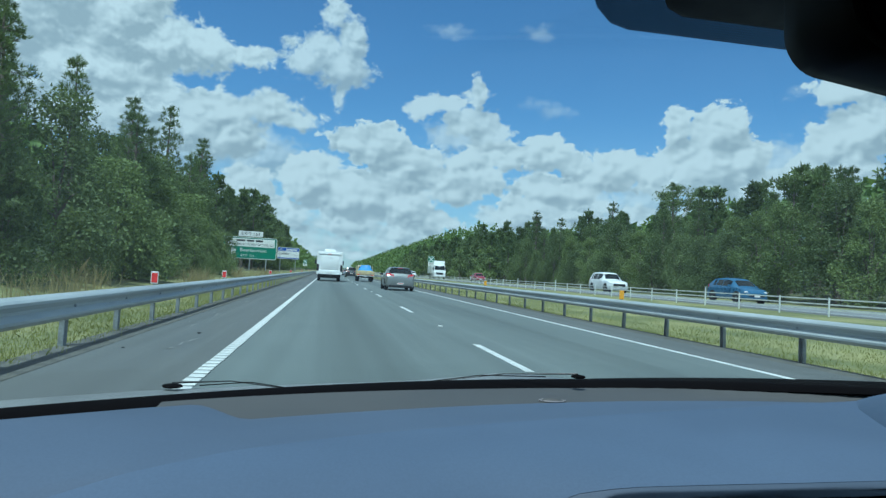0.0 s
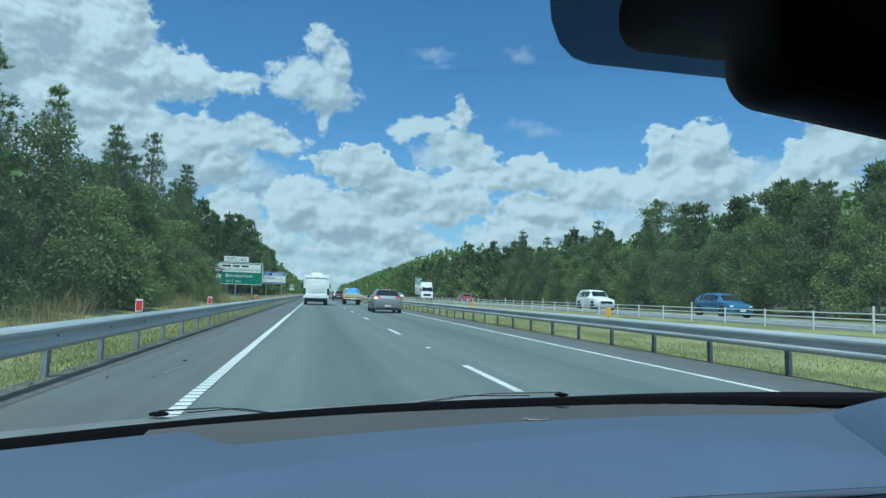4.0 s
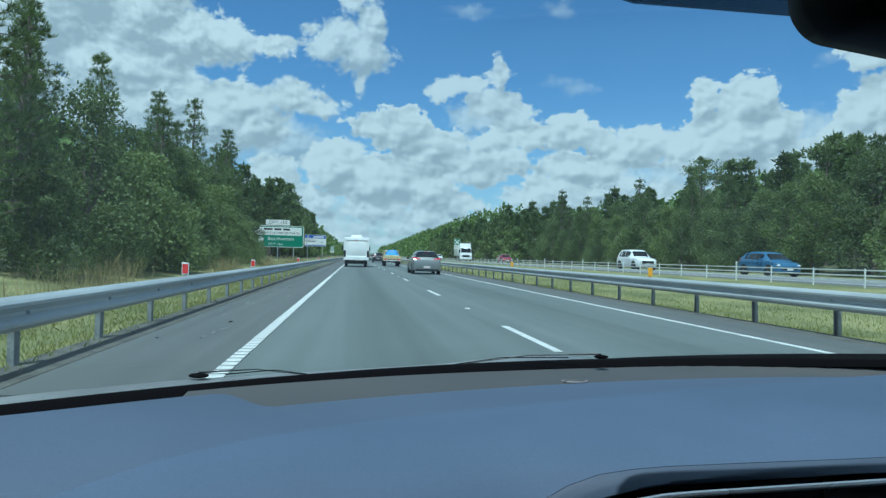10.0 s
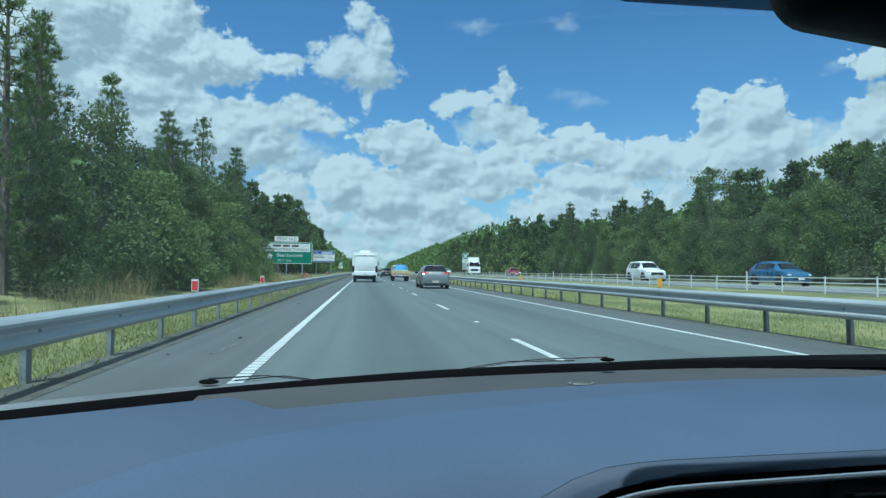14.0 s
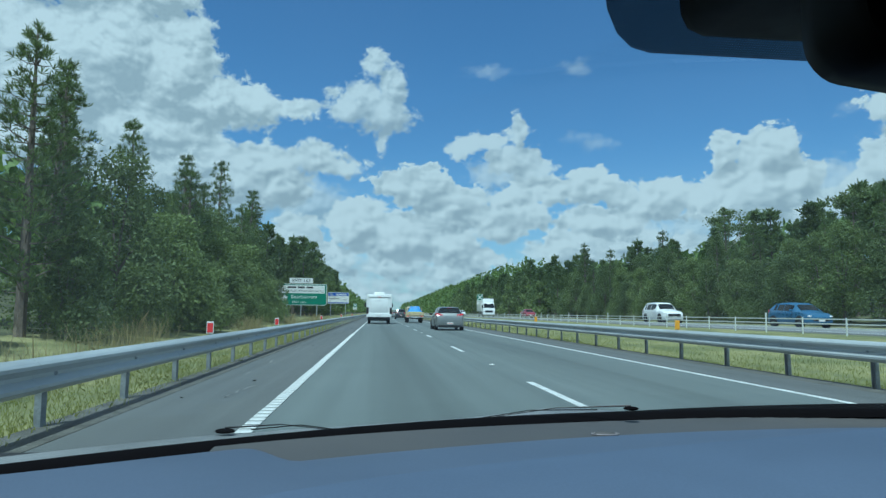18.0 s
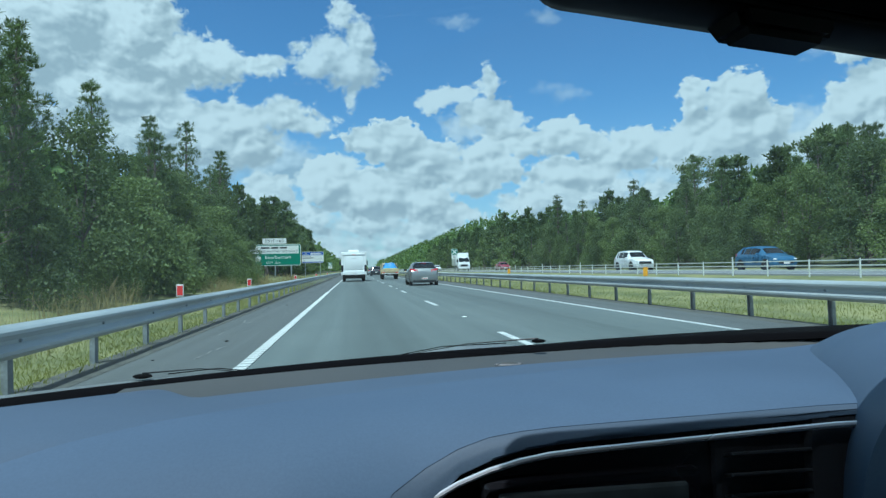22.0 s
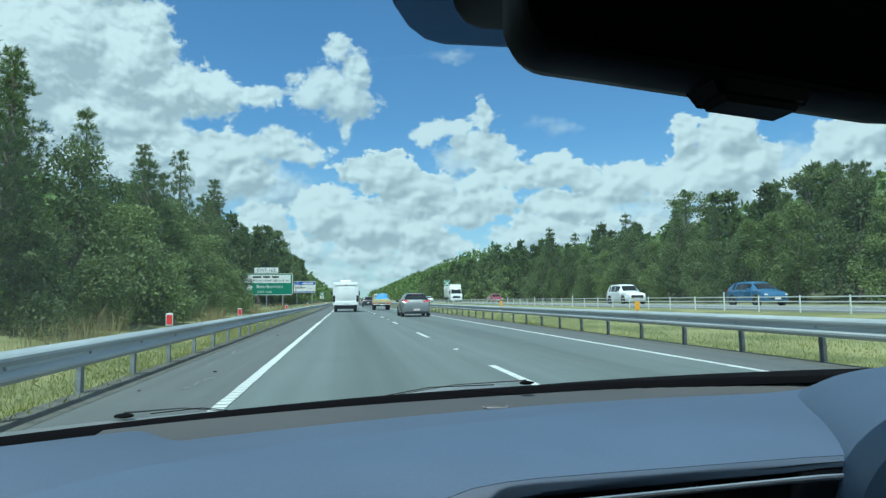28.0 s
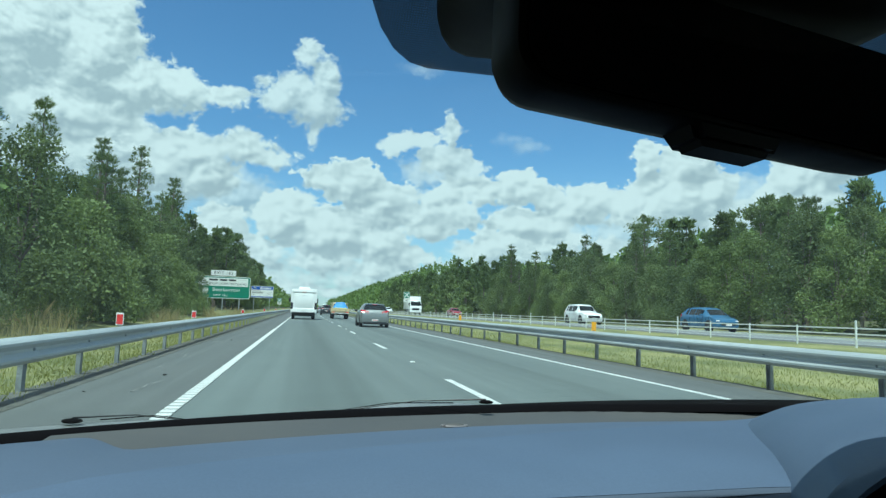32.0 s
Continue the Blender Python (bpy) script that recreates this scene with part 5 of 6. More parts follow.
    part("rear_wall", boxed(-0.5, 1.34, -1.9, -1.78, 0.25, 1.32, bevel=0.02), MAT["cabin_dark"], c, "dark rear of the cabin", True)
    part("cabin_floor", boxed(-0.55, 1.39, -1.85, 0.9, 0.22, 0.28, bevel=0.01), MAT["cabin_dark"], c, "dark carpet")
    for x in (0.0, 0.86):
        bm = boxed(x - 0.25, x + 0.25, -0.75, -0.58, 0.45, 1.02, bevel=0.05, seg=3)
        part("seat_back", bm, MAT["cabin_dark"], c, "dark seat back", True)
        part("headrest", boxed(x - 0.13, x + 0.13, -0.78, -0.68, 1.06, 1.22, bevel=0.04, seg=3), MAT["cabin_dark"], c, "dark headrest", True)
    part("firewall", boxed(-0.55, 1.39, 0.90, 0.94, 0.25, 0.86, bevel=0.01), MAT["cabin_dark"], c)


cabin()


# ---- vehicles ----
def wheel(parent, x, y, r, w, side, rim="alloy", spokes=9):
    """Tyre with a rounded shoulder, and a dished rim of spokes."""
    ty = bmesh.new()
    prof = [(-0.5, 0.70), (-0.5, 0.92), (-0.38, 1.0), (0.38, 1.0), (0.5, 0.92), (0.5, 0.70)]
    rings = []
    for k in range(24):
        a = k * math.tau / 24
        rings.append([(q * w, math.cos(a) * r * p, math.sin(a) * r * p) for q, p in prof])
    loft(ty, rings + [rings[0]])
    bmesh.ops.remove_doubles(ty, verts=ty.verts[:], dist=1e-5)
    t = part("wheel", ty, MAT["tyre"], parent, smooth=True, at=pose(x, y, r))
    rm = bmesh.new()
    bmesh.ops.create_cone(rm, cap_ends=True, segments=24, radius1=r * 0.70, radius2=r * 0.66, depth=w * 0.5, matrix=pose(side * w * 0.12, 0, 0, 0, 90, 0))
    part("rim_well", rm, MAT["black_trim"], t)
    sp = bmesh.new()
    for k in range(spokes):
        b = bmesh.new()
        box(b, side * w * 0.36 - 0.012, side * w * 0.36 + 0.012, -r * 0.075, r * 0.075, r * 0.08, r * 0.68)
        bmesh.ops.rotate(b, verts=b.verts[:], matrix=Matrix.Rotation(k * math.tau / spokes, 3, "X"))
        tmp = bpy.data.meshes.new("tmp")
        b.to_mesh(tmp), b.free()
        sp.from_mesh(tmp)
        bpy.data.meshes.remove(tmp)
    bmesh.ops.create_cone(sp, cap_ends=True, segments=16, radius1=r * 0.17, radius2=r * 0.12, depth=0.03, matrix=pose(side * w * 0.40, 0, 0, 0, 90, 0))
    part("rim", sp, MAT[rim], t, "silver spoked rim")
    return t


def section(st):
    """Half outline of a body station, sill to roof centre, then mirrored."""
    y, zl, zb, zt, wl, wb, wt = st
    zm = zl + 0.45 * (zb - zl)
    half = [(wl * 0.93, zl), (wl * 0.985, zl + 0.10), (wl, zm), (wb + 0.3 * (wl - wb), zl + 0.80 * (zb - zl)), (wb, zb), (wt + 0.02, zt - 0.075 * min(1, (zt - zb) / 0.2)), (wt * 0.86, zt - 0.018), (wt * 0.45, zt - 0.004), (0, zt)]
    return [(x, y, z) for x, z in half] + [(-x, y, z) for x, z in half[-2::-1]]


def shell(sts):
    rings = [section(s) for s in sts]
    bm = loft(bmesh.new(), rings)
    bm.verts.ensure_lookup_table()
    n = len(rings[0])
    for k in (0, len(rings) - 1):
        bm.faces.new([bm.verts[k * n + i] for i in range(n)])
    # floor
    for k in range(len(rings) - 1):
        bm.faces.new((bm.verts[k * n], bm.verts[k * n + n - 1], bm.verts[(k + 1) * n + n - 1], bm.verts[(k + 1) * n]))
    return bm


def pane_between(a, b, i0, i1, margin, out, name, parent, mat="car_glass"):
    """A window on the skin between two stations and two outline places, set a little proud."""
    ra, rb = [Vector(p) for p in section(a)], [Vector(p) for p in section(b)]
    grid = []
    for u in np.linspace(margin[0], 1 - margin[1], 4):
        row = []
        for v in np.linspace(i0 + margin[2], i1 - margin[3], max(4, 2 * int(abs(i1 - i0)) + 1)):
            i = min(int(v), len(ra) - 2)
            f = v - i
            row.append(ra[i].lerp(ra[i + 1], f).lerp(rb[i].lerp(rb[i + 1], f), u))
        grid.append(row)
    nrm = (grid[0][-1] - grid[0][0]).cross(grid[-1][0] - grid[0][0]).normalized()
    cen = grid[1][1] + Vector((0, 0, 0))
    if nrm.dot(cen - Vector((0, cen.y * 0.6, 0.8))) < 0:
        nrm = -nrm
    bm = loft(bmesh.new(), [[p + nrm * out for p in r] for r in grid])
    return part(name, solid(bm, 0.004), MAT[mat], parent, smooth=True)


STYLES = {
    # y, sill, belt, roof, half widths at sill, belt and roof, all as shares of length, height and width
    "hatch": [(-0.500, 0.26, 0.46, 0.50, 0.78, 0.76, 0.60), (-0.492, 0.20, 0.56, 0.62, 0.92, 0.88, 0.66), (-0.470, 0.17, 0.64, 0.69, 0.97, 0.92, 0.70), (-0.462, 0.16, 0.66, 0.725, 0.985, 0.93, 0.74), (-0.365, 0.15, 0.655, 0.955, 1.0, 0.945, 0.68), (-0.25, 0.14, 0.645, 0.985, 1.0, 0.955, 0.66), (-0.08, 0.14, 0.63, 1.0, 1.0, 0.96, 0.67), (0.06, 0.14, 0.62, 0.985, 1.0, 0.96, 0.66), (0.14, 0.14, 0.61, 0.93, 1.0, 0.96, 0.63), (0.27, 0.14, 0.60, 0.66, 1.0, 0.95, 0.66), (0.38, 0.15, 0.565, 0.60, 0.99, 0.92, 0.66), (0.455, 0.16, 0.50, 0.54, 0.94, 0.86, 0.60), (0.490, 0.18, 0.42, 0.45, 0.84, 0.78, 0.54), (0.500, 0.24, 0.36, 0.38, 0.70, 0.66, 0.48)],
    "sedan": [(-0.500, 0.26, 0.48, 0.52, 0.78, 0.76, 0.62), (-0.490, 0.20, 0.60, 0.66, 0.92, 0.88, 0.70), (-0.455, 0.17, 0.66, 0.70, 0.97, 0.92, 0.72), (-0.37, 0.16, 0.66, 0.715, 0.985, 0.93, 0.70), (-0.235, 0.15, 0.655, 0.94, 1.0, 0.945, 0.64), (-0.16, 0.14, 0.645, 0.985, 1.0, 0.955, 0.65), (-0.05, 0.14, 0.63, 1.0, 1.0, 0.96, 0.66), (0.05, 0.14, 0.62, 0.985, 1.0, 0.96, 0.65), (0.11, 0.14, 0.61, 0.94, 1.0, 0.96, 0.63), (0.24, 0.14, 0.60, 0.66, 1.0, 0.95, 0.66), (0.37, 0.15, 0.565, 0.60, 0.99, 0.92, 0.66), (0.455, 0.16, 0.50, 0.54, 0.94, 0.86, 0.60), (0.490, 0.18, 0.42, 0.45, 0.84, 0.78, 0.54), (0.500, 0.24, 0.36, 0.38, 0.70, 0.66, 0.48)],
    "wagon": [(-0.500, 0.26, 0.44, 0.47, 0.80, 0.78, 0.64), (-0.492, 0.20, 0.54, 0.58, 0.93, 0.90, 0.70), (-0.480, 0.17, 0.60, 0.64, 0.97, 0.93, 0.72), (-0.468, 0.16, 0.61, 0.68, 0.985, 0.94, 0.72), (-0.405, 0.15, 0.605, 0.955, 1.0, 0.955, 0.70), (-0.30, 0.14, 0.60, 0.985, 1.0, 0.96, 0.70), (-0.10, 0.14, 0.59, 1.0, 1.0, 0.965, 0.70), (0.04, 0.14, 0.585, 0.985, 1.0, 0.965, 0.69), (0.10, 0.14, 0.58, 0.94, 1.0, 0.96, 0.66), (0.22, 0.14, 0.575, 0.635, 1.0, 0.955, 0.70), (0.37, 0.15, 0.55, 0.595, 0.99, 0.93, 0.70), (0.455, 0.16, 0.49, 0.54, 0.95, 0.88, 0.64), (0.490, 0.18, 0.42, 0.46, 0.86, 0.80, 0.58), (0.500, 0.24, 0.36, 0.38, 0.72, 0.68, 0.50)],
}


def car(name, label, style, L, W, H, colour, at, category="car", group="", detail=1):
    """A passenger car: skin, panes, lamps, plates, wheels, mirrors."""
    c = thing(name, label, category, group, at=at)
    sts = [(y * L, a * H, b * H, t * H, wl * W / 2, wb * W / 2, wt * W / 2) for y, a, b, t, wl, wb, wt in STYLES[style]]
    body = part("body", shell(sts), colour, c, smooth=True)
    # rear pane, windscreen, side panes with pillars between
    pane_between(sts[3], sts[4], 5, 11, (0.0, 0.06, -0.25, -0.25), 0.016, "rear_window", c)
    pane_between(sts[9], sts[8], 5, 11, (0.10, 0.10, 0.10, 0.10), 0.010, "windscreen", c)
    for s in (0, 1):
        lo, hi = (4, 5) if s == 0 else (11, 12)
        m = (0.06, 0.06, 0.10, 0.12) if s == 0 else (0.06, 0.06, 0.12, 0.10)
        pane_between(sts[4], sts[5], lo, hi, (0.35, 0.10, m[2], m[3]), 0.008, "quarter_window", c)
        pane_between(sts[5], sts[6], lo, hi, (0.10, 0.03, m[2], m[3]), 0.008, "side_window", c)
        pane_between(sts[6], sts[7], lo, hi, (0.06, 0.0, m[2], m[3]), 0.008, "side_window", c)
        pane_between(sts[7], sts[8], lo, hi, (0.0, 0.15, m[2], m[3]), 0.008, "side_window", c)
    r = 0.215 * H if style != "wagon" else 0.205 * H
    for sx in (-1, 1):
        for yy in (-0.315 * L, 0.31 * L):
            bm = bmesh.new()
            bmesh.ops.create_cone(bm, cap_ends=True, segments=24, radius1=r * 1.16, radius2=r * 1.16, depth=0.10, matrix=pose(sx * (W / 2 - 0.045), yy, r * 1.04, 0, 90, 0))
            part("wheel_arch", bm, MAT["black_trim"], c)
            wheel(c, sx * (W / 2 - 0.085), yy, r, 0.20, sx)
        # tail lamps wrap the rear corners, head lamps the front
        z = sts[2][2]
        bm = bmesh.new()
        pts0 = [(sx * W * 0.455, -0.466 * L, z - 0.06), (sx * W * 0.34, -0.484 * L, z - 0.045), (sx * W * 0.24, -0.489 * L, z - 0.035)]
        up = 0.19 if style == "hatch" else 0.17
        rows = [[Vector(p) + Vector((0, -0.012, -0.015 + up * f * (1 - 0.28 * i) - (0.10 if i == 0 else 0.06) * (1 - f))) + Vector((0, up * f * 0.25, 0)) for i, p in enumerate(pts0)] for f in (0.0, 0.5, 1.0)]
        side = [Vector((sx * W * 0.482, -0.425 * L, z - 0.01 + 0.10 * f)) for f in (0, 0.5, 1.0)]
        rows = [[s_] + r_ for s_, r_ in zip(side, rows)]
        loft(bm, rows)
        tl = part("tail_lamp", solid(bm, -0.02), MAT["tail_red"], c, "red wrap-round tail lamp", True)
        if detail:
            bm = bmesh.new()
            bmesh.ops.create_uvsphere(bm, u_segments=10, v_segments=6, radius=0.04, matrix=Matrix.LocRotScale((sx * W * 0.30, -0.4925 * L, z + 0.005), None, (1.4, 0.35, 0.4)))
            part("reverse_lamp", bm, MAT["lamp_clear"], tl, "clear reversing lamp", True)
        bm = bmesh.new()
        bmesh.ops.create_uvsphere(bm, u_segments=12, v_segments=8, radius=0.12, matrix=Matrix.LocRotScale((sx * W * 0.37, 0.470 * L, 0.44 * H), None, (1.15, 0.9, 0.50)))
        part("head_lamp", bm, MAT["lamp_clear"], c, "clear head lamp", True)
        bm = boxed(-0.10, 0.10, -0.04, 0.045, -0.06, 0.07, 0.03, 2)
        part("door_mirror", bm, MAT["black_trim"] if sx < 0 else colour, c, smooth=True, at=pose(sx * (W / 2 + 0.07), 0.155 * L, sts[7][2] + 0.07))
        if detail:
            for yy in (-0.165 * L, 0.03 * L):
                part("door_handle", boxed(-0.012, 0.012, -0.09, 0.09, -0.014, 0.014, 0.008, 1), colour, c, at=pose(sx * (W / 2 - 0.012), yy, sts[6][2] - 0.10))
                seam = bmesh.new()
                tube(seam, [(sx * (W / 2 * 0.968), yy - 0.13, sts[6][2] - 0.02), (sx * (W / 2 + 0.001), yy - 0.12, 0.42 * H), (sx * (W / 2 - 0.008), yy - 0.10, 0.22 * H)], [0.004] * 3, 4)
                part("door_seam", seam, MAT["seal"], c)
        fog = part("fog_surround", boxed(-0.115, 0.10, -0.016, 0.02, -0.065, 0.055, 0.03, 2), MAT["chrome"], c, "bright fog lamp surround", True, at=pose(sx * W * 0.395, -0.490 * L, 0.300 * H, 0, 16 * sx, 14 * sx))
        part("fog_reflector", boxed(-0.09, 0.08, -0.024, -0.012, -0.048, 0.04, 0.02, 2), MAT["tail_red"], fog, "red bumper reflector", True)
    # bumper lower edge, plate with plain bars, emblem, wiper, spoiler
    bm = boxed(-W * 0.40, W * 0.40, -0.497 * L, -0.45 * L, 0.125 * H, 0.235 * H, 0.02, 2)
    part("bumper_skirt", bm, MAT["black_trim"], c, "dark lower bumper", True)
    pl = part("number_plate", boxed(-0.19, 0.19, -0.008, 0.008, -0.055, 0.055, 0.004, 1), MAT["plate"], c, "white number plate", at=pose(0.0, -0.506 * L, (0.30 if style == "hatch" else 0.40) * H))
    for k in range(5):
        part("bar", boxed(-0.015, 0.015, -0.0105, -0.0085, -0.028, 0.028), MAT["tail_red"], pl, at=pose(-0.124 + 0.062 * k, 0, 0))
    bm = bmesh.new()
    tube(bm, [(0.075 * math.cos(a), 0, 0.04 * math.sin(a)) for a in np.linspace(0, math.tau, 21)], [0.007] * 21, 5, False)
    part("emblem", bm, MAT["chrome"], c, "plain chrome oval emblem", at=pose(0, -0.492 * L, 0.57 * H))
    if style != "sedan":
        sp = bmesh.new()
        y1, z1 = -0.365 * L, 0.962 * H if style == "hatch" else 0.965 * H
        if style == "wagon":
            y1 = -0.405 * L
        loft(sp, [[(x, y1 + dy + 0.10 * (x / (W * 0.33)) ** 2, z1 + dz) for x in np.linspace(-W * 0.325, W * 0.325, 9)] for dy, dz in ((0.14, 0.015), (-0.04, 0.008), (-0.10, -0.012), (-0.06, -0.035))])
        part("spoiler", solid(sp, 0.015), colour, c, smooth=True)
        part("brake_lamp", boxed(-0.14, 0.14, -0.012, 0.012, -0.010, 0.010), MAT["tail_red"], c, at=pose(0, y1 - 0.092, z1 - 0.022))
        wp = bmesh.new()
        a, b = Vector(section(sts[3])[8]), Vector(section(sts[4])[8])
        p = a.lerp(b, 0.16) + Vector((0.0, -0.03, 0.015))
        tube(wp, [p, p + Vector((0.2, 0.0, 0.012)), p + Vector((0.40, 0.035, 0.035))], [0.018, 0.012, 0.008], 6)
        part("rear_wiper", wp, MAT["black_trim"], c, smooth=True)
    # tailgate cut line
    cut = bmesh.new()
    tube(cut, [(x, -0.4935 * L - 0.012 * (1 - (x / (W * 0.4)) ** 2), 0.435 * H + 0.03 * abs(x / (W * 0.36)) ** 3) for x in np.linspace(-W * 0.36, W * 0.36, 11)], [0.006] * 11, 4)
    part("tailgate_seam", cut, MAT["seal"], c)
    gr = boxed(-W * 0.29, W * 0.29, 0.485 * L, 0.506 * L, 0.27 * H, (0.44 if style == "wagon" else 0.37) * H, 0.02, 2)
    part("grille", gr, MAT["black_trim"], c, smooth=True)
    part("front_plate", boxed(-0.19, 0.19, -0.006, 0.006, -0.055, 0.055, 0.003, 1), MAT["plate"], c, at=pose(0, 0.511 * L, 0.29 * H))
    return c


def motorhome(at):
    c = thing("motorhome", "white motorhome seen from its plain square rear", "motorhome", at=at)
    W, L, H = 2.32, 6.9, 2.72
    z0 = 0.62
    prof = []
    w, r = W / 2, 0.10
    for sx, cz, a0 in ((1, H - r, 0), (-1, H - r, 90), (-1, z0 + 0.06, 180), (1, z0 + 0.06, 270)):
        rr = r if cz > 1 else 0.06
        for k in range(5):
            a = radians(a0 + 22.5 * k)
            prof.append((sx * (w - rr) + rr * math.cos(a), cz + rr * math.sin(a)))
    bm = loft(bmesh.new(), [[(x * s, y, z0 + (z - z0) * s + dz) for x, z in prof] for y, s, dz in ((0.0, 0.978, 0.012), (0.02, 0.992, 0.004), (0.06, 1.0, 0), (L * 0.72, 1.0, 0), (L * 0.78, 0.97, 0))], close=True, caps=True)
    part("body", bm, MAT["white_gel"], c, "white moulded living body")
    # raised centre panel, upper and lower mouldings
    part("rear_panel", boxed(-0.80, 0.80, -0.018, 0.02, 1.05, 2.36, 0.015, 2), MAT["white_gel"], c, "flat white rear panel", True)
    part("upper_moulding", boxed(-0.98, 0.98, -0.05, 0.06, 2.42, 2.58, 0.03, 2), MAT["white_gel"], c, smooth=True)
    part("high_brake_lamp", boxed(-0.16, 0.16, -0.062, -0.04, 2.45, 2.49, 0.006, 1), MAT["tail_red"], c)
    for k in range(6):
        part("badge_bar", boxed(-0.22 + 0.075 * k, -0.17 + 0.075 * k, -0.024, -0.0185, 2.10, 2.15), MAT["sign_back"], c)
    bm = loft(bmesh.new(), [[(-1.12, y, z), (-0.6, y - 0.03, z), (0, y - 0.04, z), (0.6, y - 0.03, z), (1.12, y, z)] for y, z in ((0.02, 1.02), (-0.03, 0.98), (-0.05, 0.80), (-0.045, 0.64), (0.05, 0.58))])
    part("bumper", solid(bm, 0.03), MAT["white_gel"], c, "white moulded bumper", True)
    part("bumper_step", boxed(-1.02, 1.02, -0.075, -0.01, 0.53, 0.66, 0.02, 2), MAT["black_trim"], c, smooth=True)
    for sx in (-1, 1):
        lamp = part("tail_lamp", boxed(-0.10, 0.10, -0.07, 0.03, -0.30, 0.30, 0.035, 2), MAT["black_trim"], c, "tall black tail lamp cluster", True, at=pose(sx * 1.055, 0.0, 1.22))
        for k, mt in enumerate(("tail_red", "amber", "lamp_clear", "tail_red")):
            bm = bmesh.new()
            bmesh.ops.create_uvsphere(bm, u_segments=12, v_segments=6, radius=0.036, matrix=Matrix.LocRotScale((0, -0.058, 0.18 - 0.12 * k), None, (1, 0.35, 1)))
            part("lens", bm, MAT[mt], lamp, smooth=True)
        for yy in (1.55, 5.6):
            wheel(c, sx * (W / 2 - 0.24), yy, 0.345, 0.24, sx, "alloy", 8)
        part("mud_flap", boxed(-0.14, 0.14, -0.008, 0.008, 0.12, 0.60, 0.004, 1), MAT["tyre"], c, at=pose(sx * 0.90, 1.12, 0))
        arm = bmesh.new()
        tube(arm, [(sx * 1.0, 5.7, 1.9), (sx * 1.25, 5.75, 1.85)], [0.03, 0.03], 6)
        part("mirror_arm", arm, MAT["black_trim"], c)
        part("door_mirror", boxed(-0.09, 0.09, -0.05, 0.05, -0.22, 0.22, 0.04, 2), MAT["black_trim"], c, smooth=True, at=pose(sx * 1.33, 5.75, 1.78))
    part("chassis", boxed(-0.95, 0.95, 0.12, 6.2, 0.34, 0.60, 0.03, 1), MAT["black_trim"], c, "dark underframe")
    part("axle", boxed(-0.8, 0.8, 1.46, 1.64, 0.28, 0.40, 0.04, 2), MAT["black_trim"], c)
    part("number_plate", boxed(-0.19, 0.19, -0.105, -0.093, 0.73, 0.85, 0.003, 1), MAT["plate"], c)
    ac = boxed(-0.50, 0.50, 0.9, 1.9, H - 0.02, H + 0.22, 0.07, 3)
    part("air_conditioner", ac, MAT["white_gel"], c, "white rooftop air conditioner", True)
    part("roof_vent", boxed(-0.28, 0.28, 0.15, 0.65, H - 0.02, H + 0.10, 0.03, 2), MAT["white_gel"], c, smooth=True)
    cab = loft(bmesh.new(), [[(-0.98, y, 0.55), (-1.0, y, 1.2), (-0.92, y, zt), (0, y, zt + 0.05), (0.92, y, zt), (1.0, y, 1.2), (0.98, y, 0.55)] for y, zt in ((L * 0.78, 2.25), (L * 0.86, 1.95), (L * 0.93, 1.25), (L, 1.05))], caps=True)
    part("cab", cab, MAT["white_gel"], c, "white cab", True)
    return c


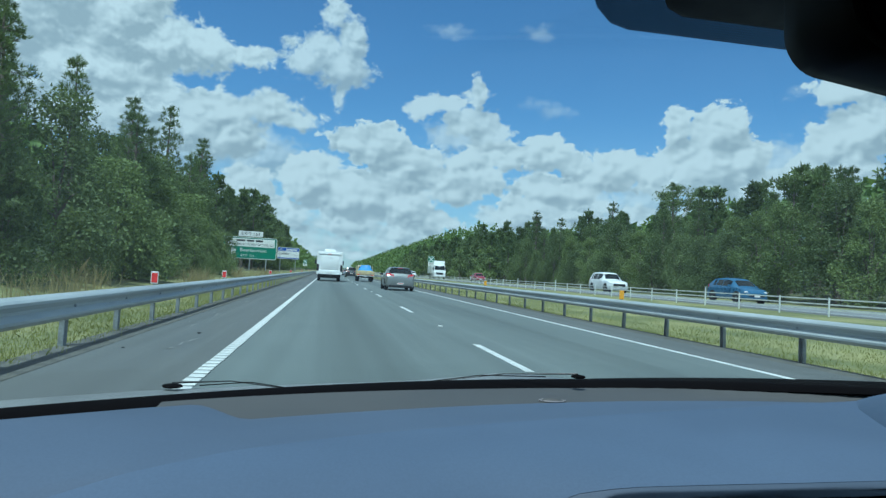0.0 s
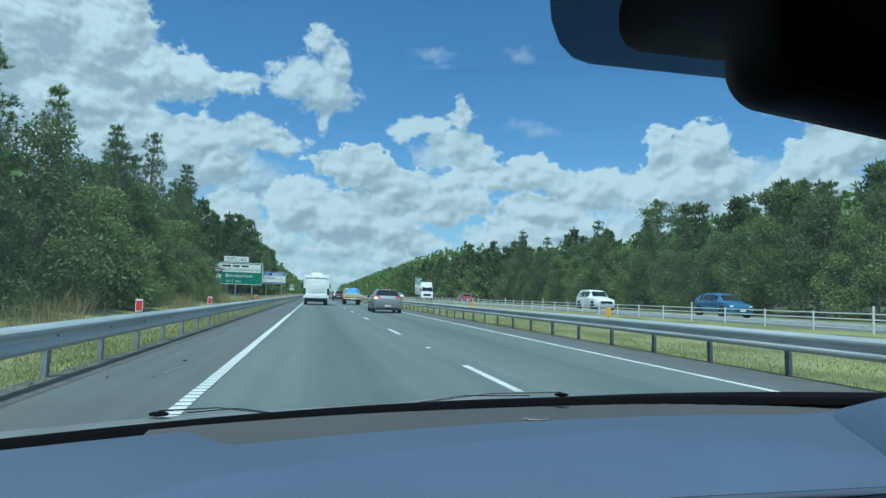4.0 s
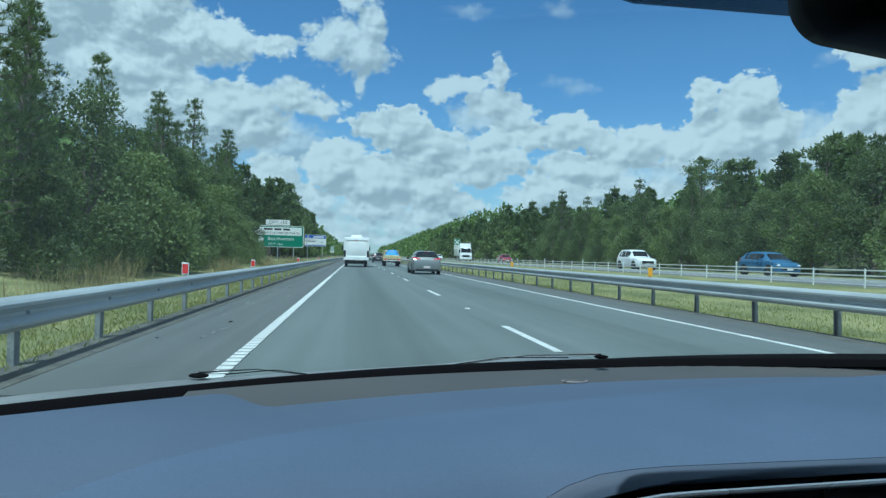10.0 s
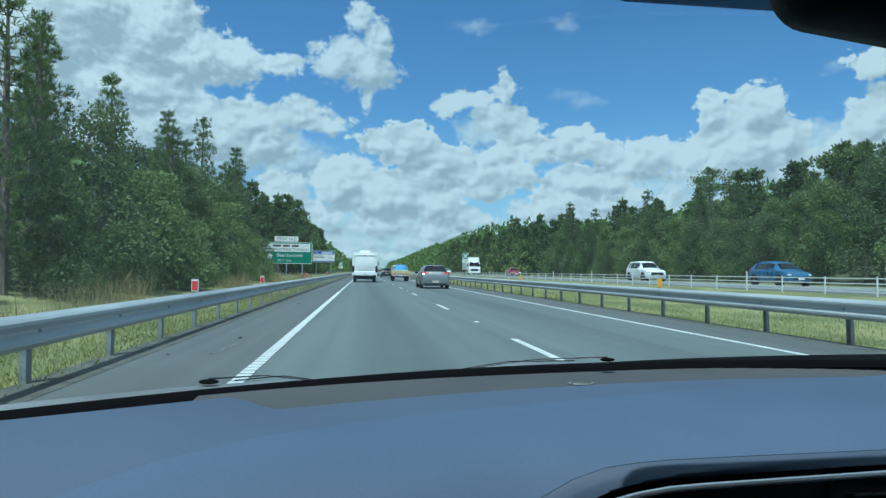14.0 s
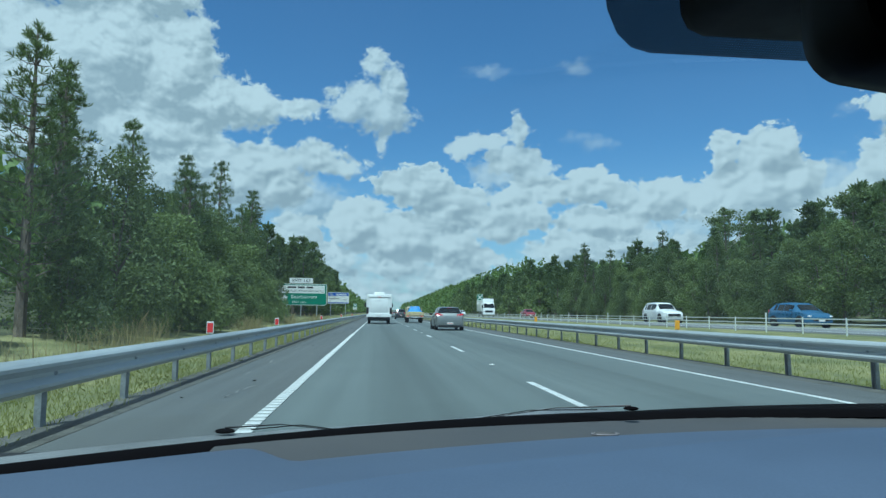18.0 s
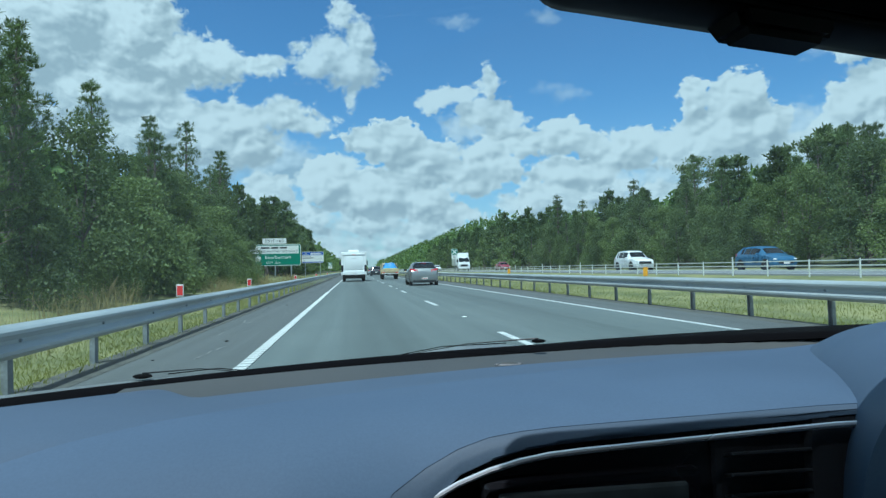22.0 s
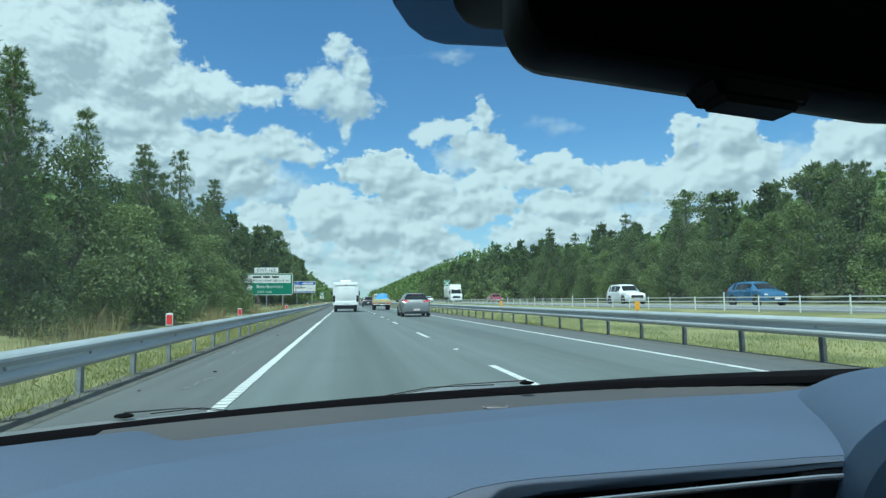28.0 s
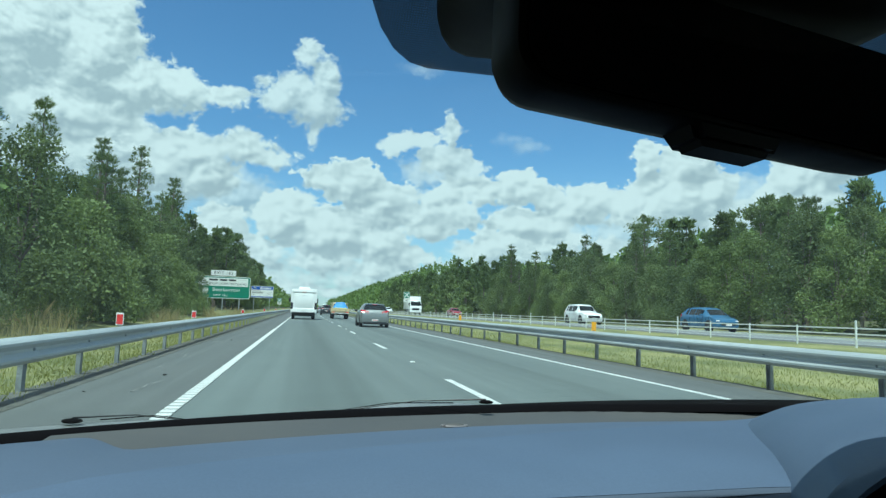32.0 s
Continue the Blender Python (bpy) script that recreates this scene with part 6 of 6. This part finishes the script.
def tray_ute(at):
    c = thing("tray_ute", "cream flat-tray utility with a blue tarpaulin over its load", "utility truck", at=at)
    cream = paint("cream_paint", (0.58, 0.47, 0.27), 0.0)
    tarp = material("blue_tarp", (0.03, 0.22, 0.55), 0.55, vary=0.2, scale=3, fine=0.1, bump=0.7, bump_scale=9)
    # tray with dropped sides and tailgate
    part("tray_floor", boxed(-0.95, 0.95, 0.05, 2.45, 0.78, 0.86, 0.01, 1), MAT["sign_back"], c)
    part("tailgate", boxed(-0.96, 0.96, 0.0, 0.045, 0.80, 1.12, 0.012, 1), cream, c, "cream steel tailgate")
    for sx in (-1, 1):
        xa, xb = sorted((sx * 0.925, sx * 0.965))
        part("tray_side", boxed(xa, xb, 0.05, 2.45, 0.80, 1.12, 0.01, 1), cream, c)
        part("hinge", boxed(sx * 0.55 - 0.03, sx * 0.55 + 0.03, -0.02, 0.0, 0.80, 0.98, 0.005, 1), MAT["post_steel"], c)
        lamp = part("tail_lamp", boxed(-0.16, 0.16, -0.03, 0.02, -0.06, 0.06, 0.01, 1), MAT["tail_red"], c, "red tail lamp", at=pose(sx * 0.74, 0.0, 0.70))
        part("indicator", boxed(-0.05, 0.05, -0.034, -0.03, -0.045, 0.045), MAT["amber"], lamp, at=pose(sx * 0.09, 0, 0))
        for yy in (1.0, 4.05):
            wheel(c, sx * 0.74, yy, 0.36, 0.24, sx, "alloy", 6)
        part("mud_flap", boxed(-0.16, 0.16, -0.008, 0.008, 0.20, 0.66, 0.004, 1), MAT["tyre"], c, at=pose(sx * 0.74, 0.52, 0))
        post = bmesh.new()
        tube(post, [(sx * 0.88, 2.38, 0.86), (sx * 0.88, 2.38, 1.62), (sx * 0.80, 2.38, 1.72)], [0.03, 0.03, 0.03], 6)
        part("rack_post", post, cream, c)
        xm = sx * 1.02
        part("door_mirror", boxed(-0.09, 0.09, -0.04, 0.04, -0.09, 0.09, 0.03, 2), MAT["black_trim"], c, smooth=True, at=pose(xm, 3.55, 1.28))
    part("rear_bar", boxed(-0.90, 0.90, -0.04, 0.05, 0.58, 0.66, 0.015, 1), MAT["white_rail"], c, "pale rear bar")
    part("number_plate", boxed(-0.19, 0.19, -0.05, -0.042, 0.55, 0.66, 0.003, 1), MAT["plate"], c)
    part("chassis", boxed(-0.45, 0.45, 0.1, 4.6, 0.42, 0.60, 0.02, 1), MAT["black_trim"], c)
    # lumpy load under the tarpaulin
    bm = bmesh.new()
    bmesh.ops.create_grid(bm, x_segments=18, y_segments=18, size=1.0)
    for v in bm.verts:
        x, y = v.co.x, v.co.y
        e = max(abs(x), abs(y))
        h = 0.74 * (1 - max(0, e - 0.55) / 0.45 * 0.9) + 0.09 * noise.noise((x * 2.2, y * 2.2, 3)) * (1 if e < 0.9 else 0.2)
        v.co = Vector((0.05 + x * 0.80, 1.35 + y * 0.95, 1.0 + h))
    part("tarpaulin", solid(bm, 0.01), tarp, c, "blue tarpaulin over a lumpy load", True)
    part("load", boxed(-0.70, 0.75, 0.35, 2.2, 0.86, 1.18, 0.03, 2), material("yellow_load", (0.50, 0.52, 0.14), 0.7, vary=0.3, scale=5), c, "yellow-green bundled load", True)
    # cab with rear window
    cab = loft(bmesh.new(), [[(-0.84, y, 0.55), (-0.86, y, 1.12), (-0.70, y, zt), (0, y, zt + 0.04), (0.70, y, zt), (0.86, y, 1.12), (0.84, y, 0.55)] for y, zt in ((2.50, 1.62), (2.75, 1.72), (3.35, 1.74), (3.60, 1.62), (4.0, 1.18), (4.75, 1.05), (4.9, 0.9))], caps=True)
    part("cab", cab, cream, c, "cream painted cab", True)
    part("rear_window", boxed(-0.58, 0.58, 2.485, 2.497, 1.20, 1.56, 0.004, 1), MAT["car_glass"], c)
    return c


def traffic():
    grey = paint("grey_paint", (0.25, 0.265, 0.265), 0.45)
    white = paint("white_paint", (0.74, 0.75, 0.75), 0.0)
    blue = paint("blue_paint", (0.045, 0.15, 0.28), 0.35)
    red = paint("red_paint", (0.30, 0.03, 0.04), 0.3)
    silver = paint("silver_paint", (0.48, 0.51, 0.53), 0.6)
    dark = paint("dark_paint", (0.035, 0.04, 0.045), 0.3)
    motorhome(pose(0.16, 61.0, 0, 0, 0, 0.3))
    tray_ute(pose(3.95, 70, 0))
    car("hatchback", "silver-grey five-door hatchback with red wrap-round tail lamps", "hatch", 4.30, 1.78, 1.47, grey, pose(4.45, 42.6, 0, 0, 0, 0))
    car("station_wagon", "dark grey station wagon in the overtaking lane", "wagon", 4.6, 1.84, 1.66, dark, pose(3.9, 112, 0), group="traffic ahead", detail=0)
    car("sedan", "silver sedan in the overtaking lane", "sedan", 4.6, 1.8, 1.45, silver, pose(4.2, 150, 0), group="traffic ahead", detail=0)
    car("station_wagon", "white station wagon far ahead in the slow lane", "wagon", 4.7, 1.84, 1.7, white, pose(0.4, 175, 0), group="traffic ahead", detail=0)
    car("off_roader", "white off-road wagon with a dark grille on the opposite road", "wagon", 4.7, 1.88, 1.78, white, pose(24.9, 56, 0.46, 0, 0, 180), group="oncoming traffic")
    car("hatchback", "bright blue hatchback on the opposite road", "hatch", 4.0, 1.72, 1.50, blue, pose(25.2, 37.5, 0.46, 0, 0, 180), group="oncoming traffic")
    car("sedan", "dark red sedan on the opposite road", "sedan", 4.5, 1.8, 1.45, red, pose(24.9, 108, 0.46, 0, 0, 180), group="oncoming traffic", detail=0)
    car("sedan", "white sedan on the opposite road", "sedan", 4.6, 1.8, 1.45, white, pose(21.0, 165, 0.46, 0, 0, 180), group="oncoming traffic", detail=0)
    car("station_wagon", "silver station wagon far off on the opposite road", "wagon", 4.6, 1.85, 1.7, silver, pose(24.9, 215, 0.46, 0, 0, 180), group="oncoming traffic", detail=0)


def box_truck(at):
    """A rigid truck with a tall plain body, seen from its front corner."""
    c = thing("box_truck", "white box truck with a dark cab front on the opposite road", "truck", "oncoming traffic", at=at)
    part("box_body", boxed(-1.22, 1.22, -4.6, 1.2, 1.05, 3.55, 0.05, 2), MAT["white_gel"], c, "plain white box body", True)
    for z in (1.05, 3.49):
        part("body_rail", boxed(-1.235, 1.235, -4.61, 1.21, z, z + 0.07, 0.01, 1), MAT["sign_back"], c)
    cab = loft(bmesh.new(), [[(-1.1, y, 0.55), (-1.13, y, 1.5), (-1.02, y, zt), (0, y, zt + 0.05), (1.02, y, zt), (1.13, y, 1.5), (1.1, y, 0.55)] for y, zt in ((1.35, 2.60), (1.8, 2.70), (2.6, 2.66), (3.05, 1.75), (3.15, 1.30))], caps=True)
    part("cab", cab, MAT["white_gel"], c, "white truck cab", True)
    glass = loft(bmesh.new(), [[(x * w, y, z) for x in (-1, -0.5, 0, 0.5, 1)] for y, z, w in ((2.66, 2.56, 0.90), (2.90, 2.15, 0.96), (3.08, 1.72, 1.0))])
    part("windscreen", solid(glass, 0.02), MAT["car_glass"], c, smooth=True)
    part("grille", boxed(-0.70, 0.70, 3.12, 3.19, 0.85, 1.25, 0.03, 2), MAT["black_trim"], c, smooth=True)
    part("bumper", boxed(-1.12, 1.12, 3.0, 3.24, 0.42, 0.75, 0.05, 2), MAT["white_gel"], c, smooth=True)
    part("chassis", boxed(-0.5, 0.5, -4.5, 2.9, 0.60, 1.04, 0.03, 1), MAT["black_trim"], c)
    for sx in (-1, 1):
        xa, xb = sorted((sx * 1.075, sx * 1.14))
        part("side_window", boxed(xa, xb, 1.75, 2.55, 1.62, 2.30, 0.02, 1), MAT["car_glass"], c)
        part("head_lamp", boxed(-0.16, 0.16, -0.03, 0.03, -0.09, 0.09, 0.03, 2), MAT["lamp_clear"], c, smooth=True, at=pose(sx * 0.90, 3.16, 0.98))
        part("door_mirror", boxed(-0.08, 0.08, -0.06, 0.06, -0.22, 0.22, 0.03, 2), MAT["black_trim"], c, smooth=True, at=pose(sx * 1.28, 2.75, 2.0))
        for yy in (-2.9, 2.2):
            wheel(c, sx * 0.98, yy, 0.46, 0.28, sx, "alloy", 8)
    return c


box_truck(pose(21.2, 128, 0.46, 0, 0, 180))
traffic()


# ---- road signs ----
def lettering(text, size, x, z, y, mat, parent, align="LEFT", wide=1.0):
    """Raised letters in the built-in font, upright, facing back along the road."""
    cu = bpy.data.curves.new("text", "FONT")
    cu.body, cu.size, cu.extrude, cu.align_x, cu.space_character = text, size, 0.002, align, 1.05
    tmp = bpy.data.objects.new("text", cu)
    scene.collection.objects.link(tmp)
    bpy.context.view_layer.update()
    me = bpy.data.meshes.new_from_object(tmp.evaluated_get(bpy.context.evaluated_depsgraph_get()))
    bpy.data.objects.remove(tmp)
    me.materials.clear()
    me.materials.append(mat)
    return put("lettering", me, parent, at=pose(x, y, z, 90, 0, 0) @ Matrix.Diagonal((wide, 1, 1, 1)))


def board(w, h, r, y0, y1, z):
    """Flat board with rounded corners, its foot at z."""
    bm = bmesh.new()
    ring = []
    for sx, cz, a0 in ((1, z + r, -90), (1, z + h - r, 0), (-1, z + h - r, 90), (-1, z + r, 180)):
        for k in range(6):
            a = radians(a0 + 18 * k)
            ring.append((sx * (w / 2 - r) + r * math.cos(a), cz + r * math.sin(a)))
    return loft(bm, [[(x, y0, q) for x, q in ring], [(x, y1, q) for x, q in ring]], close=True, caps=True)


def round_post(parent, x, y, top, r=0.045, base=-0.6):
    bm = bmesh.new()
    tube(bm, [(x, y, base), (x, y, top)], [r, r], 10)
    part("post", bm, MAT["sign_back"], parent, "galvanised steel post", True)


def project_sign(at):
    s = thing("project_sign", "blue and white project information board on two steel posts", "road sign", at=at)
    w, h, z = 3.70, 1.98, 2.42
    part("backing", board(w, h, 0.13, 0.0, 0.03, z), MAT["sign_white"], s, "white board with rounded corners")
    part("header", boxed(-w / 2 + 0.06, w / 2 - 0.06, -0.006, -0.002, z + h - 0.62, z + h - 0.06), MAT["sign_blue"], s, "blue header band")
    part("footer", boxed(-w / 2 + 0.06, w / 2 - 0.06, -0.006, -0.002, z + 0.06, z + 0.22), MAT["sign_blue"], s, "blue footer band")
    part("caption_plate", boxed(-0.40, 1.48, -0.010, -0.0062, z + h - 0.52, z + h - 0.22), MAT["sign_white"], s)
    lettering("BUILDING OUR FUTURE", 0.235, -0.36, z + h - 0.455, -0.0125, MAT["sign_blue"], s, wide=0.70)
    lettering("Bruce Highway", 0.23, -1.68, z + h - 0.87, -0.005, MAT["sign_black"], s)
    for k, (ln, zz) in enumerate(((1.85, 1.08), (1.75, 0.94))):
        part("text_bar", boxed(-1.68, -1.68 + ln, -0.005, -0.001, z + zz - 0.19, z + zz - 0.12), MAT["sign_black"], s)
    for x0, x1, zz, hh in ((0.62, 1.1, 1.20, 0.012), (0.75, 1.65, 0.96, 0.010), (0.80, 1.55, 0.72, 0.03), (0.70, 1.70, 0.62, 0.010), (0.70, 1.70, 0.34, 0.014), (-1.70, -1.30, 0.30, 0.010)):
        part("text_bar", boxed(x0, x1, -0.005, -0.001, z + zz, z + zz + hh), MAT["sign_black"], s)
    # plain crest
    bm = bmesh.new()
    bm.faces.new([bm.verts.new((-1.25 + 0.19 * math.cos(a) * (1 + 0.15 * math.cos(3 * a)), -0.009, z + h - 0.28 + 0.13 * math.sin(a))) for a in np.linspace(0, math.tau, 19)[:-1]])
    part("crest", solid(bm, 0.002), MAT["sign_back"], s, "plain grey crest shape")
    part("text_bar", boxed(-1.70, -0.80, -0.010, -0.0062, z + h - 0.50, z + h - 0.46), MAT["sign_white"], s)
    bm = bmesh.new()
    bm.faces.new([bm.verts.new((-1.45 + 0.11 * math.cos(a), -0.004, z + 0.46 + 0.10 * math.sin(a))) for a in np.linspace(0, math.tau, 13)[:-1]])
    part("crest", solid(bm, 0.002), MAT["sign_back"], s, "faint grey crest shape")
    for x in (-1.32, 1.28):
        round_post(s, x, 0.085, z + h - 0.15, 0.055)


def exit_sign(at):
    s = thing("exit_sign", "green motorway exit sign on three steel posts", "road sign", at=at)
    w, h, z = 7.2, 3.0, 1.85
    part("backing", board(w, h, 0.25, 0.0, 0.04, z), MAT["sign_white"], s, "white edged board")
    part("green_face", board(w - 0.14, h - 0.14, 0.2, -0.006, -0.002, z + 0.07), MAT["sign_green"], s, "green reflective face")
    part("road_name_plate", boxed(-3.3, 3.3, -0.012, -0.0065, z + 1.68, z + 2.80), MAT["sign_white"], s, "white road name panel")
    for k in range(3):
        x0 = (-1.85, -0.45, 0.75)[k]
        part("text_bar", boxed(x0, x0 + (1.15, 0.95, 0.95)[k], -0.017, -0.0125, z + 2.38, z + 2.64), MAT["sign_black"], s)
    lettering("BEERBURRUM-DONNYBROOK RD", 0.46, 0, z + 1.84, -0.0165, MAT["sign_black"], s, "CENTER", 0.86)
    lettering("Beerburrum", 0.66, -1.35, z + 0.98, -0.010, MAT["sign_white"], s, wide=1.05)
    lettering("EXIT 1km", 0.42, -1.20, z + 0.30, -0.010, MAT["sign_white"], s, wide=1.1)
    bm = bmesh.new()
    bm.faces.new([bm.verts.new((-2.30 + 0.46 * x, -0.010, z + 1.02 + 0.46 * q)) for x, q in ((-0.62, -0.95), (0.62, -0.95), (1.0, 0.35), (0.0, 1.0), (-1.0, 0.35))])
    part("route_shield", solid(bm, 0.003), MAT["sign_white"], s, "plain white route shield")
    part("exit_plate", board(3.35, 0.82, 0.08, 0.0, 0.04, z + h + 0.06), MAT["sign_black"], s, "black edged exit plate")
    part("exit_face", board(3.27, 0.74, 0.07, -0.006, -0.002, z + h + 0.10), MAT["sign_white"], s, "white exit plate")
    lettering("EXIT 163", 0.60, 0, z + h + 0.27, -0.010, MAT["sign_black"], s, "CENTER", 1.05)
    for x in (-1.9, 0.05, 2.25):
        round_post(s, x, 0.12, z + h - 0.2, 0.08)
    round_post(s, -1.2, 0.12, z + h + 0.75, 0.05, z + h - 0.5), round_post(s, 1.2, 0.12, z + h + 0.75, 0.05, z + h - 0.5)


def cross_sign(at, z):
    s = thing("cross_sign", "green sign with a white cross above a white distance plate", "road sign", "advance cross signs", at=at)
    w = 0.86
    part("backing", board(w, w, 0.05, 0.0, 0.012, z), MAT["sign_white"], s)
    part("green_face", board(w - 0.05, w - 0.05, 0.04, -0.005, -0.001, z + 0.025), MAT["sign_green"], s, "green face")
    for a in (45, -45):
        bm = boxed(-0.065, 0.065, -0.009, -0.0055 - (0.0012 if a > 0 else 0), -0.44, 0.44)
        part("cross_bar", bm, MAT["sign_white"], s, "white diagonal bar", at=pose(0, 0, z + w / 2, 0, a, 0))
    part("distance_plate", board(w, 0.50, 0.03, 0.0, 0.012, z - 0.52), MAT["sign_white"], s, "white distance plate")
    lettering("AHEAD", 0.21, 0, z - 0.23, -0.004, MAT["sign_black"], s, "CENTER", 0.95)
    lettering("300m", 0.21, 0, z - 0.45, -0.004, MAT["sign_black"], s, "CENTER", 0.95)
    round_post(s, 0, 0.05, z + w - 0.1, 0.035)


project_sign(pose(-6.9, 118, 0.1, 0, 0, 2))
exit_sign(pose(-10.8, 95, 0.1, 0, 0, 2))
cross_sign(pose(-5.0, 150, 0.0, 0, 0, 2), 2.1)
cross_sign(pose(14.3, 92, 0.3, 0, 0, -2), 2.6)


# ---- outside of the camera's own car ----
def own_car_shell():
    c = thing("silver_car_body", "silver painted outer body of the car that carries the camera", "car")
    silver = MAT["bonnet"]
    for sx in (-1, 1):
        # side skin with a waist crease, from the tail to the nose, and a dark sill
        rows = []
        for y, top, inn in ((-2.70, 0.92, 0.10), (-2.45, 0.93, 0.03), (-1.6, 0.90, 0.0), (-0.4, 0.87, 0.0), (0.62, 0.84, 0.0), (1.05, 0.80, 0.01), (1.6, 0.72, 0.05), (1.92, 0.62, 0.16)):
            rows.append([(CX + sx * (0.94 - inn - d), y, z) for d, z in ((0.05, 0.22), (0.015, 0.32), (0.0, 0.50), (0.02, 0.62), (0.012, 0.70), (0.03, top - 0.03), (0.07, top))])
        part("side_panel", solid(loft(bmesh.new(), rows), 0.02), silver, c, "silver painted side", True)
        xa, xb = sorted((CX + sx * 0.88, CX + sx * 0.945))
        part("sill", boxed(xa, xb, -1.0, 0.92, 0.19, 0.27, 0.02, 2), MAT["black_trim"], c, smooth=True)
        for yy in (-1.35, 1.28):
            bm = bmesh.new()
            bmesh.ops.create_cone(bm, cap_ends=True, segments=28, radius1=0.365, radius2=0.365, depth=0.05, matrix=pose(CX + sx * 0.925, yy, 0.34, 0, 90, 0))
            part("wheel_arch", bm, MAT["black_trim"], c)
            wheel(c, CX + sx * 0.845, yy, 0.31, 0.20, sx)
        # side glass leaning in to the roof
        for y0, y1 in ((-1.75, -0.72), (-0.66, 0.10)):
            bm = loft(bmesh.new(), [[(CX + sx * (0.885 - 0.115 * u), y, 0.90 + 0.41 * u) for y in np.linspace(y0, y1 - 0.12 * u, 5)] for u in (0.0, 0.5, 1.0)])
            part("side_window", bm, MAT["side_glass"], c, "clear side window", True).visible_shadow = False
        bm = loft(bmesh.new(), [[(CX + sx * (0.89 - 0.115 * u), y, 0.90 + 0.42 * u) for y in (-0.72, -0.66)] for u in (0.0, 0.5, 1.0)])
        part("door_post", solid(bm, 0.03), MAT["black_trim"], c)
        bm = loft(bmesh.new(), [[(CX + sx * (0.90 - 0.12 * u), y + 0.0 * u, 0.90 + 0.42 * u) for y in (-2.45 + 0.55 * u, -1.76)] for u in (0.0, 0.5, 1.0)])
        part("rear_quarter", solid(bm, 0.03), silver, c)
        part("tail_lamp", boxed(-0.16, 0.16, -0.04, 0.04, -0.09, 0.09, 0.03, 2), MAT["tail_red"], c, smooth=True, at=pose(CX + sx * 0.70, -2.76, 0.82))
        part("head_lamp", boxed(-0.20, 0.20, -0.06, 0.06, -0.06, 0.06, 0.04, 2), MAT["lamp_clear"], c, smooth=True, at=pose(CX + sx * 0.62, 1.99, 0.58, 0, 0, -12 * sx))
        for yy in (-1.05, -0.05):
            part("door_handle", boxed(-0.012, 0.012, -0.09, 0.09, -0.014, 0.014, 0.008, 1), silver, c, at=pose(CX + sx * 0.935, yy, 0.77))
    rows = []
    for y, z in ((0.235, 1.400), (0.10, 1.432), (-0.1, 1.464), (-0.6, 1.506), (-1.2, 1.486), (-1.8, 1.352)):
        rows.append([(CX + 0.90 * k, y, z - 0.10 * abs(k) ** 3) for k in np.linspace(-1, 1, 13)])
    part("roof_skin", solid(loft(bmesh.new(), rows), 0.004), silver, c, "silver painted roof", True)
    bm = loft(bmesh.new(), [[(CX + k * (0.80 + 0.06 * u), -1.83 - 0.70 * u, 1.32 - 0.36 * u + 0.02 * (1 - k * k)) for k in np.linspace(-1, 1, 9)] for u in (0.0, 0.33, 0.67, 1.0)])
    part("rear_window", solid(bm, 0.006), MAT["car_glass"], c, "dark sloping rear window", True)
    part("boot_lid", boxed(CX - 0.86, CX + 0.86, -2.78, -2.46, 0.88, 0.965, 0.04, 3), silver, c, smooth=True)
    part("tail", boxed(CX - 0.90, CX + 0.90, -2.80, -2.56, 0.26, 0.92, 0.08, 3), silver, c, "silver tail and bumper", True)
    part("number_plate", boxed(CX - 0.19, CX + 0.19, -2.815, -2.80, 0.60, 0.71, 0.003, 1), MAT["plate"], c)
    part("nose", boxed(CX - 0.84, CX + 0.84, 1.72, 2.06, 0.26, 0.60, 0.09, 3), silver, c, "silver front bumper", True)
    part("grille", boxed(CX - 0.48, CX + 0.48, 2.03, 2.075, 0.36, 0.50, 0.02, 2), MAT["black_trim"], c, smooth=True)
    part("underbody", boxed(CX - 0.70, CX + 0.70, -2.5, 1.9, 0.17, 0.215, 0.01, 1), MAT["black_trim"], c)


own_car_shell()
